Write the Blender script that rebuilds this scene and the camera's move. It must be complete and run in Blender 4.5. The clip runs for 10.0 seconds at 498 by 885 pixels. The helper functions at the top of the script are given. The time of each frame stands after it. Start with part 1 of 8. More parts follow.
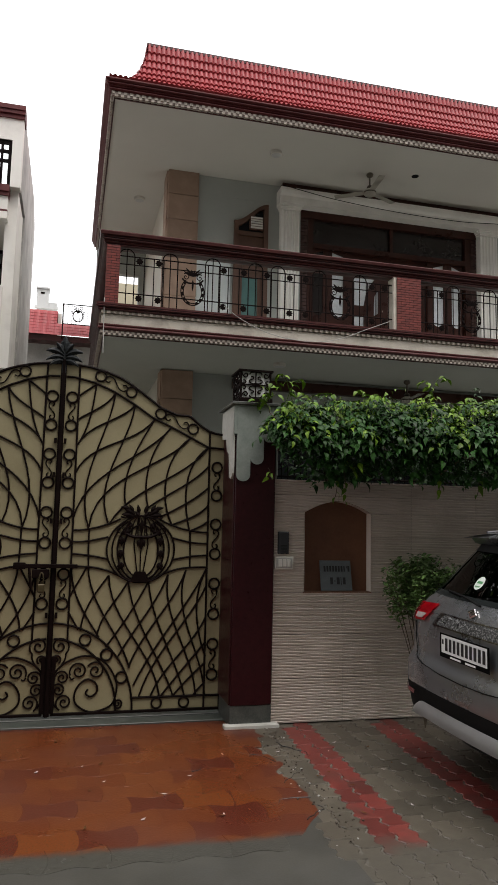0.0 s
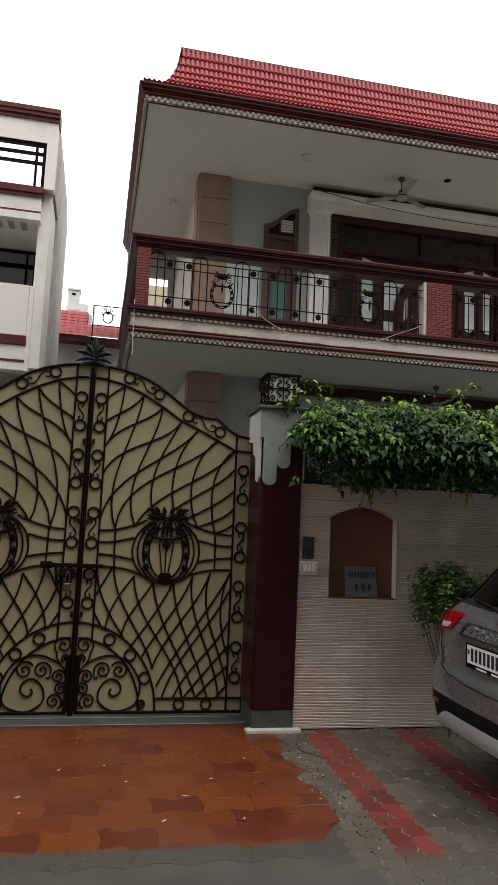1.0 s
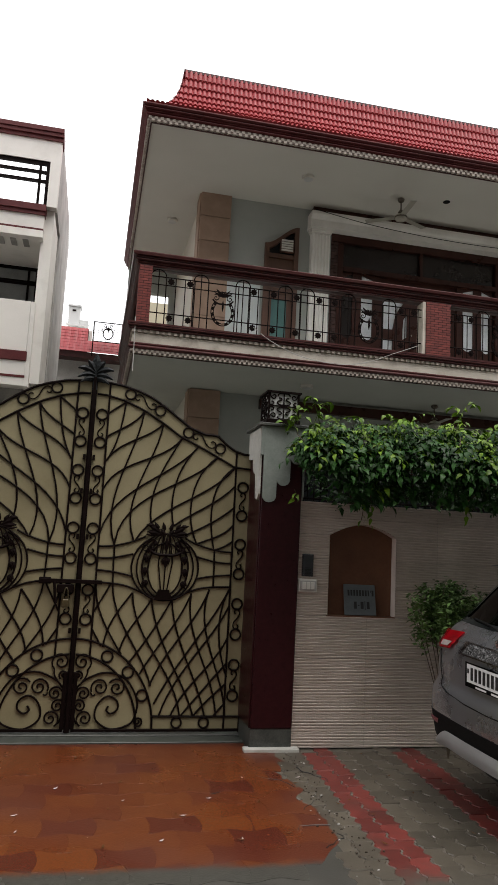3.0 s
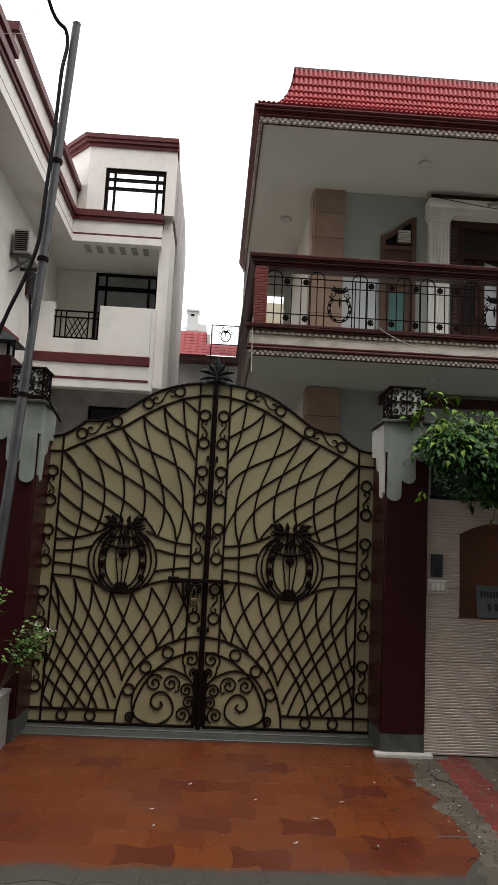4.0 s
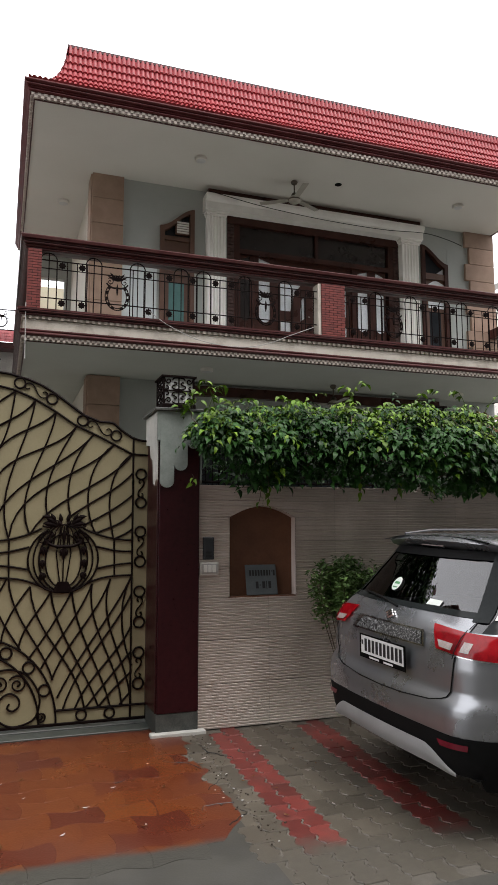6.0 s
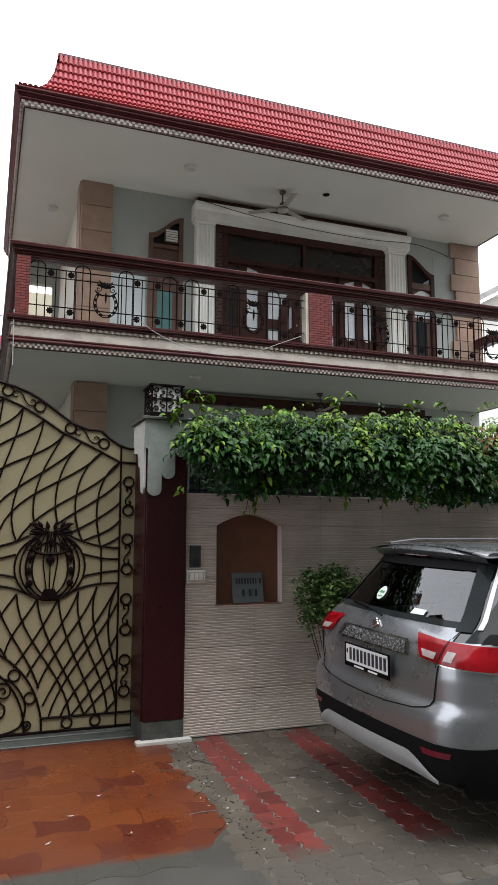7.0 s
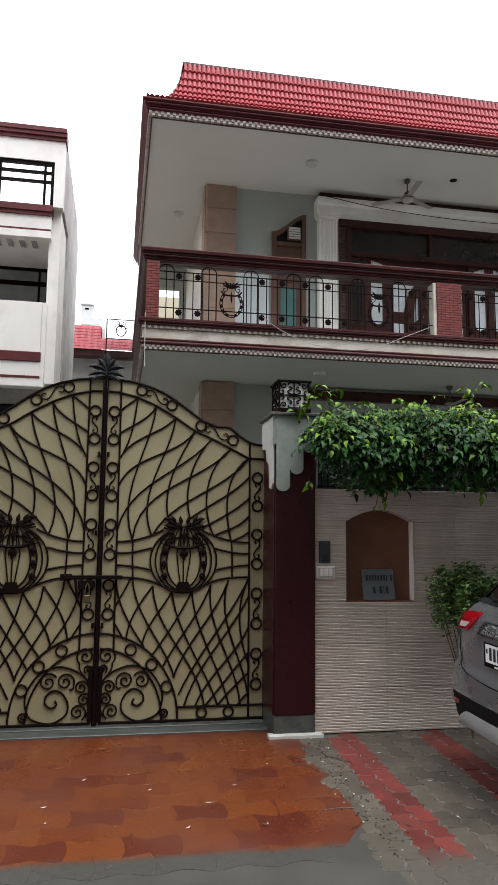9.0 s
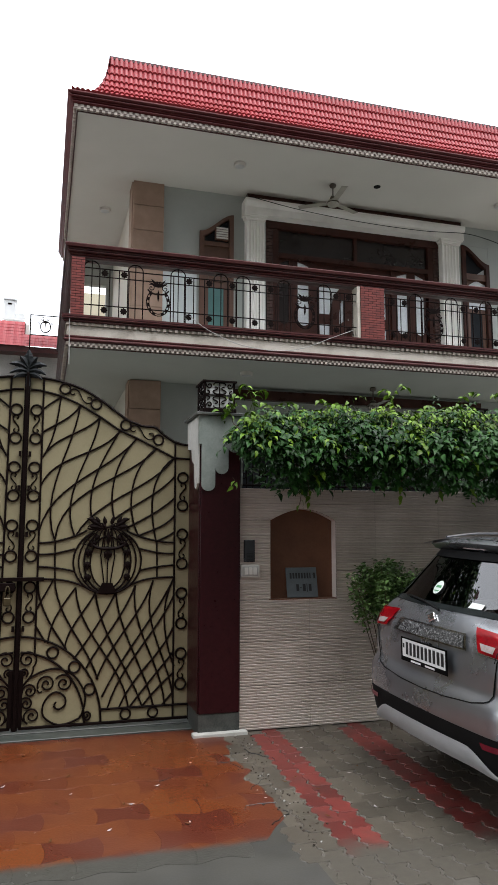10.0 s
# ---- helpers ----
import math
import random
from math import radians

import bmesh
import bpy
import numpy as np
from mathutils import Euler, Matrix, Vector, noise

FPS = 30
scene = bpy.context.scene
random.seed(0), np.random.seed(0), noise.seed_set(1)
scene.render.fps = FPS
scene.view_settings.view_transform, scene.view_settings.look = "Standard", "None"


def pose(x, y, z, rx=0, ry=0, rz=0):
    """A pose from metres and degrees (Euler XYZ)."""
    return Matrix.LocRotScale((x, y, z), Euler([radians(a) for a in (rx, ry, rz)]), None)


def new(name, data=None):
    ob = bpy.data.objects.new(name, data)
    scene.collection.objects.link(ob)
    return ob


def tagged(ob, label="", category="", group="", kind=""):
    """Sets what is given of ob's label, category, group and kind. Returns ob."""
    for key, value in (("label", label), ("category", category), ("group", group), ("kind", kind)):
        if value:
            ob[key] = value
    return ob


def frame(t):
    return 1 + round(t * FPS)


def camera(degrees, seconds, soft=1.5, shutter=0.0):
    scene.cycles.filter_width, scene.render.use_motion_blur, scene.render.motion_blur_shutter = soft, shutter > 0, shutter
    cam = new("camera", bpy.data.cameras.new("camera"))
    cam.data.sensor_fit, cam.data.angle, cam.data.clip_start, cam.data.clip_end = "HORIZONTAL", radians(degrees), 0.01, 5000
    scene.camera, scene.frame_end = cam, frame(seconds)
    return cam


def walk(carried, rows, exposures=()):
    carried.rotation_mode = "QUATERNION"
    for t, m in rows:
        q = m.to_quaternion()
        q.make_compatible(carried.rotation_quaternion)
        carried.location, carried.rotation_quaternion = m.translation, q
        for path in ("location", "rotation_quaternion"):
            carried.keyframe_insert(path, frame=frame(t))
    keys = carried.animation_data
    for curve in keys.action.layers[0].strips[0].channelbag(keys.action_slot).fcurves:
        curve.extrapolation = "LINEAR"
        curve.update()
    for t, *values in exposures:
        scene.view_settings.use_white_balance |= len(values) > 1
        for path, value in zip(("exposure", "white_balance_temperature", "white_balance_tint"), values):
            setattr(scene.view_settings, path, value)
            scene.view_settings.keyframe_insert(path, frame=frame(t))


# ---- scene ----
cam = camera(38.53, 10.0, soft=0.65)
PATH = [
    (0, -0.0004, 0.0000, 1.6800, -14.181, 6.568, -1.278),
    (0.5, -0.0210, 0.0069, 1.6907, -13.310, 7.057, -2.424),
    (1, -0.0068, 0.0002, 1.6899, -12.211, 6.709, -2.527),
    (1.2, -0.0117, 0.0027, 1.6889, -12.497, 7.021, -2.567),
    (1.5, -0.0190, 0.0065, 1.6873, -12.577, 7.411, -2.692),
    (2, 0.0016, 0.0079, 1.6857, -12.530, 7.700, -2.790),
    (2.2, -0.0040, 0.0043, 1.6859, -12.615, 7.924, -2.930),
    (3.3, -0.0347, -0.0157, 1.6872, -12.237, 8.109, -2.992),
    (3.5, -0.0214, -0.0101, 1.6880, -10.212, 7.918, -2.847),
    (3.7, -0.0374, 0.0066, 1.6937, -7.697, 7.810, -2.892),
    (3.8, -0.0454, 0.0150, 1.6965, -6.712, 7.764, -2.868),
    (4, -0.0614, 0.0317, 1.7022, -2.906, 7.454, -2.725),
    (4.2, -0.0783, 0.0495, 1.6922, -1.691, 7.119, -2.029),
    (4.3, -0.0868, 0.0584, 1.6872, -0.894, 7.067, -2.263),
    (4.4, -0.0952, 0.0672, 1.6822, -0.506, 6.937, -2.376),
    (4.5, -0.1037, 0.0761, 1.6772, -0.768, 7.071, -2.273),
    (4.6, -0.0918, 0.0702, 1.6777, -1.393, 7.050, -2.156),
    (4.8, -0.0681, 0.0583, 1.6787, -3.446, 7.029, -1.746),
    (5, -0.0444, 0.0464, 1.6797, -6.616, 6.834, -1.315),
    (5.2, -0.0158, 0.0244, 1.6839, -9.911, 6.906, -0.611),
    (5.5, 0.0272, -0.0086, 1.6902, -14.739, 6.763, -0.380),
    (5.7, 0.0554, -0.0210, 1.6910, -16.661, 6.512, -0.173),
    (5.9, 0.0836, -0.0334, 1.6918, -18.272, 6.795, 0.035),
    (6, 0.0977, -0.0396, 1.6922, -19.215, 6.957, 0.090),
    (6.2, 0.0881, -0.0545, 1.6950, -21.004, 7.240, 0.057),
    (7.3, 0.0777, -0.0958, 1.7189, -19.392, 7.428, -0.327),
    (7.5, 0.0780, -0.1043, 1.7057, -17.903, 7.127, -0.128),
    (7.7, 0.0678, -0.1075, 1.7047, -16.325, 7.167, -0.456),
    (8, 0.0524, -0.1123, 1.7033, -13.326, 7.191, -0.895),
    (8.2, 0.0464, -0.0971, 1.6992, -11.453, 7.126, -1.010),
    (8.5, 0.0375, -0.0744, 1.6931, -9.733, 7.167, -0.790),
    (9, 0.0379, -0.0589, 1.6918, -10.450, 7.198, -0.629),
    (9.2, 0.0433, -0.0661, 1.6949, -11.591, 7.597, -0.453),
    (9.5, 0.0514, -0.0769, 1.6996, -13.139, 7.478, -0.161),
    (10, 0.0648, -0.0939, 1.6989, -16.112, 7.129, -0.100),
]
EXPOSURES = [(0.0, 0.11, 6720, 12.5), (3.5, 0.12, 6700, 12.5), (4.0, 0.06, 6660, 12), (4.8, 0.06, 6640, 12), (5.5, 0.08, 6650, 13), (6.0, 0.47, 6540, 14), (7.3, 0.61, 6250, 12), (10.0, 0.63, 6250, 12)]
walk(cam, [(t, pose(x, y, z, 90 + pitch, roll, yaw)) for t, x, y, z, yaw, pitch, roll in PATH], EXPOSURES)

# overcast daylight
SUN_UP, SUN_TURN = 66, 140
world = bpy.data.worlds.new("overcast sky")
scene.world = world
world.use_nodes = True
wn, wl = world.node_tree.nodes, world.node_tree.links
sky = wn.new("ShaderNodeTexSky")
sky.sky_type, sky.sun_disc = "NISHITA", False
sky.sun_elevation, sky.sun_rotation = radians(SUN_UP), radians(SUN_TURN)
sky.air_density, sky.dust_density, sky.ozone_density = 1.0, 4.0, 1.0
cloud = wn.new("ShaderNodeMix")
cloud.data_type = "RGBA"
cloud.inputs["Factor"].default_value = 0.86
cloud.inputs["B"].default_value = (18.6, 19.0, 19.4, 1)
wl.new(sky.outputs["Color"], cloud.inputs["A"])
wl.new(cloud.outputs["Result"], wn["Background"].inputs["Color"])
wn["Background"].inputs["Strength"].default_value = 0.1
sun_lamp = bpy.data.lights.new("sun", "SUN")
sun_lamp.energy, sun_lamp.angle, sun_lamp.color = 1.7, radians(35), (1.0, 0.97, 0.92)
sun = new("sun", sun_lamp)
sun.matrix_basis = pose(0, 0, 20) @ Euler((radians(90 - SUN_UP), 0, radians(180 - SUN_TURN))).to_matrix().to_4x4()

def thing(name, x, y, z, label, category, group="", kind=""):
    ob = new(name)
    ob.empty_display_size = 0.1
    ob.location = (x, y, z)
    ob.matrix_basis = pose(x, y, z)
    return tagged(ob, label, category, group, kind)


def to_mesh(bm, name, smooth=False):
    bmesh.ops.recalc_face_normals(bm, faces=bm.faces)
    me = bpy.data.meshes.new(name)
    if smooth:
        for f in bm.faces:
            f.smooth = True
    bm.to_mesh(me)
    bm.free()
    if smooth:
        me.set_sharp_from_angle(angle=radians(40))
    return me


def part(name, bm, material, parent, label="", smooth=False):
    """One mesh object, built in world places, under a thing or a part."""
    me = bm if isinstance(bm, bpy.types.Mesh) else to_mesh(bm, name, smooth)
    ob = new(name, me)
    if not me.materials:
        me.materials.append(material)
    if parent is not None:
        ob.parent = parent
        if parent.type == "EMPTY":
            ob.matrix_parent_inverse = parent.matrix_basis.inverted()
    return tagged(ob, label)


def solid(name, bm, material, label, category="", group="", kind="", smooth=False):
    """A thing or a piece of the setting that is one mesh."""
    return tagged(part(name, bm, material, None, "", smooth), label, category, group, kind)


def box(bm, x0, x1, y0, y1, z0, z1, bevel=0.0):
    v = [bm.verts.new((x, y, z)) for x in (x0, x1) for y in (y0, y1) for z in (z0, z1)]
    fs = [bm.faces.new([v[i] for i in q]) for q in ((0, 1, 3, 2), (4, 6, 7, 5), (0, 4, 5, 1), (2, 3, 7, 6), (0, 2, 6, 4), (1, 5, 7, 3))]
    if bevel:
        edges = {e for f in fs for e in f.edges}
        bmesh.ops.bevel(bm, geom=list(edges), offset=bevel, segments=1, affect="EDGES")
    return bm


def boxed(*a, bevel=0.0):
    return box(bmesh.new(), *a, bevel=bevel)


def prism(bm, outline, axis, a, b):
    """An outline extruded along an axis. Outline pairs: (y, z) for x, (x, z) for y, (x, y) for z."""
    def put(p, s):
        return {"x": (s, p[0], p[1]), "y": (p[0], s, p[1]), "z": (p[0], p[1], s)}[axis]
    lo, hi = [bm.verts.new(put(p, a)) for p in outline], [bm.verts.new(put(p, b)) for p in outline]
    n = len(outline)
    bm.faces.new(lo)
    bm.faces.new(hi[::-1])
    for i in range(n):
        bm.faces.new((lo[i], lo[(i + 1) % n], hi[(i + 1) % n], hi[i]))
    return bm


def prismed(outline, axis, a, b):
    return prism(bmesh.new(), outline, axis, a, b)


def tube(bm, pts, r, n=6, closed=False, taper=1.0):
    """A round bar along points."""
    pts = [Vector(p) for p in pts]
    m = len(pts)
    rings = []
    for i, p in enumerate(pts):
        a, b = (pts[i - 1], pts[(i + 1) % m]) if closed else (pts[max(i - 1, 0)], pts[min(i + 1, m - 1)])
        d = (b - a).normalized() if (b - a).length > 1e-9 else Vector((0, 0, 1))
        side = d.cross(Vector((0, 1, 0)))
        if side.length < 0.1:
            side = d.cross(Vector((1, 0, 0)))
        side.normalize()
        up = side.cross(d)
        rr = r * (1 + (taper - 1) * i / max(m - 1, 1))
        rings.append([bm.verts.new(p + rr * (math.cos(t) * side + math.sin(t) * up)) for t in [math.tau * (k + 0.5) / n for k in range(n)]])
    for i in range(m if closed else m - 1):
        a, b = rings[i], rings[(i + 1) % m]
        for k in range(n):
            bm.faces.new((a[k], a[(k + 1) % n], b[(k + 1) % n], b[k]))
    if not closed:
        bm.faces.new(rings[0][::-1])
        bm.faces.new(rings[-1])
    return bm


def tubed(pts, r, n=6, closed=False, taper=1.0):
    return tube(bmesh.new(), pts, r, n, closed, taper)


def lathe(bm, x, y, profile, n=16):
    """Rounds of (radius, z) about an upright axis."""
    rings = []
    for r, z in profile:
        rings.append([bm.verts.new((x + r * math.cos(math.tau * k / n), y + r * math.sin(math.tau * k / n), z)) for k in range(n)])
    for a, b in zip(rings, rings[1:]):
        for k in range(n):
            bm.faces.new((a[k], a[(k + 1) % n], b[(k + 1) % n], b[k]))
    bm.faces.new(rings[0][::-1])
    bm.faces.new(rings[-1])
    return bm


def sheet(bm, rows):
    """A skin over rows of points."""
    vs = [[bm.verts.new(p) for p in row] for row in rows]
    for a, b in zip(vs, vs[1:]):
        for i in range(len(a) - 1):
            bm.faces.new((a[i], a[i + 1], b[i + 1], b[i]))
    return bm


def bez(p0, p1, p2, p3, n=10):
    out = []
    for i in range(n + 1):
        t = i / n
        w = ((1 - t) ** 3, 3 * t * (1 - t) ** 2, 3 * t * t * (1 - t), t ** 3)
        out.append(tuple(sum(wk * p[c] for wk, p in zip(w, (p0, p1, p2, p3))) for c in range(len(p0))))
    return out


def spiral(cu, cz, r, turns, start, n=26, tail=0.12):
    """A flat scroll that winds in to its middle."""
    out = []
    for i in range(n + 1):
        t = i / n
        a = start + turns * math.tau * t
        rr = r * (1 - (1 - tail) * t)
        out.append((cu + rr * math.cos(a), cz + rr * math.sin(a)))
    return out


def interp(x, xs, ys):
    return float(np.interp(x, xs, ys))

def surface(name, a, b, rough=0.6, scale=6.0, fine=60.0, bump=0.15, metal=0.0, stain=None, stain_scale=1.2, stain_amount=0.5, vary=0.0, coat=0.0, depth=0.01, island=False, spec=0.5):
    """A surface of two near colours: clouds, grain, optional stains, bump, and a shift from piece to piece."""
    m = bpy.data.materials.new(name)
    m.use_nodes = True
    nt = m.node_tree
    N, L = nt.nodes, nt.links
    p = N["Principled BSDF"]
    at = N.new("ShaderNodeNewGeometry").outputs["Position"]
    n1 = N.new("ShaderNodeTexNoise")
    n1.inputs["Scale"].default_value, n1.inputs["Detail"].default_value, n1.inputs["Roughness"].default_value = scale, 6, 0.6
    L.new(at, n1.inputs["Vector"])
    n2 = N.new("ShaderNodeTexNoise")
    n2.inputs["Scale"].default_value, n2.inputs["Detail"].default_value = fine, 4
    L.new(at, n2.inputs["Vector"])
    add = N.new("ShaderNodeMath")
    add.operation = "MULTIPLY_ADD"
    L.new(n2.outputs["Fac"], add.inputs[0])
    add.inputs[1].default_value = 0.35
    L.new(n1.outputs["Fac"], add.inputs[2])
    ramp = N.new("ShaderNodeValToRGB")
    ramp.color_ramp.elements[0].position, ramp.color_ramp.elements[1].position = 0.45, 0.9
    ramp.color_ramp.elements[0].color, ramp.color_ramp.elements[1].color = (*a, 1), (*b, 1)
    L.new(add.outputs[0], ramp.inputs["Fac"])
    colour = ramp.outputs["Color"]
    if stain:
        n3 = N.new("ShaderNodeTexNoise")
        n3.inputs["Scale"].default_value, n3.inputs["Detail"].default_value, n3.inputs["Roughness"].default_value = stain_scale, 8, 0.65
        L.new(at, n3.inputs["Vector"])
        r3 = N.new("ShaderNodeValToRGB")
        r3.color_ramp.elements[0].position, r3.color_ramp.elements[1].position = 0.5, 0.72
        L.new(n3.outputs["Fac"], r3.inputs["Fac"])
        k = N.new("ShaderNodeMath")
        k.operation = "MULTIPLY"
        L.new(r3.outputs["Color"], k.inputs[0])
        k.inputs[1].default_value = stain_amount
        mix = N.new("ShaderNodeMix")
        mix.data_type = "RGBA"
        L.new(k.outputs[0], mix.inputs["Factor"])
        L.new(colour, mix.inputs["A"])
        mix.inputs["B"].default_value = (*stain, 1)
        colour = mix.outputs["Result"]
    if vary:
        if island:
            rnd = N.new("ShaderNodeNewGeometry").outputs["Random Per Island"]
        else:
            rnd = N.new("ShaderNodeObjectInfo").outputs["Random"]
        mr = N.new("ShaderNodeMapRange")
        mr.inputs["To Min"].default_value, mr.inputs["To Max"].default_value = 1 - vary, 1 + vary
        L.new(rnd, mr.inputs["Value"])
        hsv = N.new("ShaderNodeHueSaturation")
        L.new(mr.outputs["Result"], hsv.inputs["Value"])
        L.new(colour, hsv.inputs["Color"])
        colour = hsv.outputs["Color"]
    L.new(colour, p.inputs["Base Color"])
    rr = N.new("ShaderNodeMapRange")
    rr.inputs["To Min"].default_value, rr.inputs["To Max"].default_value = max(rough - 0.12, 0.03), min(rough + 0.12, 1)
    L.new(n1.outputs["Fac"], rr.inputs["Value"])
    L.new(rr.outputs["Result"], p.inputs["Roughness"])
    p.inputs["Metallic"].default_value, p.inputs["Coat Weight"].default_value = metal, coat
    p.inputs["Coat Roughness"].default_value = 0.08
    p.inputs["Specular IOR Level"].default_value = spec
    if bump:
        bp = N.new("ShaderNodeBump")
        bp.inputs["Strength"].default_value, bp.inputs["Distance"].default_value = bump, depth
        L.new(add.outputs[0], bp.inputs["Height"])
        L.new(bp.outputs["Normal"], p.inputs["Normal"])
    return m


def leafy(name, a, b, rough=0.45):
    m = surface(name, a, b, rough, scale=3.0, fine=40.0, bump=0.1, vary=0.45, island=True)
    p = m.node_tree.nodes["Principled BSDF"]
    p.inputs["Specular IOR Level"].default_value = 0.22
    return m


def clear_glass(name, tint=(0.02, 0.022, 0.025), rough=0.04):
    m = surface(name, tint, tuple(c * 1.6 for c in tint), rough, bump=0.0, scale=2.0)
    p = m.node_tree.nodes["Principled BSDF"]
    p.inputs["Specular IOR Level"].default_value = 0.08
    return m


def tinted_glass(name, tint, rough=0.02, ior=2.1):
    """Real see-through glass: what lies behind is dimmed, and the surface mirrors by its angle."""
    m = bpy.data.materials.new(name)
    m.use_nodes = True
    N, L = m.node_tree.nodes, m.node_tree.links
    N.remove(N["Principled BSDF"])
    tr, gl, fr, mix = N.new("ShaderNodeBsdfTransparent"), N.new("ShaderNodeBsdfGlossy"), N.new("ShaderNodeFresnel"), N.new("ShaderNodeMixShader")
    tr.inputs["Color"].default_value = (*tint, 1)
    gl.inputs["Roughness"].default_value = rough
    fr.inputs["IOR"].default_value = ior
    L.new(fr.outputs["Fac"], mix.inputs["Fac"])
    L.new(tr.outputs["BSDF"], mix.inputs[1])
    L.new(gl.outputs["BSDF"], mix.inputs[2])
    L.new(mix.outputs["Shader"], N["Material Output"].inputs["Surface"])
    return m


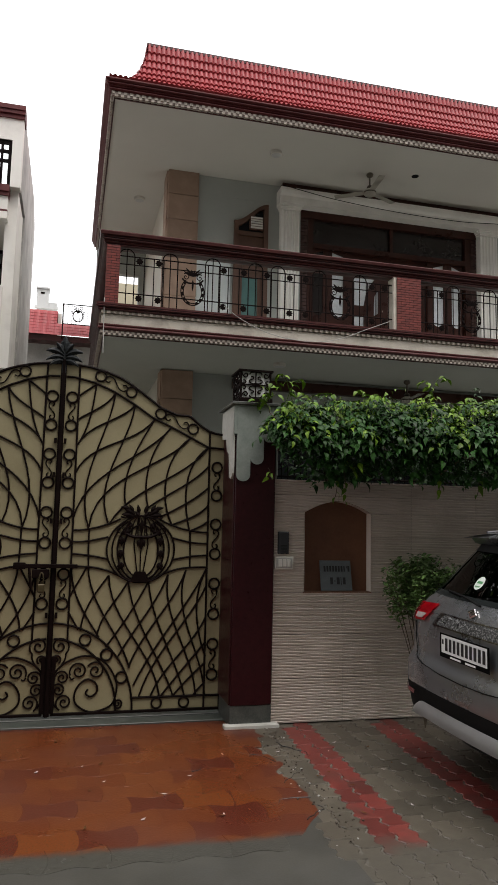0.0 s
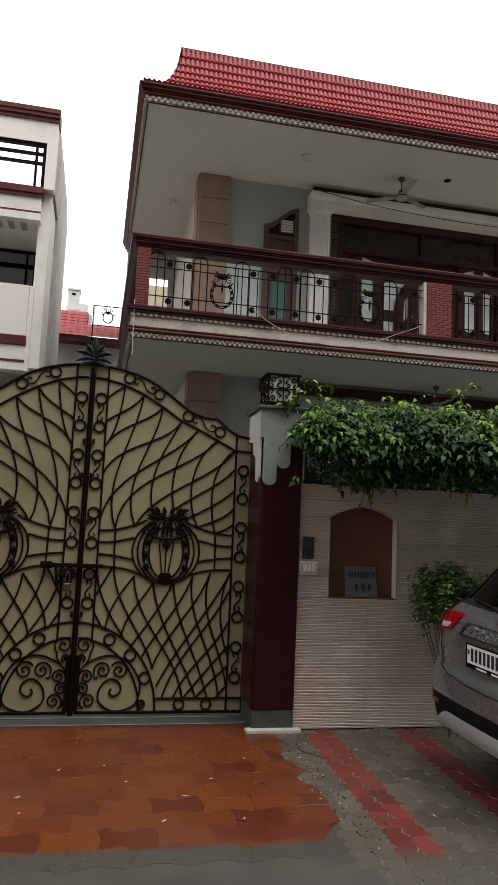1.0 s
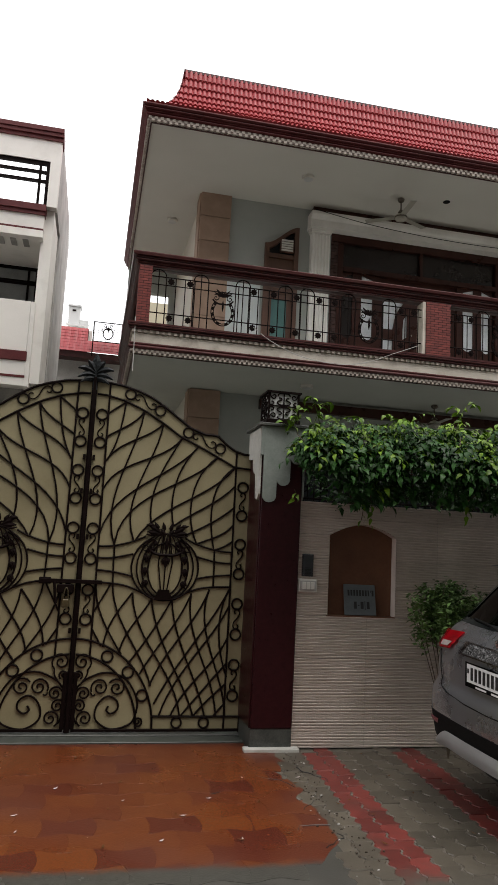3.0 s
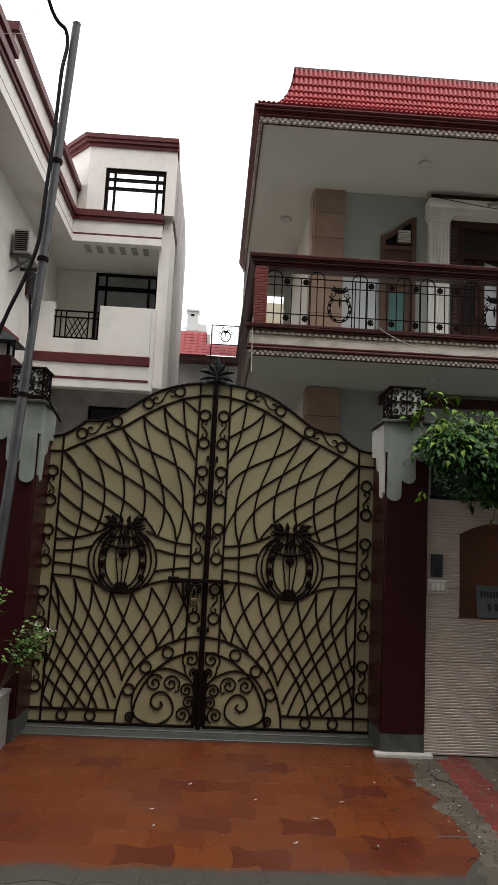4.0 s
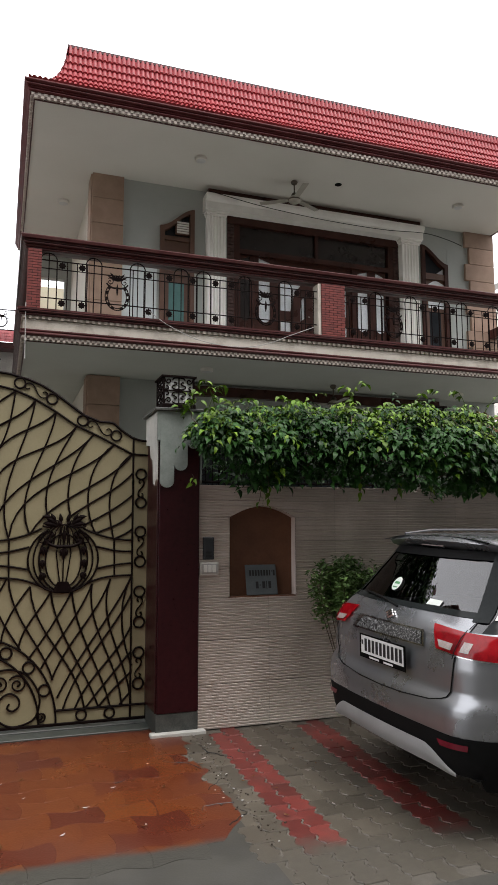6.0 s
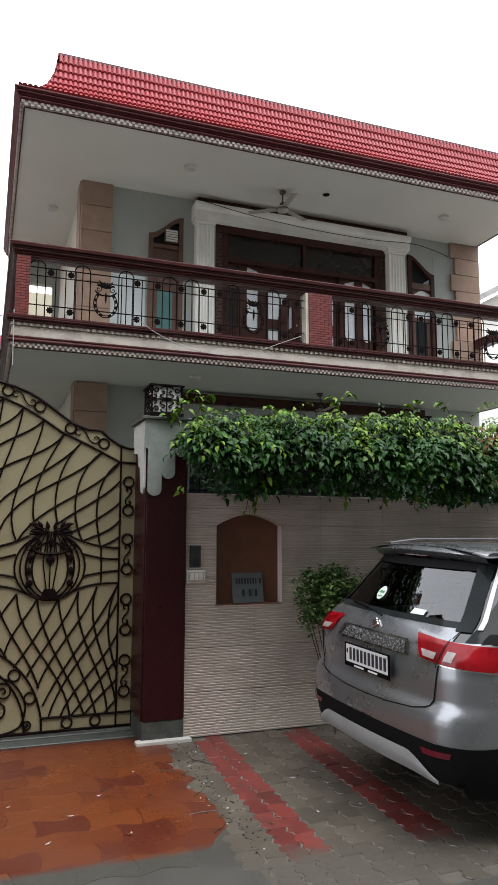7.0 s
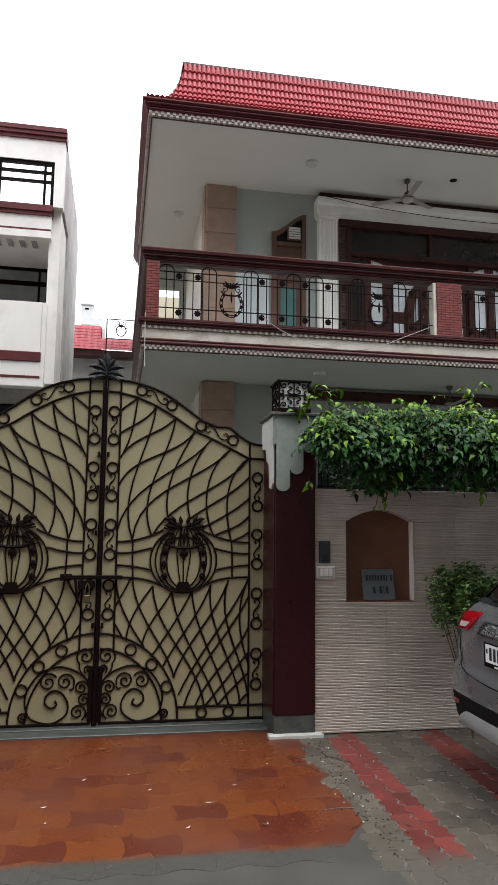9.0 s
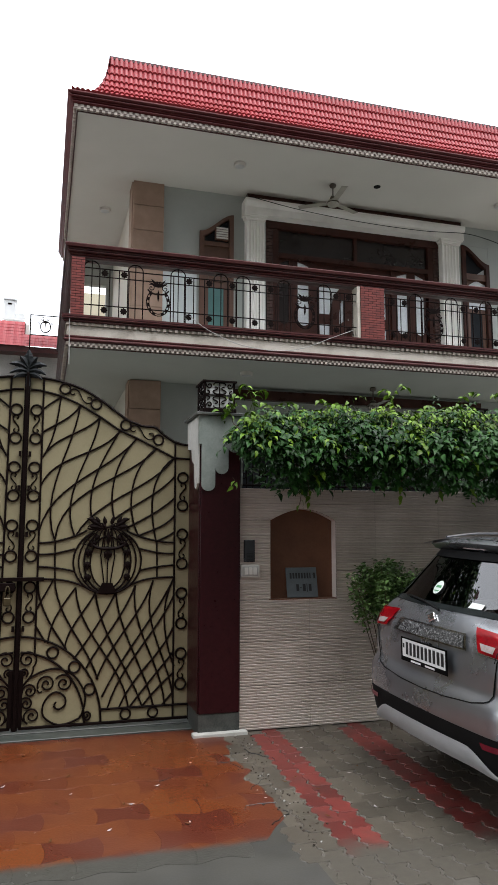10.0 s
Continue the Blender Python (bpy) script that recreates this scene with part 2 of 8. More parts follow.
M = {
    "tint": tinted_glass("tinted see-through glass", (0.30, 0.33, 0.33)),
    "dentil_bed": surface("dusty dentil ground", (0.27, 0.21, 0.19), (0.34, 0.27, 0.245), 0.7, 8, 60, 0.1),
    "seat": surface("dark seat cloth", (0.015, 0.015, 0.016), (0.03, 0.03, 0.031), 0.8, 20, 150, 0.2),
    "blocker_wall": surface("dark light-blocking wall", (0.09, 0.09, 0.08), (0.15, 0.145, 0.13), 0.85, 0.6, 20, 0.2),
    "asphalt": surface("grey wet street concrete", (0.038, 0.037, 0.031), (0.066, 0.063, 0.054), 0.5, 3, 90, 0.25, spec=0.3, stain=(0.06, 0.06, 0.058), stain_amount=0.6, depth=0.006),
    "ground": surface("dusty ground", (0.10, 0.095, 0.085), (0.15, 0.14, 0.12), 0.8, 0.6, 20, 0.2),
    "threshold": surface("dark wet concrete", (0.035, 0.042, 0.037), (0.075, 0.080, 0.070), 0.45, 8, 90, 0.3, depth=0.004),
    "joint_sand": surface("sandy cement joint", (0.075, 0.065, 0.050), (0.13, 0.115, 0.09), 0.8, 20, 90, 0.3, stain=(0.02, 0.018, 0.015), stain_scale=5, stain_amount=0.8),
    "paver_grey": surface("grey paving block", (0.066, 0.056, 0.042), (0.105, 0.091, 0.069), 0.42, 9, 120, 0.35, stain=(0.045, 0.042, 0.03), stain_scale=3, stain_amount=0.5, vary=0.22, depth=0.004),
    "paver_red": surface("red paving block", (0.100, 0.018, 0.015), (0.155, 0.031, 0.024), 0.42, 9, 120, 0.35, stain=(0.055, 0.026, 0.02), stain_scale=3, stain_amount=0.65, vary=0.3, depth=0.004),
    "granite": surface("polished maroon granite", (0.020, 0.0035, 0.005), (0.036, 0.0065, 0.008), 0.32, 30, 220, 0.02, coat=0.03, spec=0.2),
    "granite_base": surface("grey stone skirting", (0.030, 0.034, 0.031), (0.085, 0.088, 0.078), 0.5, 10, 80, 0.2, depth=0.004),
    "green_render": surface("weathered grey-green paint", (0.16, 0.19, 0.17), (0.27, 0.30, 0.27), 0.55, 5, 60, 0.15, stain=(0.09, 0.10, 0.09), stain_scale=4, stain_amount=0.5, depth=0.004),
    "white_render": surface("chalky white paint", (0.42, 0.42, 0.38), (0.56, 0.55, 0.51), 0.7, 7, 60, 0.15, stain=(0.35, 0.34, 0.28), stain_scale=5, stain_amount=0.5),
    "white_tile": surface("white glazed tile", (0.19, 0.19, 0.172), (0.27, 0.265, 0.245), 0.45, 4, 60, 0.05, stain=(0.10, 0.092, 0.075), stain_scale=4, stain_amount=0.8, vary=0.05),
    "rib_tile": surface("ribbed beige cladding", (0.57, 0.50, 0.45), (0.71, 0.63, 0.57), 0.65, 3, 80, 0.2, stain=(0.36, 0.285, 0.235), stain_scale=1.6, stain_amount=0.4, vary=0.05, depth=0.003),
    "wall_plain": surface("dusty plaster", (0.28, 0.26, 0.23), (0.38, 0.35, 0.31), 0.8, 4, 60, 0.2),
    "niche": surface("brown painted niche", (0.125, 0.050, 0.025), (0.18, 0.078, 0.040), 0.7, 5, 50, 0.15),
    "slate": surface("blue-grey name plate", (0.085, 0.10, 0.105), (0.125, 0.14, 0.145), 0.5, 8, 80, 0.05),
    "plastic_white": surface("ivory plastic", (0.62, 0.60, 0.55), (0.70, 0.68, 0.63), 0.4, 6, 50, 0.02),
    "plastic_dark": surface("dark smoked plastic", (0.02, 0.022, 0.024), (0.035, 0.037, 0.04), 0.25, 6, 50, 0.02),
    "iron": surface("black painted iron", (0.0045, 0.0025, 0.0022), (0.010, 0.0055, 0.005), 0.55, 12, 90, 0.15, stain=(0.02, 0.010, 0.008), stain_scale=9, stain_amount=0.2, depth=0.002, spec=0.05),
    "iron_worn": surface("weathered black iron casting", (0.008, 0.010, 0.011), (0.022, 0.026, 0.028), 0.5, 30, 120, 0.4, stain=(0.045, 0.05, 0.05), stain_scale=25, stain_amount=0.5, depth=0.004, spec=0.2),
    "brass_iron": surface("bronze painted iron scroll", (0.045, 0.035, 0.015), (0.08, 0.06, 0.025), 0.45, 12, 90, 0.1, metal=0.3),
    "gate_sheet": surface("khaki painted steel sheet", (0.250, 0.216, 0.124), (0.302, 0.264, 0.155), 0.5, 2.2, 70, 0.08, stain=(0.198, 0.170, 0.094), stain_scale=1.5, stain_amount=0.5, depth=0.003),
    "maroon": surface("maroon gloss trim", (0.046, 0.010, 0.010), (0.078, 0.017, 0.016), 0.36, 6, 60, 0.1, spec=0.45, stain=(0.12, 0.07, 0.06), stain_scale=5, stain_amount=0.3, depth=0.003),
    "maroon_red": surface("faded maroon paint", (0.085, 0.016, 0.018), (0.13, 0.027, 0.028), 0.5, 6, 60, 0.1, spec=0.3, stain=(0.16, 0.06, 0.055), stain_scale=5, stain_amount=0.4, depth=0.003),
    "cream_dull": surface("cream limewash", (0.44, 0.40, 0.29), (0.52, 0.475, 0.36), 0.8, 2, 50, 0.08, stain=(0.36, 0.32, 0.23), stain_scale=1.5, stain_amount=0.4),
    "cream": surface("cream painted plaster", (0.64, 0.61, 0.53), (0.74, 0.71, 0.63), 0.8, 1.5, 50, 0.08, stain=(0.42, 0.39, 0.33), stain_scale=0.8, stain_amount=0.4),
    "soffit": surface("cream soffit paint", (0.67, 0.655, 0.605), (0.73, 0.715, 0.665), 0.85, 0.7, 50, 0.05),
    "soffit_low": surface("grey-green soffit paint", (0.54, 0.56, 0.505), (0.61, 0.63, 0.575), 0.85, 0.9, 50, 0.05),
    "cream_band": surface("stained cream band", (0.56, 0.51, 0.43), (0.66, 0.61, 0.53), 0.75, 5, 60, 0.12, stain=(0.30, 0.25, 0.20), stain_scale=3.5, stain_amount=0.7),
    "dentil": surface("pale dentil block", (0.42, 0.36, 0.31), (0.52, 0.455, 0.395), 0.7, 6, 60, 0.1, vary=0.12, island=True),
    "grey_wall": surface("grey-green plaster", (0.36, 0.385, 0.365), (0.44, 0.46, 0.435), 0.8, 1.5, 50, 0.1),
    "pale_wall": surface("pale blue-grey of the lit lower wall", (0.55, 0.60, 0.60), (0.65, 0.69, 0.69), 0.75, 2, 50, 0.08),
    "sandstone": surface("dressed pink sandstone", (0.30, 0.20, 0.145), (0.40, 0.275, 0.205), 0.75, 6, 90, 0.25, vary=0.12, stain=(0.30, 0.21, 0.15), stain_scale=2.5, stain_amount=0.4, depth=0.004),
    "brick": surface("small red brick", (0.135, 0.025, 0.020), (0.205, 0.039, 0.030), 0.7, 14, 120, 0.25, vary=0.2, island=True, depth=0.003),
    "brick_dark": surface("small brown brick", (0.05, 0.024, 0.02), (0.085, 0.042, 0.034), 0.7, 14, 120, 0.25, vary=0.2, island=True, depth=0.003),
    "mortar": surface("dark mortar", (0.03, 0.012, 0.010), (0.05, 0.02, 0.017), 0.85, 12, 90, 0.2),
    "roof_tile": surface("red glazed roof tile", (0.28, 0.036, 0.042), (0.37, 0.054, 0.060), 0.48, 5, 60, 0.1, spec=0.35, stain=(0.28, 0.05, 0.045), stain_scale=2.0, stain_amount=0.5, depth=0.004),
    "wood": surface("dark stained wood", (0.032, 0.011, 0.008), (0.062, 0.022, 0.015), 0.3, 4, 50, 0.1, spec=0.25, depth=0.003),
    "wood_mid": surface("brown varnished wood", (0.085, 0.040, 0.025), (0.135, 0.066, 0.042), 0.45, 4, 50, 0.1, depth=0.003),
    "teal": surface("teal painted panel", (0.06, 0.16, 0.155), (0.09, 0.21, 0.20), 0.5, 5, 50, 0.08),
    "transom_glass": surface("dark curtained glass", (0.012, 0.009, 0.009), (0.026, 0.020, 0.019), 0.12, 1.5, 40, 0.0, spec=0.5),
    "window_glass": clear_glass("dark window glass"),
    "sky_grey_glass": clear_glass("window glass with sky reflection as grey", (0.20, 0.21, 0.215), 0.03),
    "pale_glass": clear_glass("bright window glass", (0.55, 0.58, 0.60), 0.05),
    "nb_white": surface("white painted plaster", (0.82, 0.80, 0.755), (0.88, 0.86, 0.815), 0.8, 2, 50, 0.1, stain=(0.48, 0.46, 0.42), stain_scale=1.2, stain_amount=0.45),
    "nb_side": surface("bare grey cement plaster", (0.31, 0.305, 0.292), (0.50, 0.49, 0.47), 0.85, 2.0, 40, 0.35, stain=(0.16, 0.16, 0.152), stain_scale=1.3, stain_amount=0.7),
    "ac": surface("grey-beige painted metal", (0.38, 0.37, 0.34), (0.46, 0.45, 0.42), 0.5, 5, 50, 0.05),
    "marble_black": surface("black marble", (0.005, 0.005, 0.006), (0.010, 0.010, 0.011), 0.3, 5, 60, 0.02, spec=0.15),
    "vein": surface("white marble vein", (0.35, 0.34, 0.33), (0.5, 0.49, 0.47), 0.4, 8, 60, 0.05),
    "galv": surface("weathered galvanised steel", (0.055, 0.058, 0.064), (0.105, 0.108, 0.115), 0.5, 5, 60, 0.15, metal=0.5, stain=(0.16, 0.155, 0.145), stain_scale=3, stain_amount=0.5),
    "cable": surface("black cable sheath", (0.006, 0.006, 0.006), (0.011, 0.011, 0.011), 0.6, 9, 60, 0.05, spec=0.08),
    "wire_pale": surface("pale wire", (0.35, 0.34, 0.32), (0.45, 0.44, 0.42), 0.6, 9, 60, 0.05),
    "terracotta": surface("dark red plastic", (0.075, 0.013, 0.008), (0.11, 0.02, 0.012), 0.5, 6, 70, 0.2),
    "soil": surface("damp soil", (0.03, 0.022, 0.015), (0.06, 0.045, 0.03), 0.9, 12, 80, 0.6, depth=0.02),
    "leaf": leafy("creeper leaf", (0.007, 0.034, 0.004), (0.020, 0.076, 0.008), 0.5),
    "leaf_young": leafy("young creeper leaf", (0.050, 0.125, 0.007), (0.135, 0.225, 0.014)),
    "leaf_dry": leafy("dry creeper leaf", (0.12, 0.06, 0.025), (0.20, 0.11, 0.045), 0.7),
    "leaf_shrub": leafy("shrub leaf", (0.065, 0.125, 0.036), (0.118, 0.20, 0.058)),
    "leaf_pot": leafy("pot plant leaf", (0.060, 0.125, 0.022), (0.115, 0.20, 0.045)),
    "twig": surface("brown stem", (0.05, 0.035, 0.02), (0.09, 0.065, 0.04), 0.8, 10, 60, 0.3),
    "blossom": surface("pale blossom", (0.55, 0.50, 0.50), (0.68, 0.62, 0.62), 0.7, 20, 90, 0.0),
    "car_paint": surface("grey metallic car paint", (0.275, 0.284, 0.298), (0.335, 0.344, 0.358), 0.28, 2, 400, 0.0, metal=0.80, coat=0.9),
    "car_black": surface("black rough plastic cladding", (0.005, 0.005, 0.005), (0.009, 0.009, 0.009), 0.6, 20, 250, 0.1, depth=0.001, spec=0.08),
    "car_silver": surface("satin silver plastic", (0.50, 0.50, 0.49), (0.58, 0.58, 0.57), 0.4, 6, 150, 0.05),
    "car_glass": clear_glass("tinted car glass", (0.012, 0.014, 0.014), 0.03),
    "chrome": surface("chrome", (0.55, 0.55, 0.55), (0.75, 0.75, 0.75), 0.15, 8, 60, 0.0, metal=1.0),
    "speckle": surface("rain-speckled chrome", (0.02, 0.02, 0.02), (0.05, 0.05, 0.05), 0.2, 30, 160, 0.1, stain=(0.6, 0.6, 0.6), stain_scale=85, stain_amount=0.6, depth=0.002),
    "lens_red": surface("red tail lamp lens", (0.36, 0.004, 0.010), (0.56, 0.008, 0.016), 0.10, 5, 100, 0.05, coat=0.6, stain=(0.05, 0.002, 0.004), stain_scale=9, stain_amount=0.7),
    "reflector_red": surface("dark red reflector", (0.10, 0.004, 0.012), (0.15, 0.007, 0.018), 0.2, 12, 100, 0.05),
    "lens_clear": surface("clear lamp lens", (0.26, 0.20, 0.19), (0.44, 0.37, 0.35), 0.15, 20, 120, 0.1, coat=0.6),
    "plate_white": surface("white number plate", (0.62, 0.62, 0.60), (0.70, 0.70, 0.68), 0.45, 6, 80, 0.02),
    "black_mark": surface("black marking", (0.012, 0.012, 0.013), (0.02, 0.02, 0.021), 0.5, 9, 60, 0.0),
    "rubber": surface("tyre rubber", (0.014, 0.014, 0.014), (0.024, 0.024, 0.023), 0.75, 15, 120, 0.2),
    "sticker": surface("white sticker", (0.55, 0.60, 0.55), (0.66, 0.70, 0.66), 0.5, 9, 60, 0.0),
    "sticker_green": surface("green sticker mark", (0.05, 0.22, 0.08), (0.08, 0.28, 0.11), 0.5, 9, 60, 0.0),
    "lamp_panel": surface("frosted white lamp panel", (0.50, 0.51, 0.50), (0.60, 0.61, 0.60), 0.4, 5, 60, 0.02),
    "fan": surface("brown fan enamel", (0.07, 0.055, 0.04), (0.11, 0.09, 0.065), 0.4, 6, 60, 0.02),
    "fan_pale": surface("ivory fan enamel", (0.36, 0.34, 0.29), (0.46, 0.44, 0.38), 0.35, 6, 60, 0.02),
    "tank": surface("white plastic tank", (0.60, 0.62, 0.62), (0.68, 0.70, 0.70), 0.5, 3, 50, 0.05),
}

def muddy(m, edge, soft, wave, mud_a, mud_b):
    """Silt washed over a paved surface from the street: it covers what lies before a wavering line across y."""
    N, L = m.node_tree.nodes, m.node_tree.links
    p = N["Principled BSDF"]
    under = p.inputs["Base Color"].links[0].from_socket
    at = N.new("ShaderNodeNewGeometry").outputs["Position"]
    split = N.new("ShaderNodeSeparateXYZ")
    L.new(at, split.inputs[0])
    n1, n2 = N.new("ShaderNodeTexNoise"), N.new("ShaderNodeTexNoise")
    n1.inputs["Scale"].default_value, n1.inputs["Detail"].default_value = 2.6, 3
    n2.inputs["Scale"].default_value, n2.inputs["Detail"].default_value = 22, 5
    for n_ in (n1, n2):
        L.new(at, n_.inputs["Vector"])
    a1 = N.new("ShaderNodeMath")
    a1.operation, a1.inputs[1].default_value = "MULTIPLY_ADD", wave
    L.new(n1.outputs["Fac"], a1.inputs[0])
    L.new(split.outputs["Y"], a1.inputs[2])
    a2 = N.new("ShaderNodeMath")
    a2.operation, a2.inputs[1].default_value = "MULTIPLY_ADD", soft * 1.2
    L.new(n2.outputs["Fac"], a2.inputs[0])
    L.new(a1.outputs[0], a2.inputs[2])
    mr = N.new("ShaderNodeMapRange")
    mr.interpolation_type = "SMOOTHSTEP"
    mid = edge + wave * 0.5 + soft * 0.6
    for key, value in (("From Min", mid - soft), ("From Max", mid + soft), ("To Min", 1.0), ("To Max", 0.0)):
        mr.inputs[key].default_value = value
    L.new(a2.outputs[0], mr.inputs["Value"])
    silt = N.new("ShaderNodeMix")
    silt.data_type = "RGBA"
    silt.inputs["A"].default_value, silt.inputs["B"].default_value = (*mud_a, 1), (*mud_b, 1)
    L.new(n2.outputs["Fac"], silt.inputs["Factor"])
    mix = N.new("ShaderNodeMix")
    mix.data_type = "RGBA"
    L.new(mr.outputs["Result"], mix.inputs["Factor"])
    L.new(under, mix.inputs["A"])
    L.new(silt.outputs["Result"], mix.inputs["B"])
    L.new(mix.outputs["Result"], p.inputs["Base Color"])


for key in ("paver_grey", "paver_red", "joint_sand"):
    muddy(M[key], 3.72, 0.16, 0.5, (0.050, 0.045, 0.036), (0.090, 0.080, 0.062))

# ---------------------------------------------------------------- ground
ground = solid("ground", sheet(bmesh.new(), [[(x, y, -0.012) for x in (-600, -40, 0, 40, 600)] for y in (-600, -40, 0, 40, 900)]), M["ground"], "dusty bare ground round the houses", kind="structure")
road = solid("road", box(boxed(-30, 30, -7.0, 3.12, -0.2, -0.0015), -30, 1.50, 3.12, 4.15, -0.2, -0.0015), M["asphalt"], "grey wet concrete street in front of the gate", kind="structure")
court = solid("courtyard", boxed(-1.5, 9.0, 6.3, 10.6, -0.15, 0.0), M["threshold"], "dark concrete yard behind the gate", kind="structure")

# unseen 17 m wall, added to keep low sky light off gate and walls
opposite = solid("wall_opposite", boxed(-30, 30, -9.0, -8.6, -0.1, 17.0), M["blocker_wall"], "unseen tall dark wall across the street, added to block low sky light", kind="structure")

# red painted drive: wavy front edge, broken right edge
drive_front = [(-1.585 + 0.03 * i, 3.86 + 0.035 * math.sin(i * 0.21) + 0.02 * math.sin(i * 0.47 + 1)) for i in range(98)]
drive_side = [(1.49 + 0.05 * math.sin(y * 9.0) + 0.03 * math.sin(y * 21 + 2) + 0.10 * max(0, (y - 5.2)) + 0.12 * math.exp(-((y - 4.65) / 0.12) ** 2), y) for y in [4.05 + 0.03 * i for i in range(66)]]
drive = solid("drive", prismed(drive_front + drive_side + [(1.66, 6.22), (-1.585, 6.22)], "z", -0.1, -0.0005), M["asphalt"], "wet orange-red painted drive of curved paving blocks", kind="structure")
md = bpy.data.materials.new("worn red floor paint")
md.use_nodes = True
N, L = md.node_tree.nodes, md.node_tree.links
tc = N.new("ShaderNodeNewGeometry")
rb = N.new("ShaderNodeValToRGB")
e = rb.color_ramp.elements
e[0].position, e[0].color, e[1].position, e[1].color = 0.10, (0.080, 0.0185, 0.010, 1), 0.32, (0.108, 0.027, 0.0093, 1)
e2 = e.new(0.9)
e2.color = (0.130, 0.036, 0.011, 1)
L.new(N.new("ShaderNodeObjectInfo").outputs["Random"], rb.inputs["Fac"])
big = N.new("ShaderNodeTexNoise")
big.inputs["Scale"].default_value, big.inputs["Detail"].default_value = 1.4, 6
L.new(tc.outputs["Position"], big.inputs["Vector"])
mb = N.new("ShaderNodeMixRGB")
mb.blend_type = "MIX"
mrg = N.new("ShaderNodeMapRange")
for key, value in (("From Min", 0.42), ("From Max", 0.68), ("To Min", 0.0), ("To Max", 0.55)):
    mrg.inputs[key].default_value = value
L.new(big.outputs["Fac"], mrg.inputs["Value"])
L.new(mrg.outputs["Result"], mb.inputs["Fac"])
L.new(rb.outputs["Color"], mb.inputs["Color1"])
mb.inputs["Color2"].default_value = (0.088, 0.027, 0.015, 1)
fine = N.new("ShaderNodeTexNoise")
fine.inputs["Scale"].default_value, fine.inputs["Detail"].default_value = 70, 5
L.new(tc.outputs["Position"], fine.inputs["Vector"])
mo = N.new("ShaderNodeMixRGB")
mo.blend_type, mo.inputs["Fac"].default_value = "OVERLAY", 0.35
L.new(mb.outputs["Color"], mo.inputs["Color1"])
L.new(fine.outputs["Fac"], mo.inputs["Color2"])
pd = N["Principled BSDF"]
L.new(mo.outputs["Color"], pd.inputs["Base Color"])
mr2 = N.new("ShaderNodeMapRange")
for key, value in (("From Min", 0.35), ("From Max", 0.7), ("To Min", 0.20), ("To Max", 0.48)):
    mr2.inputs[key].default_value = value
L.new(big.outputs["Fac"], mr2.inputs["Value"])
L.new(mr2.outputs["Result"], pd.inputs["Roughness"])
pd.inputs["Specular IOR Level"].default_value = 0.30
bpn = N.new("ShaderNodeBump")
bpn.inputs["Strength"].default_value, bpn.inputs["Distance"].default_value = 0.25, 0.006
L.new(fine.outputs["Fac"], bpn.inputs["Height"])
L.new(bpn.outputs["Normal"], pd.inputs["Normal"])
M["red_drive"] = md
muddy(md, 3.93, 0.05, 0.16, (0.040, 0.039, 0.033), (0.068, 0.066, 0.057))
drive.data.materials[0] = md
threshold = solid("threshold", boxed(-1.60, 1.40, 6.21, 6.55, -0.1, 0.014, bevel=0.004), M["threshold"], "dark wet concrete threshold strip under the gate", kind="structure")
sill_strip = solid("gate_sill", boxed(-1.56, 1.39, 6.385, 6.425, -0.1, 0.026, bevel=0.004), M["granite_base"], "pale strip of stone along the foot of the gate", kind="structure")

# ---------------------------------------------------------------- our house: floors, walls, soffits
XL, XR, YF, YB = 0.26, 8.57, 8.74, 10.5
house = thing("house", 4.4, 10.5, 0, "two-storey cream house with maroon mouldings and red tiled eave", "house")


def slab_mesh(z0, z1, back=14.2):
    """An L-shaped slab: the front balcony and the side veranda."""
    bm = bmesh.new()
    box(bm, XL + 0.035, XR - 0.035, YF + 0.035, YB + 0.4, z0, z1)
    box(bm, XL + 0.035, 1.3, YB + 0.4, back, z0, z1)
    return bm


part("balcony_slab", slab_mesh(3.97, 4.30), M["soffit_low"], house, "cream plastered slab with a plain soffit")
part("eave_slab", slab_mesh(7.10, 7.31), M["soffit"], house, "cream plastered eave soffit")


def bands(y, z_list, back):
    """Outline of a moulding seen from its end: (forward, z) pairs stepping up."""
    return [(y - d, z) for d, z in z_list] + [(back, z_list[-1][1]), (back, z_list[0][1])]


def moulding(name, profile, material, inset=0.0, label=""):
    """A moulding along the front, the left side and the right side of the house, mitred at the corners."""
    bm = bmesh.new()
    loops = []
    profile = [(d - 0.047, z) for d, z in profile]
    for d, z in profile:
        loops.append([(XL - d, 14.2, z), (XL - d, YF - d, z), (XR + d, YF - d, z), (XR + d, 14.2, z)])
    d0 = -0.11
    loops.append([(XL - d0, 14.2, profile[-1][1]), (XL - d0, YF - d0, profile[-1][1]), (XR + d0, YF - d0, profile[-1][1]), (XR + d0, 14.2, profile[-1][1])])
    loops.insert(0, [(XL - d0, 14.2, profile[0][1]), (XL - d0, YF - d0, profile[0][1]), (XR + d0, YF - d0, profile[0][1]), (XR + d0, 14.2, profile[0][1])])
    sheet(bm, loops)
    return part(name, bm, M[material], house, label)


def half_round(z0, z1, d0, d1, n=5):
    return [(d0 + (d1 - d0) * math.sin(math.pi * i / n), z0 + (z1 - z0) * i / n) for i in range(n + 1)]


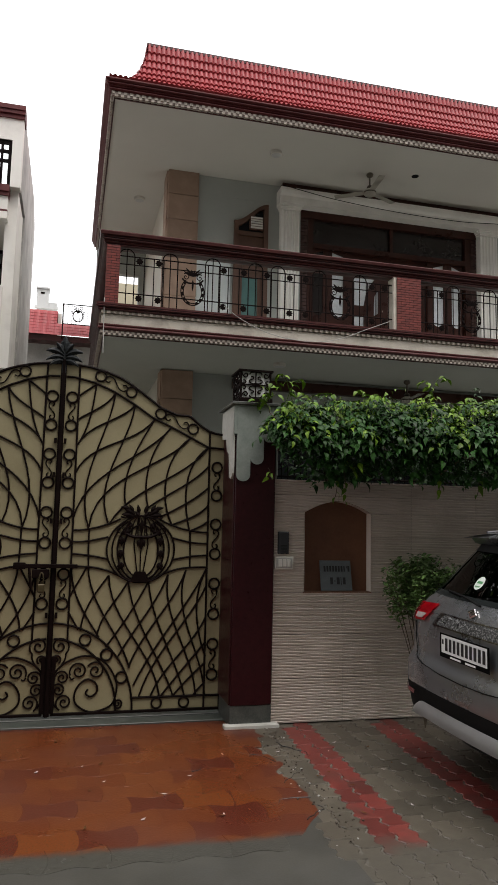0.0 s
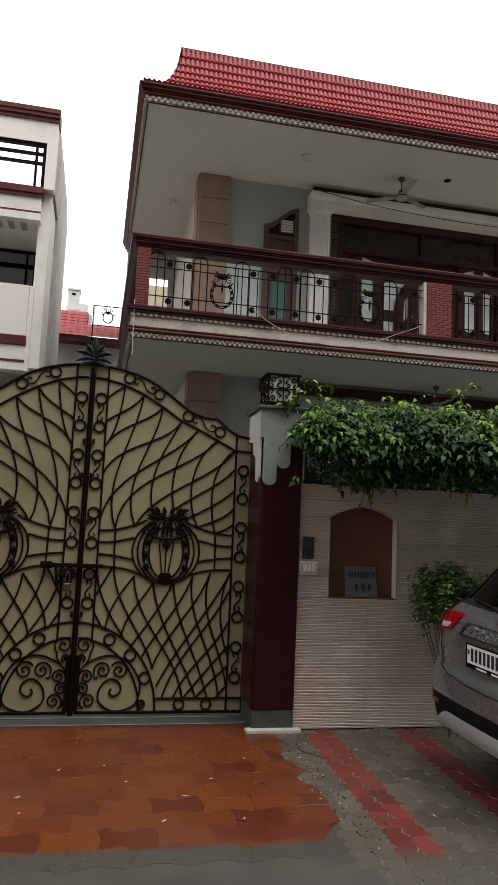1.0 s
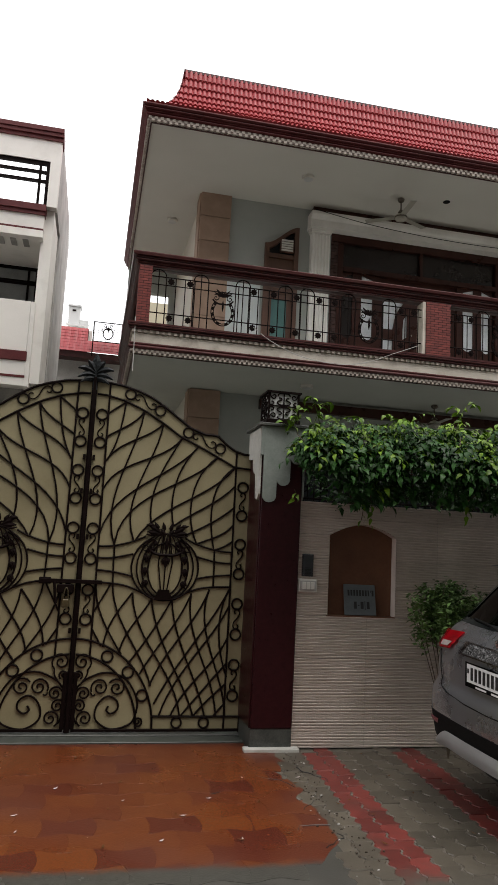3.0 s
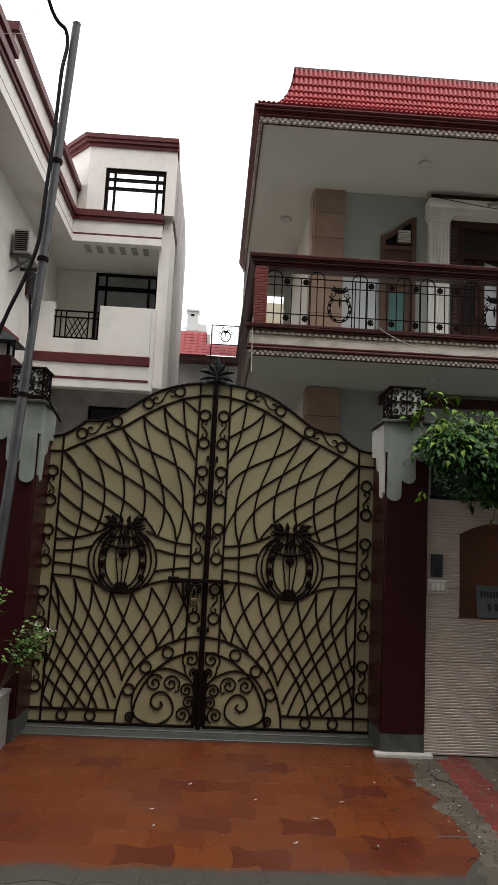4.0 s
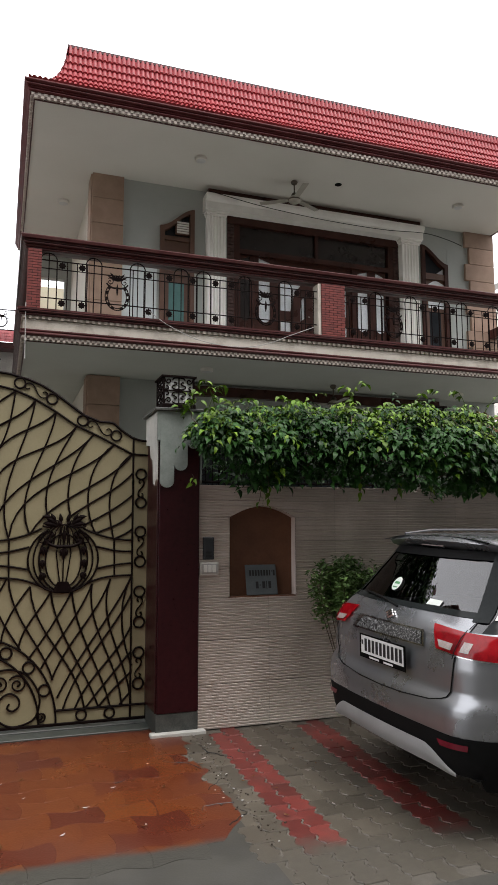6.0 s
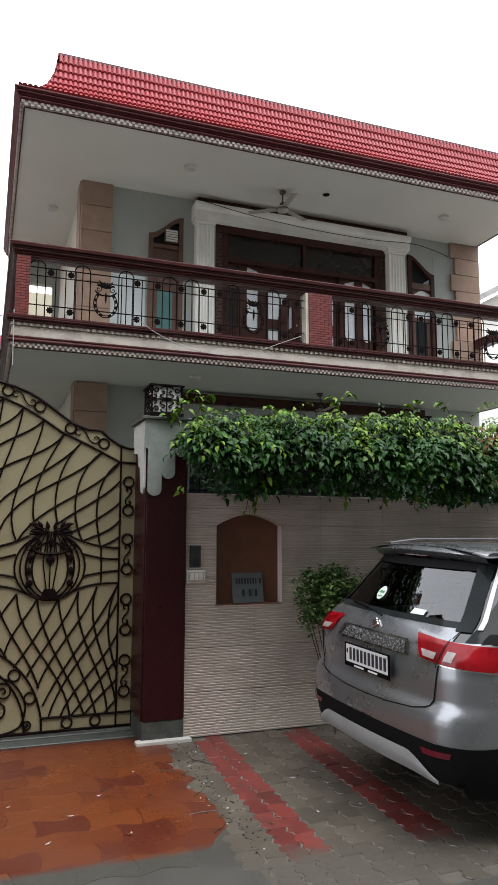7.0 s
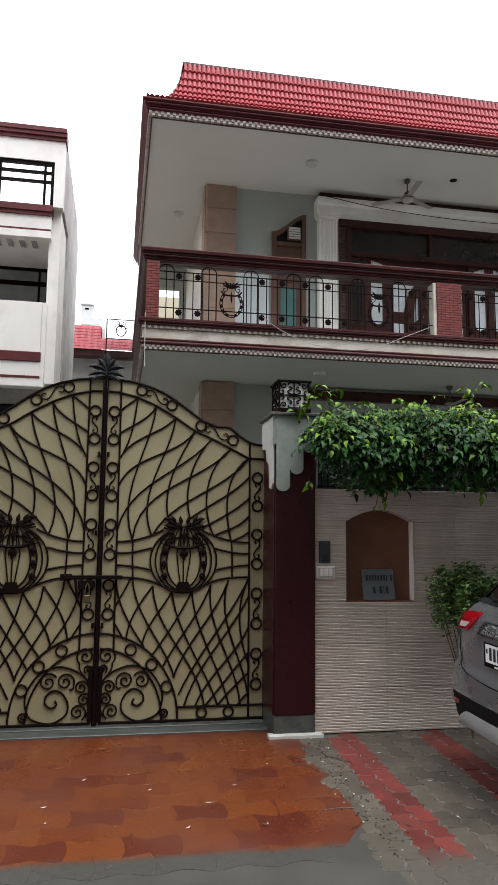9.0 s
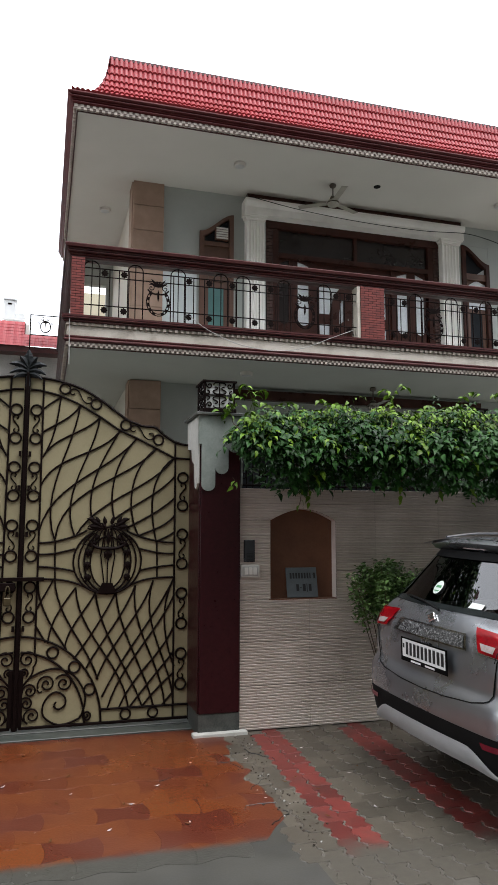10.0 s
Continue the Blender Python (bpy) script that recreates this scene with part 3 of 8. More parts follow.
def dentils(name, z0, z1, depth, pitch, double):
    """A row of small blocks under a moulding; a double row is set like a chequer."""
    moulding(name + "_bed", [(depth - 0.012, z0 + 0.014), (depth - 0.012, z1)], "dentil_bed" if double else "cream_band")
    bm = bmesh.new()
    depth -= 0.047
    zm = (z0 + z1) / 2 if double else z0 + 0.006
    x = XL - depth + 0.01
    while x < XR + depth - pitch:
        box(bm, x, x + pitch * 0.52, YF - depth - (0 if double else 0.012), YF - depth + 0.04, zm, z1)
        if double:
            box(bm, x + pitch * 0.5, x + pitch, YF - depth, YF - depth + 0.04, z0, zm - 0.002)
        x += pitch
    y = YF - depth + pitch
    while y < 13:
        box(bm, XL - depth, XL - depth + 0.04, y, y + pitch * 0.52, zm, z1)
        if double:
            box(bm, XL - depth, XL - depth + 0.04, y + pitch * 0.5, y + pitch, z0, zm - 0.002)
        y += pitch
    tagged(part(name, bm, M["dentil"], house, "moulding of pale dentil blocks"), kind="stuff")


# balcony edge, from below upwards
dentils("lower_dentil_moulding", 3.965, 4.02, 0.05, 0.064, True)
moulding("lower_moulding", half_round(4.02, 4.075, 0.05, 0.075) + half_round(4.075, 4.105, 0.05, 0.06, 3), "maroon")
moulding("cream_band", [(0.03, 4.105), (0.03, 4.227)], "cream_band", label="stained cream band")
dentils("upper_dentil_moulding", 4.228, 4.268, 0.05, 0.075, False)
moulding("upper_moulding", half_round(4.268, 4.30, 0.06, 0.085) + half_round(4.30, 4.335, 0.08, 0.105) + [(0.10, 4.335), (0.10, 4.36), (-0.25, 4.36)], "maroon")
moulding("soffit_line", [(0.006, 3.972), (0.006, 3.958), (-0.012, 3.958), (-0.012, 3.972)], "maroon", label="dark line round the soffit")
# eave edge
moulding("soffit_line", [(0.004, 7.102), (0.004, 7.085), (-0.014, 7.085), (-0.014, 7.102)], "maroon", label="dark line round the soffit")
dentils("eave_dentil_moulding", 7.092, 7.162, 0.045, 0.078, True)
moulding("eave_moulding", half_round(7.165, 7.20, 0.05, 0.072) + half_round(7.20, 7.225, 0.055, 0.085, 4) + half_round(7.225, 7.262, 0.075, 0.105) + half_round(7.262, 7.315, 0.095, 0.125), "maroon_red", label="maroon moulded eave edge")

# handrail on the parapet
moulding("handrail", half_round(5.115, 5.145, 0.0, 0.03) + half_round(5.145, 5.175, 0.02, 0.04, 4) + half_round(5.175, 5.215, 0.03, 0.062) + [(0.052, 5.215), (0.052, 5.235), (0.085, 5.24), (0.092, 5.275), (0.078, 5.290), (-0.12, 5.290), (-0.14, 5.275), (-0.14, 5.115), (-0.04, 5.115)], "maroon", label="heavy maroon moulded handrail")
# curved tiled eave
RISE, RUN = 0.90, 0.49


def roof_at(s):
    """(inset, z) along the curved slope, s from 0 at the eave to 1 at the crest."""
    return -0.03 + (RUN + 0.03) * (1 - (1 - s) ** 1.75), 7.312 + RISE * s ** 1.55


def tiles(name, point, length, pitch=0.066, courses=9, seg=5):
    """Rows of round-backed tiles; each course overlaps the one below. point(along, inset, z, up) gives a place."""
    bm = bmesh.new()
    n = int(length / pitch) * seg
    for c in range(courses):
        rows = []
        for s, lift in ((c / courses, 0.030), ((c + 1.06) / courses, 0.004)):
            inset, z = roof_at(min(s, 1))
            row = []
            for i in range(n + 1):
                u = i / seg
                h = abs(math.sin(math.pi * u)) ** 0.8 * 0.022 + lift
                row.append(point(u * pitch, inset, z, h))
            rows.append(row)
        inset, z = roof_at(c / courses)
        low = []
        for i in range(n + 1):
            u = i / seg
            low.append(point(u * pitch, inset, z, 0.0))
        sheet(bm, [low] + rows)
    return bm


def front_point(a, inset, z, h):
    lo, hi = XL + inset, XR + 0.05
    x = XL - 0.055 + a
    x = min(max(x, lo), hi)
    return (x, YF + inset - h * 0.75, z + h * 0.65)


def left_point(a, inset, z, h):
    y = max(YF - 0.055 + a, YF + inset)
    return (XL + max(inset, 0.03) - h * 0.55, y, z + h * 0.65)


part("roof_tiles", tiles("roof", front_point, XR - XL + 0.11), M["roof_tile"], house, "curved red roof tiles in courses")
part("roof_tiles", tiles("roof", left_point, 5.4), M["roof_tile"], house, "curved red roof tiles in courses")
ridge = bmesh.new()
box(ridge, XL + RUN - 0.02, XR + 0.04, YF + RUN - 0.02, YF + RUN + 0.16, 8.195, 8.235)
box(ridge, XL + RUN - 0.02, XL + RUN + 0.16, YF + RUN + 0.16, 14.2, 8.195, 8.235)
part("roof_crest", ridge, M["maroon"], house, "thin dark crest along the roof edge")
back = bmesh.new()
box(back, XL + RUN + 0.02, XR + 0.02, YF + RUN + 0.02, YF + RUN + 0.14, 7.31, 8.195)
box(back, XL + RUN + 0.02, XL + RUN + 0.14, YF + RUN + 0.14, 14.2, 7.31, 8.195)
part("roof_parapet", back, M["cream"], house)
part("roof_deck", boxed(XL + 0.66, XR - 0.5, YF + 0.66, 14.2, 7.311, 7.37), M["nb_side"], house)

# walls of the first floor, with openings
def wall_pieces(x0, x1, z0, z1, holes):
    """The upright pieces, sills and heads that a wall along x leaves between its openings."""
    out, x = [], x0
    for a, b, c, d in sorted(holes):
        out.append((x, a, z0, z1))
        if c > z0:
            out.append((a, b, z0, c))
        if d < z1:
            out.append((a, b, d, z1))
        x = b
    return out + [(x, x1, z0, z1)]


def wall_with_holes(bm, x0, x1, z0, z1, y0, y1, holes):
    """A wall along x, cut by (x0, x1, z0, z1) openings in order along x."""
    x = x0
    for a, b, c, d in sorted(holes):
        box(bm, x, a, y0, y1, z0, z1)
        if c > z0:
            box(bm, a, b, y0, y1, z0, c)
        if d < z1:
            box(bm, a, b, y0, y1, d, z1)
        x = b
    box(bm, x, x1, y0, y1, z0, z1)
    return bm


for a, b, c, d in wall_pieces(1.30, 8.55, 4.30, 7.10, [(2.30, 2.86, 4.30, 6.80), (3.40, 6.56, 4.30, 6.80), (7.02, 7.57, 4.30, 6.75)]):
    part("upper_wall", boxed(a, b, YB, YB + 0.22, c, d), M["grey_wall"], house, "grey-green plastered upper wall")
# paler strip: the shaded top against the lit lower wall, put into colour
part("pale_wall", boxed(1.72, 2.26, YB - 0.012, YB - 0.002, 4.30, 6.0), M["pale_wall"], house, "lower wall, painted paler where less shade falls")
part("side_wall", boxed(1.27, 1.42, YB + 0.2, 14.2, 4.30, 7.10), M["cream"], house)
# added lintel and right jamb: their grey carries the shade over the opening
part("end_lintel", boxed(XL + 0.04, 1.27, 14.05, 14.2, 6.62, 7.099), M["grey_wall"], house, "added lintel at the veranda's end, its shade put into grey")
part("end_jamb", boxed(XL + 0.04, XL + 0.08, 14.05, 14.2, 4.30, 6.619), M["cream"], house)
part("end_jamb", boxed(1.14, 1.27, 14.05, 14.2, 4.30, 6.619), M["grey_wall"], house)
part("back_wall", boxed(0.56, 2.4, 15.6, 15.8, 0, 6.95), M["cream_dull"], house, "pale cream wall behind the veranda's open end")
lower = wall_with_holes(bmesh.new(), 1.30, 8.55, 0.0, 3.97, YB + 0.1, YB + 0.32, [(2.5, 6.9, 0.9, 3.0), (7.2, 8.1, 0.9, 3.0)])
part("lower_wall", lower, M["grey_wall"], house)
part("lower_side_wall", boxed(1.27, 1.42, YB + 0.3, 14.2, 0, 3.97), M["cream"], house)
part("rear_wall", boxed(1.42, 8.55, 14.0, 14.2, 0, 7.10), M["cream"], house)
part("right_wall", boxed(8.40, 8.55, YB + 0.22, 14.0, 0, 7.10), M["cream"], house)
part("inner_ceiling", boxed(1.42, 8.40, YB + 0.41, 14.0, 7.0, 7.1), M["cream"], house)
part("inner_floor", boxed(1.42, 8.40, YB + 0.32, 14.0, 4.0, 4.3), M["cream"], house)

# ---------------------------------------------------------------- gate pillars and lanterns
def pillar(x0, x1, y0, y1, white_side, name_label):
    w = x1 - x0
    p = thing("gate_pillar", (x0 + x1) / 2, (y0 + y1) / 2, 0, name_label, "pillar", "pillars of the front wall")
    part("core", boxed(x0 + 0.012, x1 - 0.012, y0 + 0.012, y1, 0, 2.72), M["wall_plain"], p)
    # stone slabs on the three faces seen
    part("front_slab", boxed(x0, x1, y0 - 0.01, y0 + 0.012, 0.175, 2.45, bevel=0.003), M["granite"], p, "polished maroon granite facing")
    part("side_slab", boxed(x0 - 0.012, x0 + 0.012, y0 + 0.013, y1, 0.175, 2.45, bevel=0.003), M["granite"], p)
    part("side_slab", boxed(x1 - 0.012, x1 + 0.012, y0 + 0.013, y1, 0.175, 2.45, bevel=0.003), M["granite"], p)
    part("skirting", boxed(x0 - 0.006, x1 + 0.006, y0 - 0.004, y1, 0, 0.172, bevel=0.004), M["granite_base"], p, "grey stone skirting")
    # green cap with a dripping lower edge
    def drip(a, b, s):
        """Outline of a face of the cap: three lobes, the longest at the outer side."""
        pts = [(a, 2.70)]
        lobes = [(0.0, 0.35, 2.05), (0.35, 0.69, 2.20), (0.69, 1.0, 2.395)]
        if s < 0:
            lobes = [(1 - q, 1 - p_, z) for p_, q, z in reversed(lobes)]
        for u0, u1, z in lobes:
            r = (u1 - u0) * abs(b - a) / 2
            mid = a + (b - a) * (u0 + u1) / 2
            for k in range(9):
                t = math.pi * (1 - k / 8)
                pts.append((mid + (1 if b > a else -1) * r * math.cos(t) * 0.995, z + 0.9 * r * (1 - math.sin(t))))
        pts.append((b, 2.70))
        return pts
    part("drip_facing", prismed(drip(x0, x1, white_side), "y", y0 - 0.030, y0 - 0.0105), M["green_render"], p, "grey-green cap facing with a dripping edge")
    bm = bmesh.new()
    side = [(y0 + 0.0, 2.70), (y0 + 0.0, 2.12), (y0 + 0.05, 2.07), (y0 + 0.13, 2.09), (y0 + 0.16, 2.3), (y0 + 0.25, 2.33), (y0 + 0.28, 2.44), (y1, 2.46), (y1, 2.70)]
    prism(bm, side, "x", x0 - 0.03, x0 - 0.0125)
    part("drip_facing", bm, M["white_render"] if white_side > 0 else M["green_render"], p)
    bm = bmesh.new()
    prism(bm, side, "x", x1 + 0.0125, x1 + 0.03)
    part("drip_facing", bm, M["green_render"], p)
    part("cap_body", boxed(x0 - 0.025, x1 + 0.025, y0 - 0.026, y1 + 0.01, 2.46, 2.715), M["green_render"], p)
    part("cap_slab", boxed(x0 - 0.055, x1 + 0.055, y0 - 0.055, y1 + 0.05, 2.716, 2.742, bevel=0.004), M["granite_base"], p, "thin dark coping slab")
    return p


def lantern(cx, cy, z, w, group="lanterns on the pillars"):
    """A square lamp box with a pierced black screen over pale panels."""
    h = 0.30 * w / 0.28
    la = thing("lantern", cx, cy, z, "square black lantern with pierced scrollwork over frosted white panels", "lantern", group)
    a = w / 2
    part("base", boxed(cx - a - 0.012, cx + a + 0.012, cy - a - 0.012, cy + a + 0.012, z, z + 0.05, bevel=0.006), M["iron"], la)
    part("glass_box", boxed(cx - a + 0.012, cx + a - 0.012, cy - a + 0.012, cy + a - 0.012, z + 0.051, z + h - 0.02), M["lamp_panel"], la, "frosted white panels")
    lid = bmesh.new()
    box(lid, cx - a - 0.015, cx + a + 0.015, cy - a - 0.015, cy + a + 0.015, z + h - 0.02, z + h - 0.004)
    box(lid, cx - a + 0.02, cx + a - 0.02, cy - a + 0.02, cy + a - 0.02, z + h - 0.004, z + h + 0.003)
    part("lid", lid, M["iron"], la)
    for sx in (-1, 1):
        for sy in (-1, 1):
            part("corner_post", boxed(cx + sx * (a - 0.008) - 0.008, cx + sx * (a - 0.008) + 0.008, cy + sy * (a - 0.008) - 0.008, cy + sy * (a - 0.008) + 0.008, z + 0.05, z + h - 0.02), M["iron"], la)
    zc, hh = z + 0.05 + (h - 0.07) / 2, (h - 0.07) / 2
    for face in range(4):
        def at(u, v):
            q = a - 0.004
            return {0: (cx + u, cy - q, zc + v), 1: (cx + u, cy + q, zc + v), 2: (cx - q, cy + u, zc + v), 3: (cx + q, cy + u, zc + v)}[face]

        def piece(pts, r=0.0068):
            part("scroll", tubed([at(u * a * 0.93, v * hh) for u, v in pts], r, 4), M["iron"], la)
        for su in (-1, 1):
            for sv in (-1, 1):
                piece([(su * u, sv * v) for u, v in bez((0.0, 0.10), (0.42, 0.02), (0.62, 0.34), (0.30, 0.40), 6)])
                piece([(su * u, sv * v) for u, v in bez((0.30, 0.40), (0.06, 0.44), (0.12, 0.70), (0.34, 0.62), 5)])
                piece([(su * u, sv * v) for u, v in bez((0.98, 0.08), (0.62, 0.04), (0.60, 0.30), (0.86, 0.36), 5)])
                piece([(su * u, sv * v) for u, v in bez((0.98, 0.98), (0.94, 0.58), (0.66, 0.42), (0.58, 0.66), 6)])
                piece([(su * u, sv * v) for u, v in bez((0.58, 0.66), (0.52, 0.88), (0.76, 0.92), (0.80, 0.74), 5)])
                piece([(su * u, sv * v) for u, v in bez((0.0, 0.98), (0.30, 0.98), (0.46, 0.94), (0.40, 0.78), 5)])
        piece([(0, -1), (0, 1)])
        piece([(-1, 0), (1, 0)])
    return la


pillar_r = pillar(1.385, 1.735, 5.995, 6.46, 1, "maroon granite gate pillar with a dripping grey-green cap")
pillar_l = pillar(-1.908, -1.556, 5.995, 6.46, -1, "maroon granite gate pillar with weathered grey-green cap")
lantern(1.555, 6.16, 2.743, 0.285)
lantern(-1.69, 6.16, 2.743, 0.275)
foot = solid("pillar_foot", boxed(1.33, 1.80, 5.93, 6.02, -0.05, 0.028, bevel=0.006), M["white_render"], "white painted edging strip at the pillar's foot", kind="structure")

# ---------------------------------------------------------------- ribbed front wall with niche
WY, WT = 6.03, 2.085
NX0, NX1, NZ0, NZS, NZT = 2.03, 2.665, 1.10, 1.80, 1.905
core = bmesh.new()
box(core, 1.735, NX0, WY + 0.022, 6.24, 0, WT)
box(core, NX0, NX1, WY + 0.022, 6.24, 0, NZ0)
box(core, NX0, NX1, WY + 0.022, 6.24, 1.99, WT)
box(core, NX1, 9.5, WY + 0.022, 6.24, 0, WT)
box(core, NX0, NX1, WY + 0.105, 6.24, NZ0, 1.99)
front_wall = solid("wall_front", core, M["wall_plain"], "boundary wall clad in ribbed beige tiles", kind="structure")


def arch_z(x):
    t = (x - NX0) / (NX1 - NX0)
    return NZS + (NZT - NZS) * (1 - abs(2 * t - 1) ** 1.8)


def arch_limits(z):
    """Left and right edge of the niche at height z, or None above it."""
    if z < NZ0 or z >= NZT:
        return None
    if z <= NZS:
        return NX0, NX1
    q = (1 - (z - NZS) / (NZT - NZS)) ** (1 / 1.8)
    mid, half = (NX0 + NX1) / 2, (NX1 - NX0) / 2
    return mid - half * q, mid + half * q


PITCH = 0.0232


def rib_tile(x0, x1, z0, z1, cut=None):
    """A ribbed tile; cut ('right' or 'left') ends its ribs at the niche."""
    bm = bmesh.new()
    n = max(1, round((z1 - z0) / PITCH))
    h = (z1 - z0 - 0.002) / n
    rows = []
    for i in range(n):
        z = z0 + 0.001 + i * h
        for dz, dy in ((0.0, 0.013), (0.16, 0.013), (0.26, 0.001), (0.84, -0.003), (0.98, 0.012)):
            zz = z + dz * h
            a, b = x0 + 0.001, x1 - 0.001
            lim = arch_limits(zz)
            if cut == "right" and lim:
                b = min(b, lim[0])
            if cut == "left" and lim:
                a = max(a, lim[1])
            rows.append([(a, WY + dy, zz), (b, WY + dy, zz)])
    rows.append([(rows[-1][0][0], WY + 0.006, z1 - 0.001), (rows[-1][1][0], WY + 0.006, z1 - 0.001)])
    return sheet(bm, rows)


tile_cols = [1.735, 2.40, 3.065, 3.73, 4.395, 5.06, 5.725, 6.39, 7.055, 7.72, 8.4]
tile_rows = [0.0, 0.37, 0.74, 1.10, 1.345, 1.59, 1.80, 1.95, WT]
for r0, r1 in zip(tile_rows, tile_rows[1:]):
    beside = r0 >= NZ0 and r1 <= 1.96
    cols = [1.735, (NX0 + NX1) / 2, 3.065] + tile_cols[3:] if beside else tile_cols
    for c0, c1 in zip(cols, cols[1:]):
        cut = "right" if beside and c0 == 1.735 else "left" if beside and c1 == 3.065 else None
        if cut == "right" and r1 <= NZS + 0.001:
            part("tile", rib_tile(c0, NX0, r0, r1), M["rib_tile"], front_wall)
        elif cut == "left" and r1 <= NZS + 0.001:
            part("tile", rib_tile(NX1, c1, r0, r1), M["rib_tile"], front_wall)
        else:
            part("tile", rib_tile(c0, c1, r0, r1, cut), M["rib_tile"], front_wall)
# the niche's lining
lin = bmesh.new()
r0, r1 = NX0 + 0.003, NX1 - 0.003
sheet(lin, [[(r0, WY - 0.001, NZ0), (r0, WY + 0.1, NZ0)], [(r0, WY - 0.001, NZS), (r0, WY + 0.1, NZS)]] + [[(x, WY - 0.001, arch_z(x) - 0.003), (x, WY + 0.1, arch_z(x) - 0.003)] for x in [NX0 + (NX1 - NX0) * i / 16 for i in range(1, 16)]] + [[(r1, WY - 0.001, NZS), (r1, WY + 0.1, NZS)], [(r1, WY - 0.001, NZ0), (r1, WY + 0.1, NZ0)]])
part("niche_reveal", lin, M["rib_tile"], front_wall)
part("niche_back", boxed(NX0 - 0.02, NX1 + 0.02, WY + 0.10, WY + 0.104, NZ0 - 0.02, 1.98), M["niche"], front_wall, "brown painted back of the niche")
part("niche_sill", boxed(NX0 - 0.004, NX1 + 0.004, WY + 0.002, WY + 0.102, NZ0 - 0.012, NZ0 + 0.006, bevel=0.002), M["niche"], front_wall, "brown stone sill")
# name plate leaning in the niche; its writing stands as plain bars
np_ = thing("name_plate", 2.35, WY + 0.03, NZ0 + 0.012, "blue-grey slate plate with black lettering, leaning in the niche", "sign")


def lean(u, v, off=0.0):
    return (2.20 + u, WY + 0.02 + v * 0.22 - off, NZ0 + 0.013 + v)


pl = bmesh.new()
box(pl, 0, 0.295, 0, 0.008, 0, 0.262, bevel=0.002)
for v in pl.verts:
    v.co = Vector(lean(v.co.x, v.co.z, -v.co.y))
part("plate", pl, M["slate"], np_)
bars = [(0.035 + 0.027 * i, 0.018 if i != 7 else 0.012, 0.165, 0.215) for i in range(8)] + [(0.25, 0.006, 0.195, 0.215), (0.262, 0.018, 0.165, 0.215)] + [(0.09, 0.026, 0.055, 0.115), (0.125, 0.016, 0.08, 0.088), (0.152, 0.028, 0.055, 0.115), (0.19, 0.007, 0.048, 0.12), (0.21, 0.026, 0.055, 0.115)]
for u, wdt, v0, v1 in bars:
    bm = sheet(bmesh.new(), [[lean(u, v0, 0.0015), lean(u + wdt, v0, 0.0015)], [lean(u, v1, 0.0015), lean(u + wdt, v1, 0.0015)]])
    part("mark", bm, M["black_mark"], np_)

bell = thing("intercom", 1.834, WY, 1.43, "dark smoked intercom panel fixed to the ribbed wall", "intercom")
part("housing", boxed(1.784, 1.884, WY - 0.020, WY + 0.004, 1.432, 1.625, bevel=0.004), M["plastic_dark"], bell)
part("face", boxed(1.790, 1.878, WY - 0.026, WY - 0.0205, 1.438, 1.619, bevel=0.002), M["plastic_dark"], bell, "dark glossy face")
for i in range(5):
    part("speaker_slot", boxed(1.805, 1.862, WY - 0.0275, WY - 0.0262, 1.455 + i * 0.012, 1.460 + i * 0.012), M["car_black"], bell)
sw = thing("switch_plate", 1.84, WY, 1.30, "ivory switch plate with three bell switches", "switch")
part("plate", boxed(1.755, 1.926, WY - 0.022, WY + 0.004, 1.298, 1.410, bevel=0.005), M["plastic_white"], sw)
part("frame", boxed(1.768, 1.913, WY - 0.026, WY - 0.0222, 1.312, 1.396, bevel=0.002), M["ac"], sw)
for i in range(3):
    part("rocker", boxed(1.785 + i * 0.039, 1.819 + i * 0.039, WY - 0.034, WY - 0.0262, 1.322, 1.386, bevel=0.004), M["plastic_white"], sw)

# black fence on the wall's top, mostly under the creeper
fence = thing("wall_fence", 2.8, 6.12, WT, "black iron scroll fence along the top of the wall", "fence")
part("lower_rail", tubed([(1.75, 6.10, WT + 0.03), (4.03, 6.10, WT + 0.03)], 0.010, 6), M["iron"], fence)
part("upper_rail", tubed([(1.75, 6.10, WT + 0.50), (4.03, 6.10, WT + 0.50)], 0.012, 6), M["iron"], fence)
for i in range(38):
    x = 1.77 + 0.06 * i
    part("bar", tubed([(x, 6.10, WT + 0.0), (x, 6.10, WT + 0.52)], 0.006, 5), M["iron"], fence)
for i in range(12):
    x = 1.80 + 0.19 * i
    part("scroll", tubed([(u, 6.085, v) for u, v in spiral(x, WT + 0.12, 0.05, 1.6, 0.5 * i)], 0.006, 5), M["iron"], fence)
pillar_m = thing("wall_pillar", 4.19, 6.20, 2.085, "plain pillar in the overgrown wall carrying a lantern", "pillar", "pillars of the front wall")
part("shaft", boxed(4.035, 4.345, 6.06, 6.34, 2.085, 2.60), M["wall_plain"], pillar_m)
part("cap_slab", boxed(4.00, 4.38, 6.03, 6.37, 2.60, 2.63, bevel=0.004), M["granite_base"], pillar_m)
lantern(4.19, 6.20, 2.631, 0.285)

# ---------------------------------------------------------------- double gate
GX, GY = -0.10, 6.44
TOP_U = [0.0, 0.10, 0.25, 0.39, 0.50, 0.595, 0.69, 0.77, 0.887, 1.03, 1.146, 1.234, 1.32, 1.40, 1.495]
TOP_Z = [3.07, 3.066, 3.048, 3.013, 2.972, 2.919, 2.856, 2.796, 2.714, 2.662, 2.661, 2.584, 2.53, 2.506, 2.498]
IN_U = [0.0, 0.106, 0.279, 0.454, 0.643, 0.804, 0.977, 1.136, 1.323, 1.495]
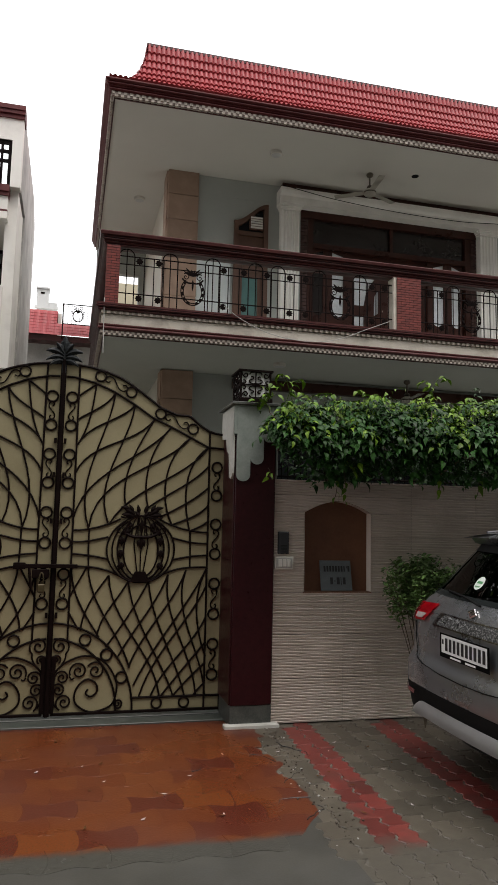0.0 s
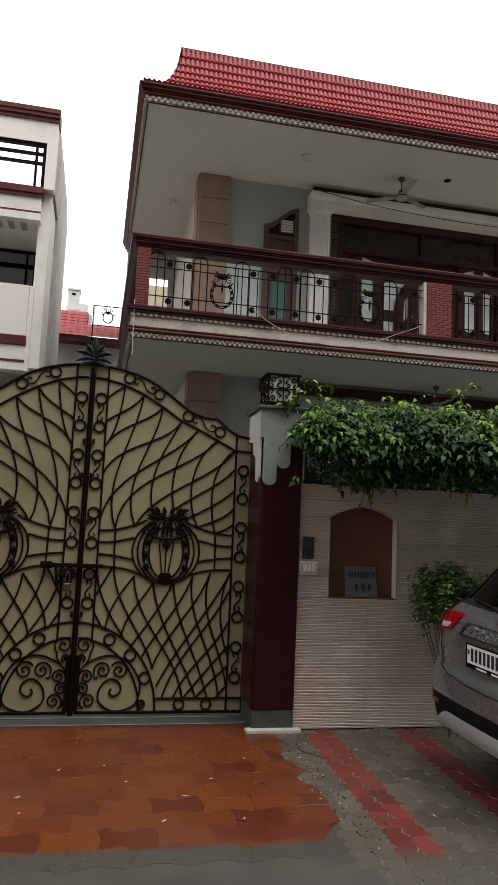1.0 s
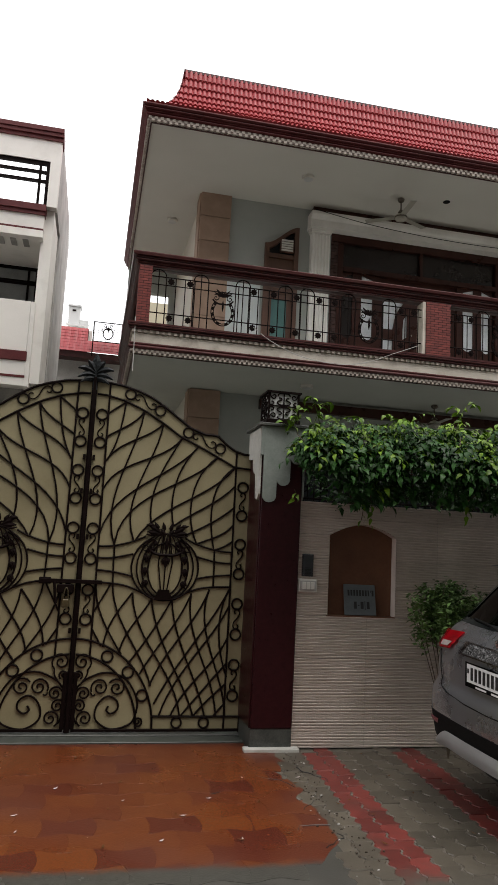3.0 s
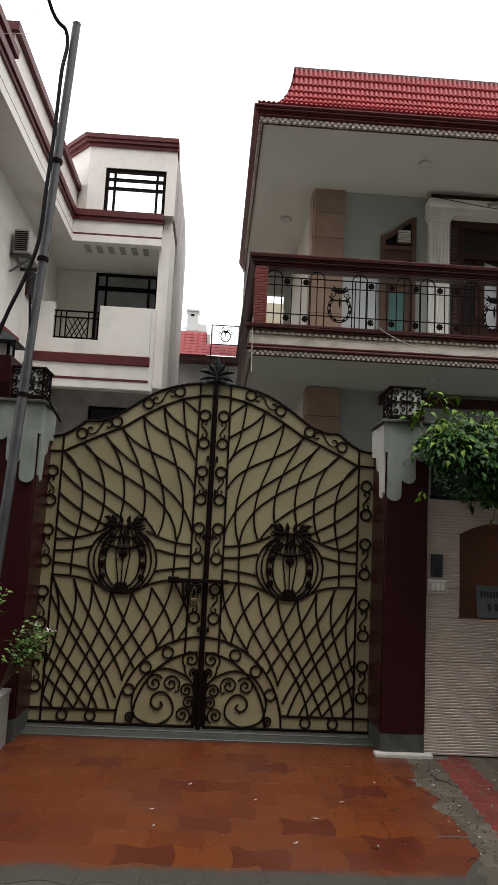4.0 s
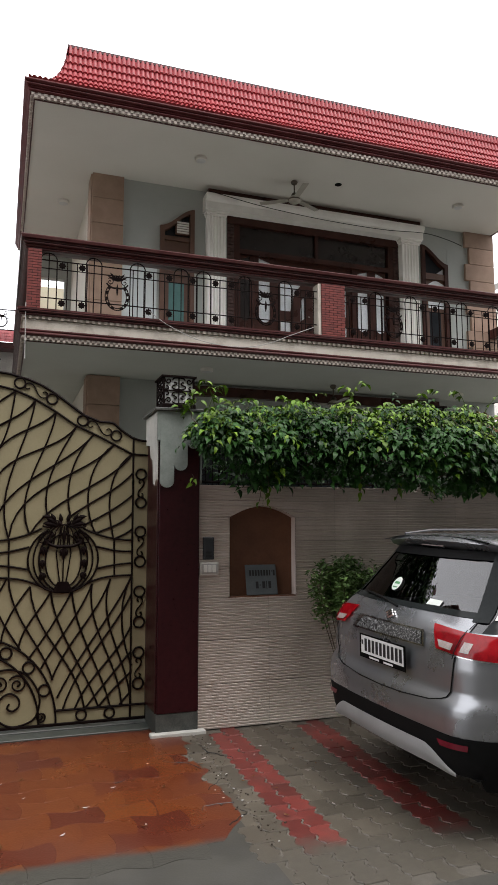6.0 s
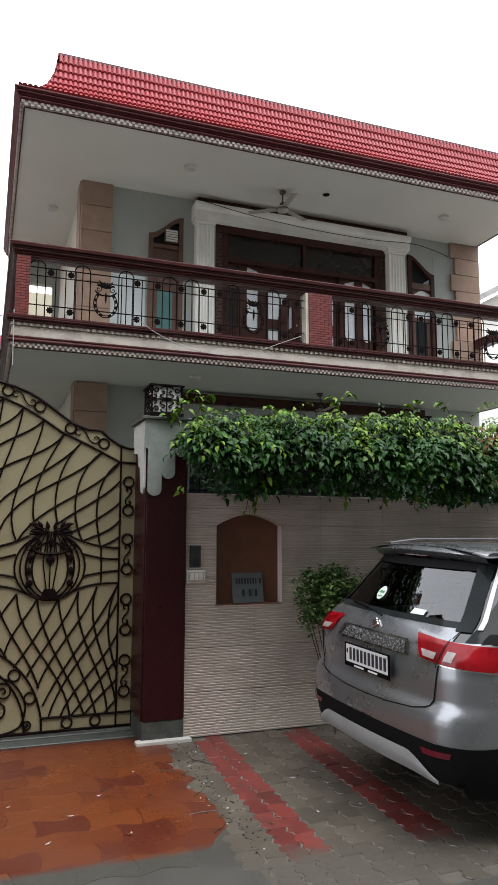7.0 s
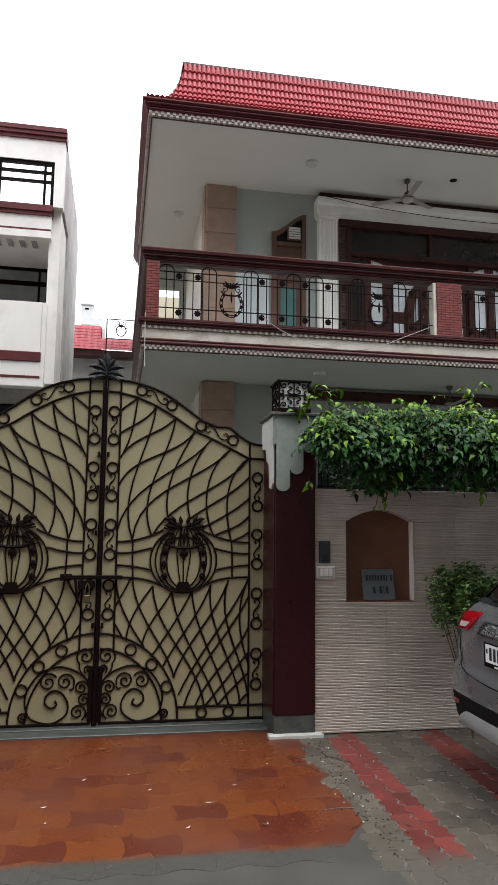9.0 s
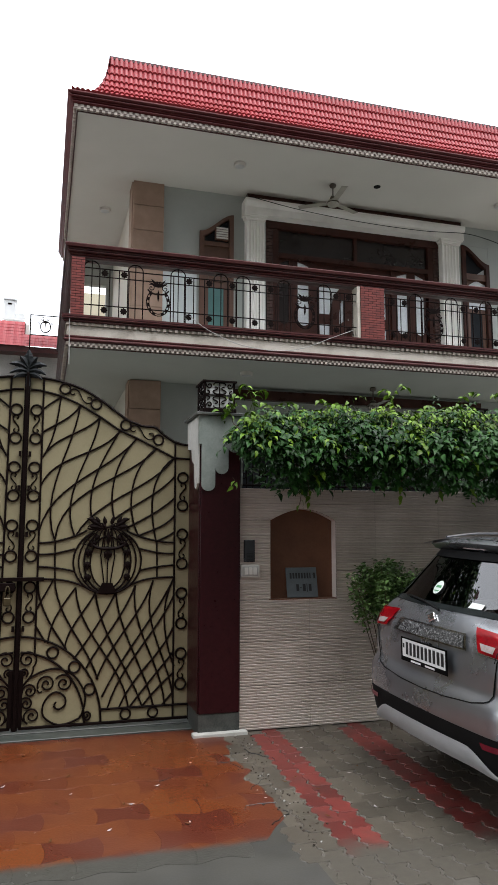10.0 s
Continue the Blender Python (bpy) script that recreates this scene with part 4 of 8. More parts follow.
IN_Z = [2.952, 2.949, 2.912, 2.841, 2.733, 2.625, 2.55, 2.473, 2.378, 2.369]


def z_in(u):
    return interp(u, IN_U, IN_Z)


def z_band(u):
    """The lowest of the four bands, which sags under the medallion."""
    return 1.288 - 0.135 * math.exp(-((u - 0.735) / 0.245) ** 2)


# bars of a gate leaf as curves: start, two handles and end, as distance from the meeting stile and height
FALLING = [
    (0.29, 2.90, 0.27, 2.71, 0.25, 2.51, 0.15, 2.35),
    (0.46, 2.83, 0.42, 2.42, 0.12, 2.04, 0.28, 1.61),
    (0.64, 2.73, 0.60, 2.36, 0.28, 2.03, 0.45, 1.65),
    (0.82, 2.61, 0.69, 2.37, 0.53, 2.11, 0.59, 1.82),
    (0.98, 2.55, 0.80, 2.36, 0.72, 2.07, 0.79, 1.81),
    (1.16, 2.46, 0.92, 2.29, 0.88, 1.90, 1.01, 1.66),
    (1.33, 2.38, 1.08, 2.21, 1.11, 1.86, 1.17, 1.61),
]
RISING = [
    (0.13, 2.77, 0.18, 2.82, 0.24, 2.86, 0.29, 2.90),
    (0.14, 2.57, 0.25, 2.65, 0.40, 2.71, 0.46, 2.83),
    (0.15, 2.35, 0.25, 2.55, 0.51, 2.57, 0.64, 2.73),
    (0.14, 2.09, 0.25, 2.39, 0.65, 2.36, 0.82, 2.61),
    (0.14, 1.69, 0.23, 2.14, 0.73, 2.22, 0.98, 2.55),
    (0.28, 1.63, 0.32, 2.10, 0.91, 2.15, 1.16, 2.46),
    (0.45, 1.65, 0.63, 2.00, 1.10, 2.06, 1.33, 2.38),
    (0.79, 1.81, 0.97, 1.95, 1.18, 2.03, 1.33, 2.20),
    (0.90, 1.73, 1.06, 1.81, 1.21, 1.89, 1.34, 2.01),
    (1.01, 1.66, 1.12, 1.71, 1.26, 1.74, 1.34, 1.85),
    (1.17, 1.61, 1.23, 1.63, 1.29, 1.66, 1.34, 1.70),
]
CROSSING_OUT = [
    (0.14, 0.90, 0.17, 0.85, 0.20, 0.80, 0.23, 0.75),
    (0.15, 1.28, 0.15, 1.05, 0.29, 0.86, 0.41, 0.68),
    (0.29, 1.29, 0.31, 0.95, 0.58, 0.73, 0.68, 0.42),
    (0.47, 1.21, 0.49, 0.81, 0.89, 0.56, 0.95, 0.17),
    (0.64, 1.16, 0.69, 0.80, 0.95, 0.50, 1.07, 0.17),
    (0.82, 1.16, 0.85, 0.81, 1.08, 0.51, 1.17, 0.17),
    (0.99, 1.22, 0.94, 0.84, 1.24, 0.54, 1.27, 0.17),
    (1.15, 1.26, 1.02, 0.88, 1.33, 0.55, 1.35, 0.17),
    (1.34, 1.28, 1.21, 1.04, 1.25, 0.74, 1.35, 0.50),
]
CROSSING_IN = [
    (0.28, 1.29, 0.24, 1.19, 0.18, 1.11, 0.14, 1.01),
    (0.47, 1.21, 0.37, 1.07, 0.26, 0.93, 0.25, 0.74),
    (0.64, 1.16, 0.56, 1.00, 0.41, 0.87, 0.39, 0.69),
    (0.82, 1.16, 0.72, 0.96, 0.60, 0.77, 0.47, 0.60),
    (0.99, 1.22, 0.90, 0.96, 0.71, 0.76, 0.58, 0.52),
    (1.15, 1.26, 1.05, 0.95, 0.78, 0.73, 0.67, 0.42),
    (1.34, 1.28, 1.17, 0.92, 0.89, 0.63, 0.72, 0.27),
    (1.34, 1.12, 1.19, 0.79, 0.87, 0.53, 0.77, 0.17),
    (1.34, 0.84, 1.23, 0.59, 0.97, 0.43, 0.87, 0.17),
    (1.35, 0.63, 1.22, 0.48, 1.09, 0.33, 0.96, 0.17),
    (1.35, 0.45, 1.25, 0.36, 1.15, 0.27, 1.07, 0.17),
    (1.35, 0.28, 1.32, 0.25, 1.28, 0.21, 1.25, 0.17),
]


def build_leaf(side):
    x_of = lambda u: GX + side * u
    leaf = thing("gate_leaf", x_of(0.75), GY, 0.035, "closed black iron gate leaf with flowing bars over khaki sheet", "gate", "leaves of the double gate")

    def bar(name, pts, r=0.0085, y=0.0, material="iron", n=6, closed=False, label=""):
        return part(name, tubed([(x_of(u), GY + y, z) for u, z in pts], r, n, closed), M[material], leaf, label)

    # sheet behind the bars
    us = [0.012 + (1.483 - 0.012) * i / 40 for i in range(41)]
    outline = [(x_of(u), 0.05) for u in (0.012, 1.483)] + [(x_of(u), interp(u, TOP_U, TOP_Z) - 0.004) for u in reversed(us)]
    part("backing_sheet", prismed(outline, "y", GY + 0.0075, GY + 0.0115), M["gate_sheet"], leaf, "khaki painted steel sheet")
    # frame
    part("meeting_stile", boxed(*sorted((x_of(0.004), x_of(0.024))), GY - 0.022, GY + 0.014, 0.035, 3.09, bevel=0.003), M["iron"], leaf)
    part("hinge_stile", boxed(*sorted((x_of(1.475), x_of(1.500))), GY - 0.018, GY + 0.014, 0.035, 2.51, bevel=0.003), M["iron"], leaf)
    part("bottom_rail", boxed(*sorted((x_of(0.034), x_of(1.475))), GY - 0.014, GY + 0.014, 0.040, 0.062, bevel=0.002), M["iron"], leaf)
    bar("top_rail", [(u, interp(u, TOP_U, TOP_Z)) for u in [0.02 + 1.47 * i / 44 for i in range(45)]], 0.0115)
    bar("inner_rail", [(u, z_in(u)) for u in [0.03 + 1.45 * i / 36 for i in range(37)]], 0.010)
    bar("upright", [(0.139, z_in(0.139) + 0.115), (0.146, 0.645)], 0.0095)
    bar("upright", [(1.336, z_in(1.336) + 0.15), (1.345, 0.05)], 0.0095)
    bar("foot_bar", [(0.70, 0.165), (1.478, 0.165)], 0.010)
    # rings and scrolls in the two upright strips
    def ring(u, z, r=0.047):
        bar("ring", [(u + r * math.cos(t), z + r * math.sin(t)) for t in [math.tau * k / 18 for k in range(18)]], 0.0085, -0.002, closed=True)

    def ess(u0, z0, u1, z1):
        """An S scroll between two rings: its bend grows evenly towards both ends."""
        half, n = [], 26
        px = pz = 0.0
        for k in range(n):
            s = (k + 0.5) / n
            ang = 5.4 * s * s
            px, pz = px + math.cos(ang) / n, pz + math.sin(ang) / n
            half.append((px, pz))
        pts = [(-p, -q) for p, q in reversed(half)] + [(0, 0)] + half
        lean = math.atan2(max(q for _, q in half), max(p for p, _ in half))
        reach = 2 * max(math.hypot(p, q) for p, q in half)
        du, dz = u1 - u0, z1 - z0
        turn = math.atan2(dz, du) - lean
        k = math.hypot(du, dz) / reach
        c, s = math.cos(turn) * k, math.sin(turn) * k
        bar("scroll", [((u0 + u1) / 2 + c * p - s * q, (z0 + z1) / 2 + s * p + c * q) for p, q in pts], 0.006, -0.002, "iron", 5)

    zi = [2.767, 2.513, 2.255, 2.006, 1.748, 1.485, 1.218, 0.968]
    zo = [2.195, 1.936, 1.674, 1.407, 1.141, 0.872, 0.607, 0.342]
    for k in range(8):
        ring(0.085, zi[k])
        ring(1.411, zo[k])
        if k % 2 == 0:
            ess(0.085, zi[k] - 0.05, 0.085, zi[k + 1] + 0.05)
            ess(1.411, zo[k] - 0.05, 1.411, zo[k + 1] + 0.05)
    tc_ = [(0.325, 2.975), (0.603, 2.848), (0.874, 2.667), (1.177, 2.542)]
    for u, z in tc_:
        ring(u, z, 0.046)
    ess(0.37, 2.96, 0.56, 2.872)
    ess(0.92, 2.645, 1.13, 2.565)
    for u in (0.926, 1.166):
        ring(u, 0.113, 0.043)
    for u, z in ((0.294, 0.662), (0.479, 0.533), (0.614, 0.339)):
        ring(u, z, 0.047)
    # four bands at mid height
    for z, ul, zl, ur in ((1.60, 0.55, 1.705, 0.905), (1.50, 0.452, 1.545, 1.022), (1.395, 0.457, 1.35, 1.026)):
        bar("band", bez((0.146, z), (0.26, z - 0.008), (ul - 0.11, z + (zl - z) * 0.4), (ul, zl), 8), 0.009)
        bar("band", bez((ur, zl), (ur + 0.11, z + (zl - z) * 0.4), (1.22, z - 0.008), (1.338, z), 8), 0.009)
    bar("band", [(0.146 + 1.192 * i / 28, z_band(0.146 + 1.192 * i / 28)) for i in range(29)], 0.009)
    # flowing bars above the bands: each falls from a node of the inner rail, or rises to one
    for shape_, rows in (("flowing_bar", FALLING), ("flowing_bar", RISING), ("crossing_bar", CROSSING_OUT), ("crossing_bar", CROSSING_IN)):
        for u0, z0, ua, za, ub, zb, u1, z1 in rows:
            bar(shape_, bez((u0, z0), (ua, za), (ub, zb), (u1, z1), 12))
    bar("flowing_bar", [(0.284, 1.62), (0.285, 1.45), (0.292, 1.29)])
    bar("flowing_bar", [(1.175, 1.62), (1.182, 1.45), (1.184, 1.28)])
    # arch at the foot with its scrolls
    bar("arch", [(0.715 * math.sin(t), 0.06 + 0.745 * math.cos(t)) for t in [math.radians(2 + 88 * i / 24) for i in range(25)]], 0.0095)
    bar("arch", [(0.575 * math.sin(t), 0.06 + 0.615 * math.cos(t)) for t in [math.radians(3 + 87 * i / 24) for i in range(25)]], 0.0095)
    big = [(0.048, 0.385), (0.13, 0.47), (0.30, 0.528), (0.47, 0.47), (0.575, 0.30), (0.558, 0.147), (0.49, 0.085), (0.354, 0.062), (0.24, 0.13), (0.226, 0.22), (0.27, 0.30), (0.337, 0.332), (0.405, 0.29), (0.412, 0.225), (0.36, 0.188), (0.318, 0.215), (0.335, 0.25)]
    dense = []
    for i in range(len(big) - 1):
        p0, p1, p2, p3 = [Vector(big[k]) for k in (max(i - 1, 0), i, i + 1, min(i + 2, len(big) - 1))]
        for k in range(5):
            t = k / 5
            q = 0.5 * (2 * p1 + (p2 - p0) * t + (2 * p0 - 5 * p1 + 4 * p2 - p3) * t * t + (3 * p1 - p0 - 3 * p2 + p3) * t ** 3)
            dense.append((q.x, q.y))
    bar("foot_scroll", dense + [big[-1]], 0.0085, -0.002, n=5)
    for cu, cz, r, turns, start in ((0.088, 0.612, 0.080, 1.7, -0.9), (0.116, 0.351, 0.062, -1.7, 3.3), (0.252, 0.402, 0.078, -1.7, 3.6), (0.394, 0.402, 0.078, -1.7, 2.6), (0.090, 0.249, 0.056, -1.6, 2.6),
                                    (0.141, 0.147, 0.072, -1.7, 4.2), (0.592, 0.122, 0.043, 1.6, 4.0), (0.060, 0.504, 0.040, 1.5, -1.0)):
        bar("foot_scroll", spiral(cu, cz, r, turns, start), 0.0075, -0.002, n=5)
    bar("foot_scroll", bez((0.138, 0.55), (0.15, 0.49), (0.09, 0.44), (0.045, 0.385), 8), 0.0075)
    bar("foot_scroll", bez((0.055, 0.335), (0.05, 0.25), (0.04, 0.16), (0.075, 0.105), 8), 0.0065)
    bar("foot_scroll", bez((0.178, 0.36), (0.19, 0.33), (0.2, 0.33), (0.215, 0.345), 6), 0.0065)
    bar("foot_scroll", bez((0.555, 0.15), (0.56, 0.09), (0.58, 0.07), (0.62, 0.09), 6), 0.0065)
    # medallion: ovals, wreath, crest of leaves
    mu, mz = 0.740, 1.435
    for a, b, k in ((0.298, 0.285, 0.009), (0.252, 0.282, 0.008), (0.205, 0.270, 0.009)):
        bar("oval", [(mu + a * math.cos(t), mz + b * math.sin(t)) for t in [math.radians(118 + 304 * i / 30) for i in range(31)]], k, -0.004)
    bar("wreath", [(mu + 0.152 * math.cos(t), mz - 0.01 + 0.232 * math.sin(t)) for t in [math.tau * i / 30 for i in range(30)]], 0.008, -0.004, closed=True)
    for du in (-0.062, 0.0, 0.062):
        bar("rib", [(mu + du * (1 - 0.55 * abs(t)) * 1.0, mz + 0.05 + 0.24 * t) for t in [-1 + 0.25 * i for i in range(9)]], 0.006, -0.002)
    def blade(u, z, ang, ln, wd, y=-0.016):
        """A pointed iron leaf."""
        bm = bmesh.new()
        c, s = math.cos(ang), math.sin(ang)
        rim = [(0, 0), (0.3, 0.5), (0.6, 0.42), (1, 0), (0.6, -0.42), (0.3, -0.5)]
        put = lambda p, yy: bm.verts.new((x_of(u + ln * p[0] * c - wd * p[1] * s), GY + yy, z + ln * p[0] * s + wd * p[1] * c))
        f, bk = [put(p, y) for p in rim], [put(p, y + 0.01) for p in rim]
        mid = put((0.45, 0), y - 0.008)
        for i in range(6):
            j = (i + 1) % 6
            bm.faces.new((f[i], f[j], mid))
            bm.faces.new((f[i], bk[i], bk[j], f[j]))
        bm.faces.new(bk)
        part("iron_leaf", bm, M["iron"], leaf)
    for sgn in (-1, 1):
        # drops of leaves down the wreath
        for du, z, ang in ((0.172, 1.545, -90), (0.178, 1.435, -92), (0.160, 1.325, -68)):
            for spread in (-24, 0, 24):
                blade(mu + sgn * du, z, math.radians(-90 + sgn * (ang + 90 + spread)), 0.082 if spread == 0 else 0.062, 0.036)
        # crest: spreading leaves, buds and a bar
        for du, z, ang, ln in ((0.05, 1.735, 32, 0.155), (0.075, 1.765, 58, 0.085), (0.11, 1.80, 8, 0.085), (0.06, 1.73, 8, 0.125), (0.025, 1.755, 78, 0.085), (0.02, 1.72, 55, 0.07)):
            blade(mu + sgn * du, z, math.radians(ang if sgn > 0 else 180 - ang), ln, 0.046 if ln > 0.1 else 0.036)
        bar("crest_bar", [(mu + sgn * p, q) for p, q in bez((0.0, 1.735), (0.08, 1.735), (0.13, 1.70), (0.185, 1.725), 8)], 0.008, -0.012, n=5)
        bar("crest_bar", [(mu + sgn * p, q) for p, q in bez((0.02, 1.75), (0.07, 1.785), (0.13, 1.775), (0.18, 1.74), 8)], 0.006, -0.010, n=5)
        for k, (du, zz) in enumerate(((0.030, 1.56), (0.085, 1.565), (0.135, 1.59), (0.172, 1.64))):
            bar("fan_rib", [(mu + sgn * p, q) for p, q in bez((0.01, 1.73), (du * 0.6, 1.73), (du, 1.68), (du, zz), 7)], 0.006, -0.012, n=5)
        blade(mu + sgn * 0.085, 1.67, math.radians(-62 if sgn > 0 else -118), 0.07, 0.032)
        blade(mu + sgn * 0.115, 1.62, math.radians(-75 if sgn > 0 else -105), 0.06, 0.030)
        bar("curl", [(mu + sgn * (0.188 + 0.024 * math.cos(t)), 1.605 + 0.026 * math.sin(t)) for t in [math.tau * k / 12 for k in range(12)]], 0.005, -0.01, n=5, closed=True)
        bar("garland", [(mu + sgn * p, q) for p, q in bez((0.0, 1.548), (0.05, 1.545), (0.11, 1.545), (0.160, 1.60), 8)], 0.015, -0.012)
        bar("knot", [(mu + sgn * 0.145, 1.565), (mu + sgn * 0.155, 1.60)], 0.022, -0.012)
    blade(mu, 1.71, -math.pi / 2, 0.155, 0.036)
    blade(mu, 1.55, math.radians(-90), 0.125, 0.050)
    blade(mu - 0.012, 1.53, math.radians(-105), 0.07, 0.036)
    blade(mu + 0.012, 1.53, math.radians(-75), 0.07, 0.036)
    part("medallion_foot", prismed([(x_of(mu - 0.045), 1.245), (x_of(mu + 0.045), 1.245), (x_of(mu + 0.085), 1.155), (x_of(mu - 0.085), 1.155)], "y", GY - 0.02, GY + 0.0), M["iron"], leaf)
    # hinges and lock rail
    for z in (0.55, 1.45, 2.3):
        part("hinge", boxed(*sorted((x_of(1.48), x_of(1.53))), GY - 0.02, GY + 0.02, z, z + 0.09), M["iron"], leaf)
    part("latch_plate", boxed(*sorted((x_of(0.0345), x_of(0.17))), GY - 0.034, GY - 0.010, 1.275, 1.305, bevel=0.003), M["iron"], leaf)
    part("kick_plate", boxed(*sorted((x_of(0.0245), x_of(0.060))), GY - 0.02, GY + 0.013, 0.062, 0.53, bevel=0.003), M["iron"], leaf)
    for z in (2.35, 2.05, 1.65, 0.85):
        part("stile_block", boxed(*sorted((x_of(0.03), x_of(0.052))), GY - 0.026, GY - 0.0, z, z + 0.045), M["iron"], leaf)
    return leaf


leaf_right = build_leaf(1)
part("cover_strip", boxed(GX - 0.013, GX + 0.013, GY - 0.034, GY - 0.0225, 0.035, 3.10, bevel=0.003), M["iron"], leaf_right)
leaf_left = build_leaf(-1)
# bolt, padlock and crest on the meeting stile
bolt = thing("gate_bolt", -0.25, GY - 0.04, 1.15, "long black sliding bolt across both gate leaves", "bolt")
part("rod", boxed(-0.42, 0.10, GY - 0.058, GY - 0.036, 1.272, 1.306, bevel=0.003), M["iron"], bolt)
part("handle", tubed([(-0.30, GY - 0.05, 1.28), (-0.29, GY - 0.05, 1.19), (-0.275, GY - 0.05, 1.10)], 0.013, 6), M["iron"], bolt)
part("keeper", boxed(-0.275, -0.135, GY - 0.064, GY - 0.034, 1.19, 1.262, bevel=0.004), M["iron"], bolt)
part("pull_plate", boxed(-0.43, -0.33, GY - 0.056, GY - 0.030, 1.262, 1.318, bevel=0.004), M["iron"], bolt)
pad = thing("padlock", -0.20, GY - 0.06, 1.06, "old dark padlock hanging from the gate bolt", "padlock")
part("body", boxed(-0.225, -0.165, GY - 0.085, GY - 0.055, 1.07, 1.14, bevel=0.008), M["brass_iron"], pad)
part("shackle", tubed([(-0.195 + 0.02 * math.cos(t), GY - 0.07, 1.14 + 0.095 * math.sin(t)) for t in [math.pi * i / 10 for i in range(11)]], 0.006, 6), M["brass_iron"], pad)
crest = thing("gate_crest", GX, GY, 3.07, "black cast-iron palmette crest on top of the gate", "ornament")
part("stem", tubed([(GX, GY - 0.01, 2.98), (GX, GY - 0.01, 3.17)], 0.024, 8, taper=0.8), M["iron_worn"], crest)
for base_z, ang, ln, broad in ((3.15, 90, 0.155, 0.036), (3.14, 62, 0.16, 0.026), (3.14, 118, 0.16, 0.026), (3.13, 38, 0.20, 0.024), (3.13, 142, 0.20, 0.024),
                               (3.11, 20, 0.165, 0.021), (3.11, 160, 0.165, 0.021), (3.085, 8, 0.125, 0.018), (3.085, 172, 0.125, 0.018)):
    bm = bmesh.new()
    a = math.radians(ang)
    rows = []
    for i in range(9):
        t = i / 8
        drop = 0.62 * ln * t * t * abs(math.cos(a))
        wd = broad * math.sin(math.pi * min(t * 0.86 + 0.12, 1)) * (1 + 0.18 * (i % 2)) + 0.002
        turn = a - 0.9 * t * math.cos(a)
        cu, cz = GX + ln * t * math.cos(a), base_z + ln * t * math.sin(a) - drop
        y = GY - 0.02 - 0.06 * t * (0.4 + abs(math.cos(a)))
        rows.append([(cu - wd * math.sin(turn), y + 0.012, cz + wd * math.cos(turn)), (cu, y - 0.008, cz), (cu + wd * math.sin(turn), y + 0.012, cz - wd * math.cos(turn)), (cu, y + 0.02, cz)])
        rows[-1].append(rows[-1][0])
    sheet(bm, rows)
    part("iron_frond", bm, M["iron_worn"], crest)
for sgn in (-1, 1):
    for r_, cu, cz in ((0.030, 0.045, 3.085), (0.022, 0.085, 3.075)):
        part("curl", tubed([(GX + sgn * u, GY - 0.015, z) for u, z in spiral(cu, cz, r_, 1.2, 2.2, 16)], 0.008, 6), M["iron_worn"], crest)

# ---------------------------------------------------------------- first-floor balcony
# small-brick piers under the handrail
def brick_pier(x0, x1, y0, y1, z0, z1, label):
    p = thing("balcony_pier", (x0 + x1) / 2, (y0 + y1) / 2, z0, label, "pier", "brick piers of the balcony")
    part("core", boxed(x0 + 0.006, x1 - 0.006, y0 + 0.006, y1 - 0.006, z0, z1), M["mortar"], p)
    bm = bmesh.new()
    n = round((z1 - z0) / 0.034)
    h = (z1 - z0) / n
    for i in range(n):
        za, zb = z0 + i * h + 0.004, z0 + (i + 1) * h - 0.003
        x = x0 - (0.06 if i % 2 else 0)
        while x < x1 - 0.004:
            a, b = max(x, x0) + 0.002, min(x + 0.118, x1) - 0.002
            if b - a > 0.01:
                box(bm, a, b, y0, y0 + 0.05, za, zb)
            x += 0.12
        box(bm, x0, x0 + 0.03, y0 + 0.052, y1 - 0.002, za, zb)
        box(bm, x1 - 0.03, x1, y0 + 0.052, y1 - 0.002, za, zb)
    tagged(part("bricks", bm, M["brick"], p, "thin red bricks"), kind="stuff")
    return p


brick_pier(0.305, 0.47, 8.73, 8.90, 4.36, 5.115, "narrow red brick pier at the balcony's corner")
brick_pier(4.235, 4.60, 8.73, 8.95, 4.36, 5.115, "red brick pier in the middle of the balcony rail")
brick_pier(8.38, 8.545, 8.73, 8.90, 4.36, 5.115, "narrow red brick pier at the balcony's corner")
strip = solid("pier_trim", boxed(4.192, 4.2345, 8.75, 8.93, 4.36, 5.115), M["cream_band"], "pale plaster edge of the brick pier", kind="structure")


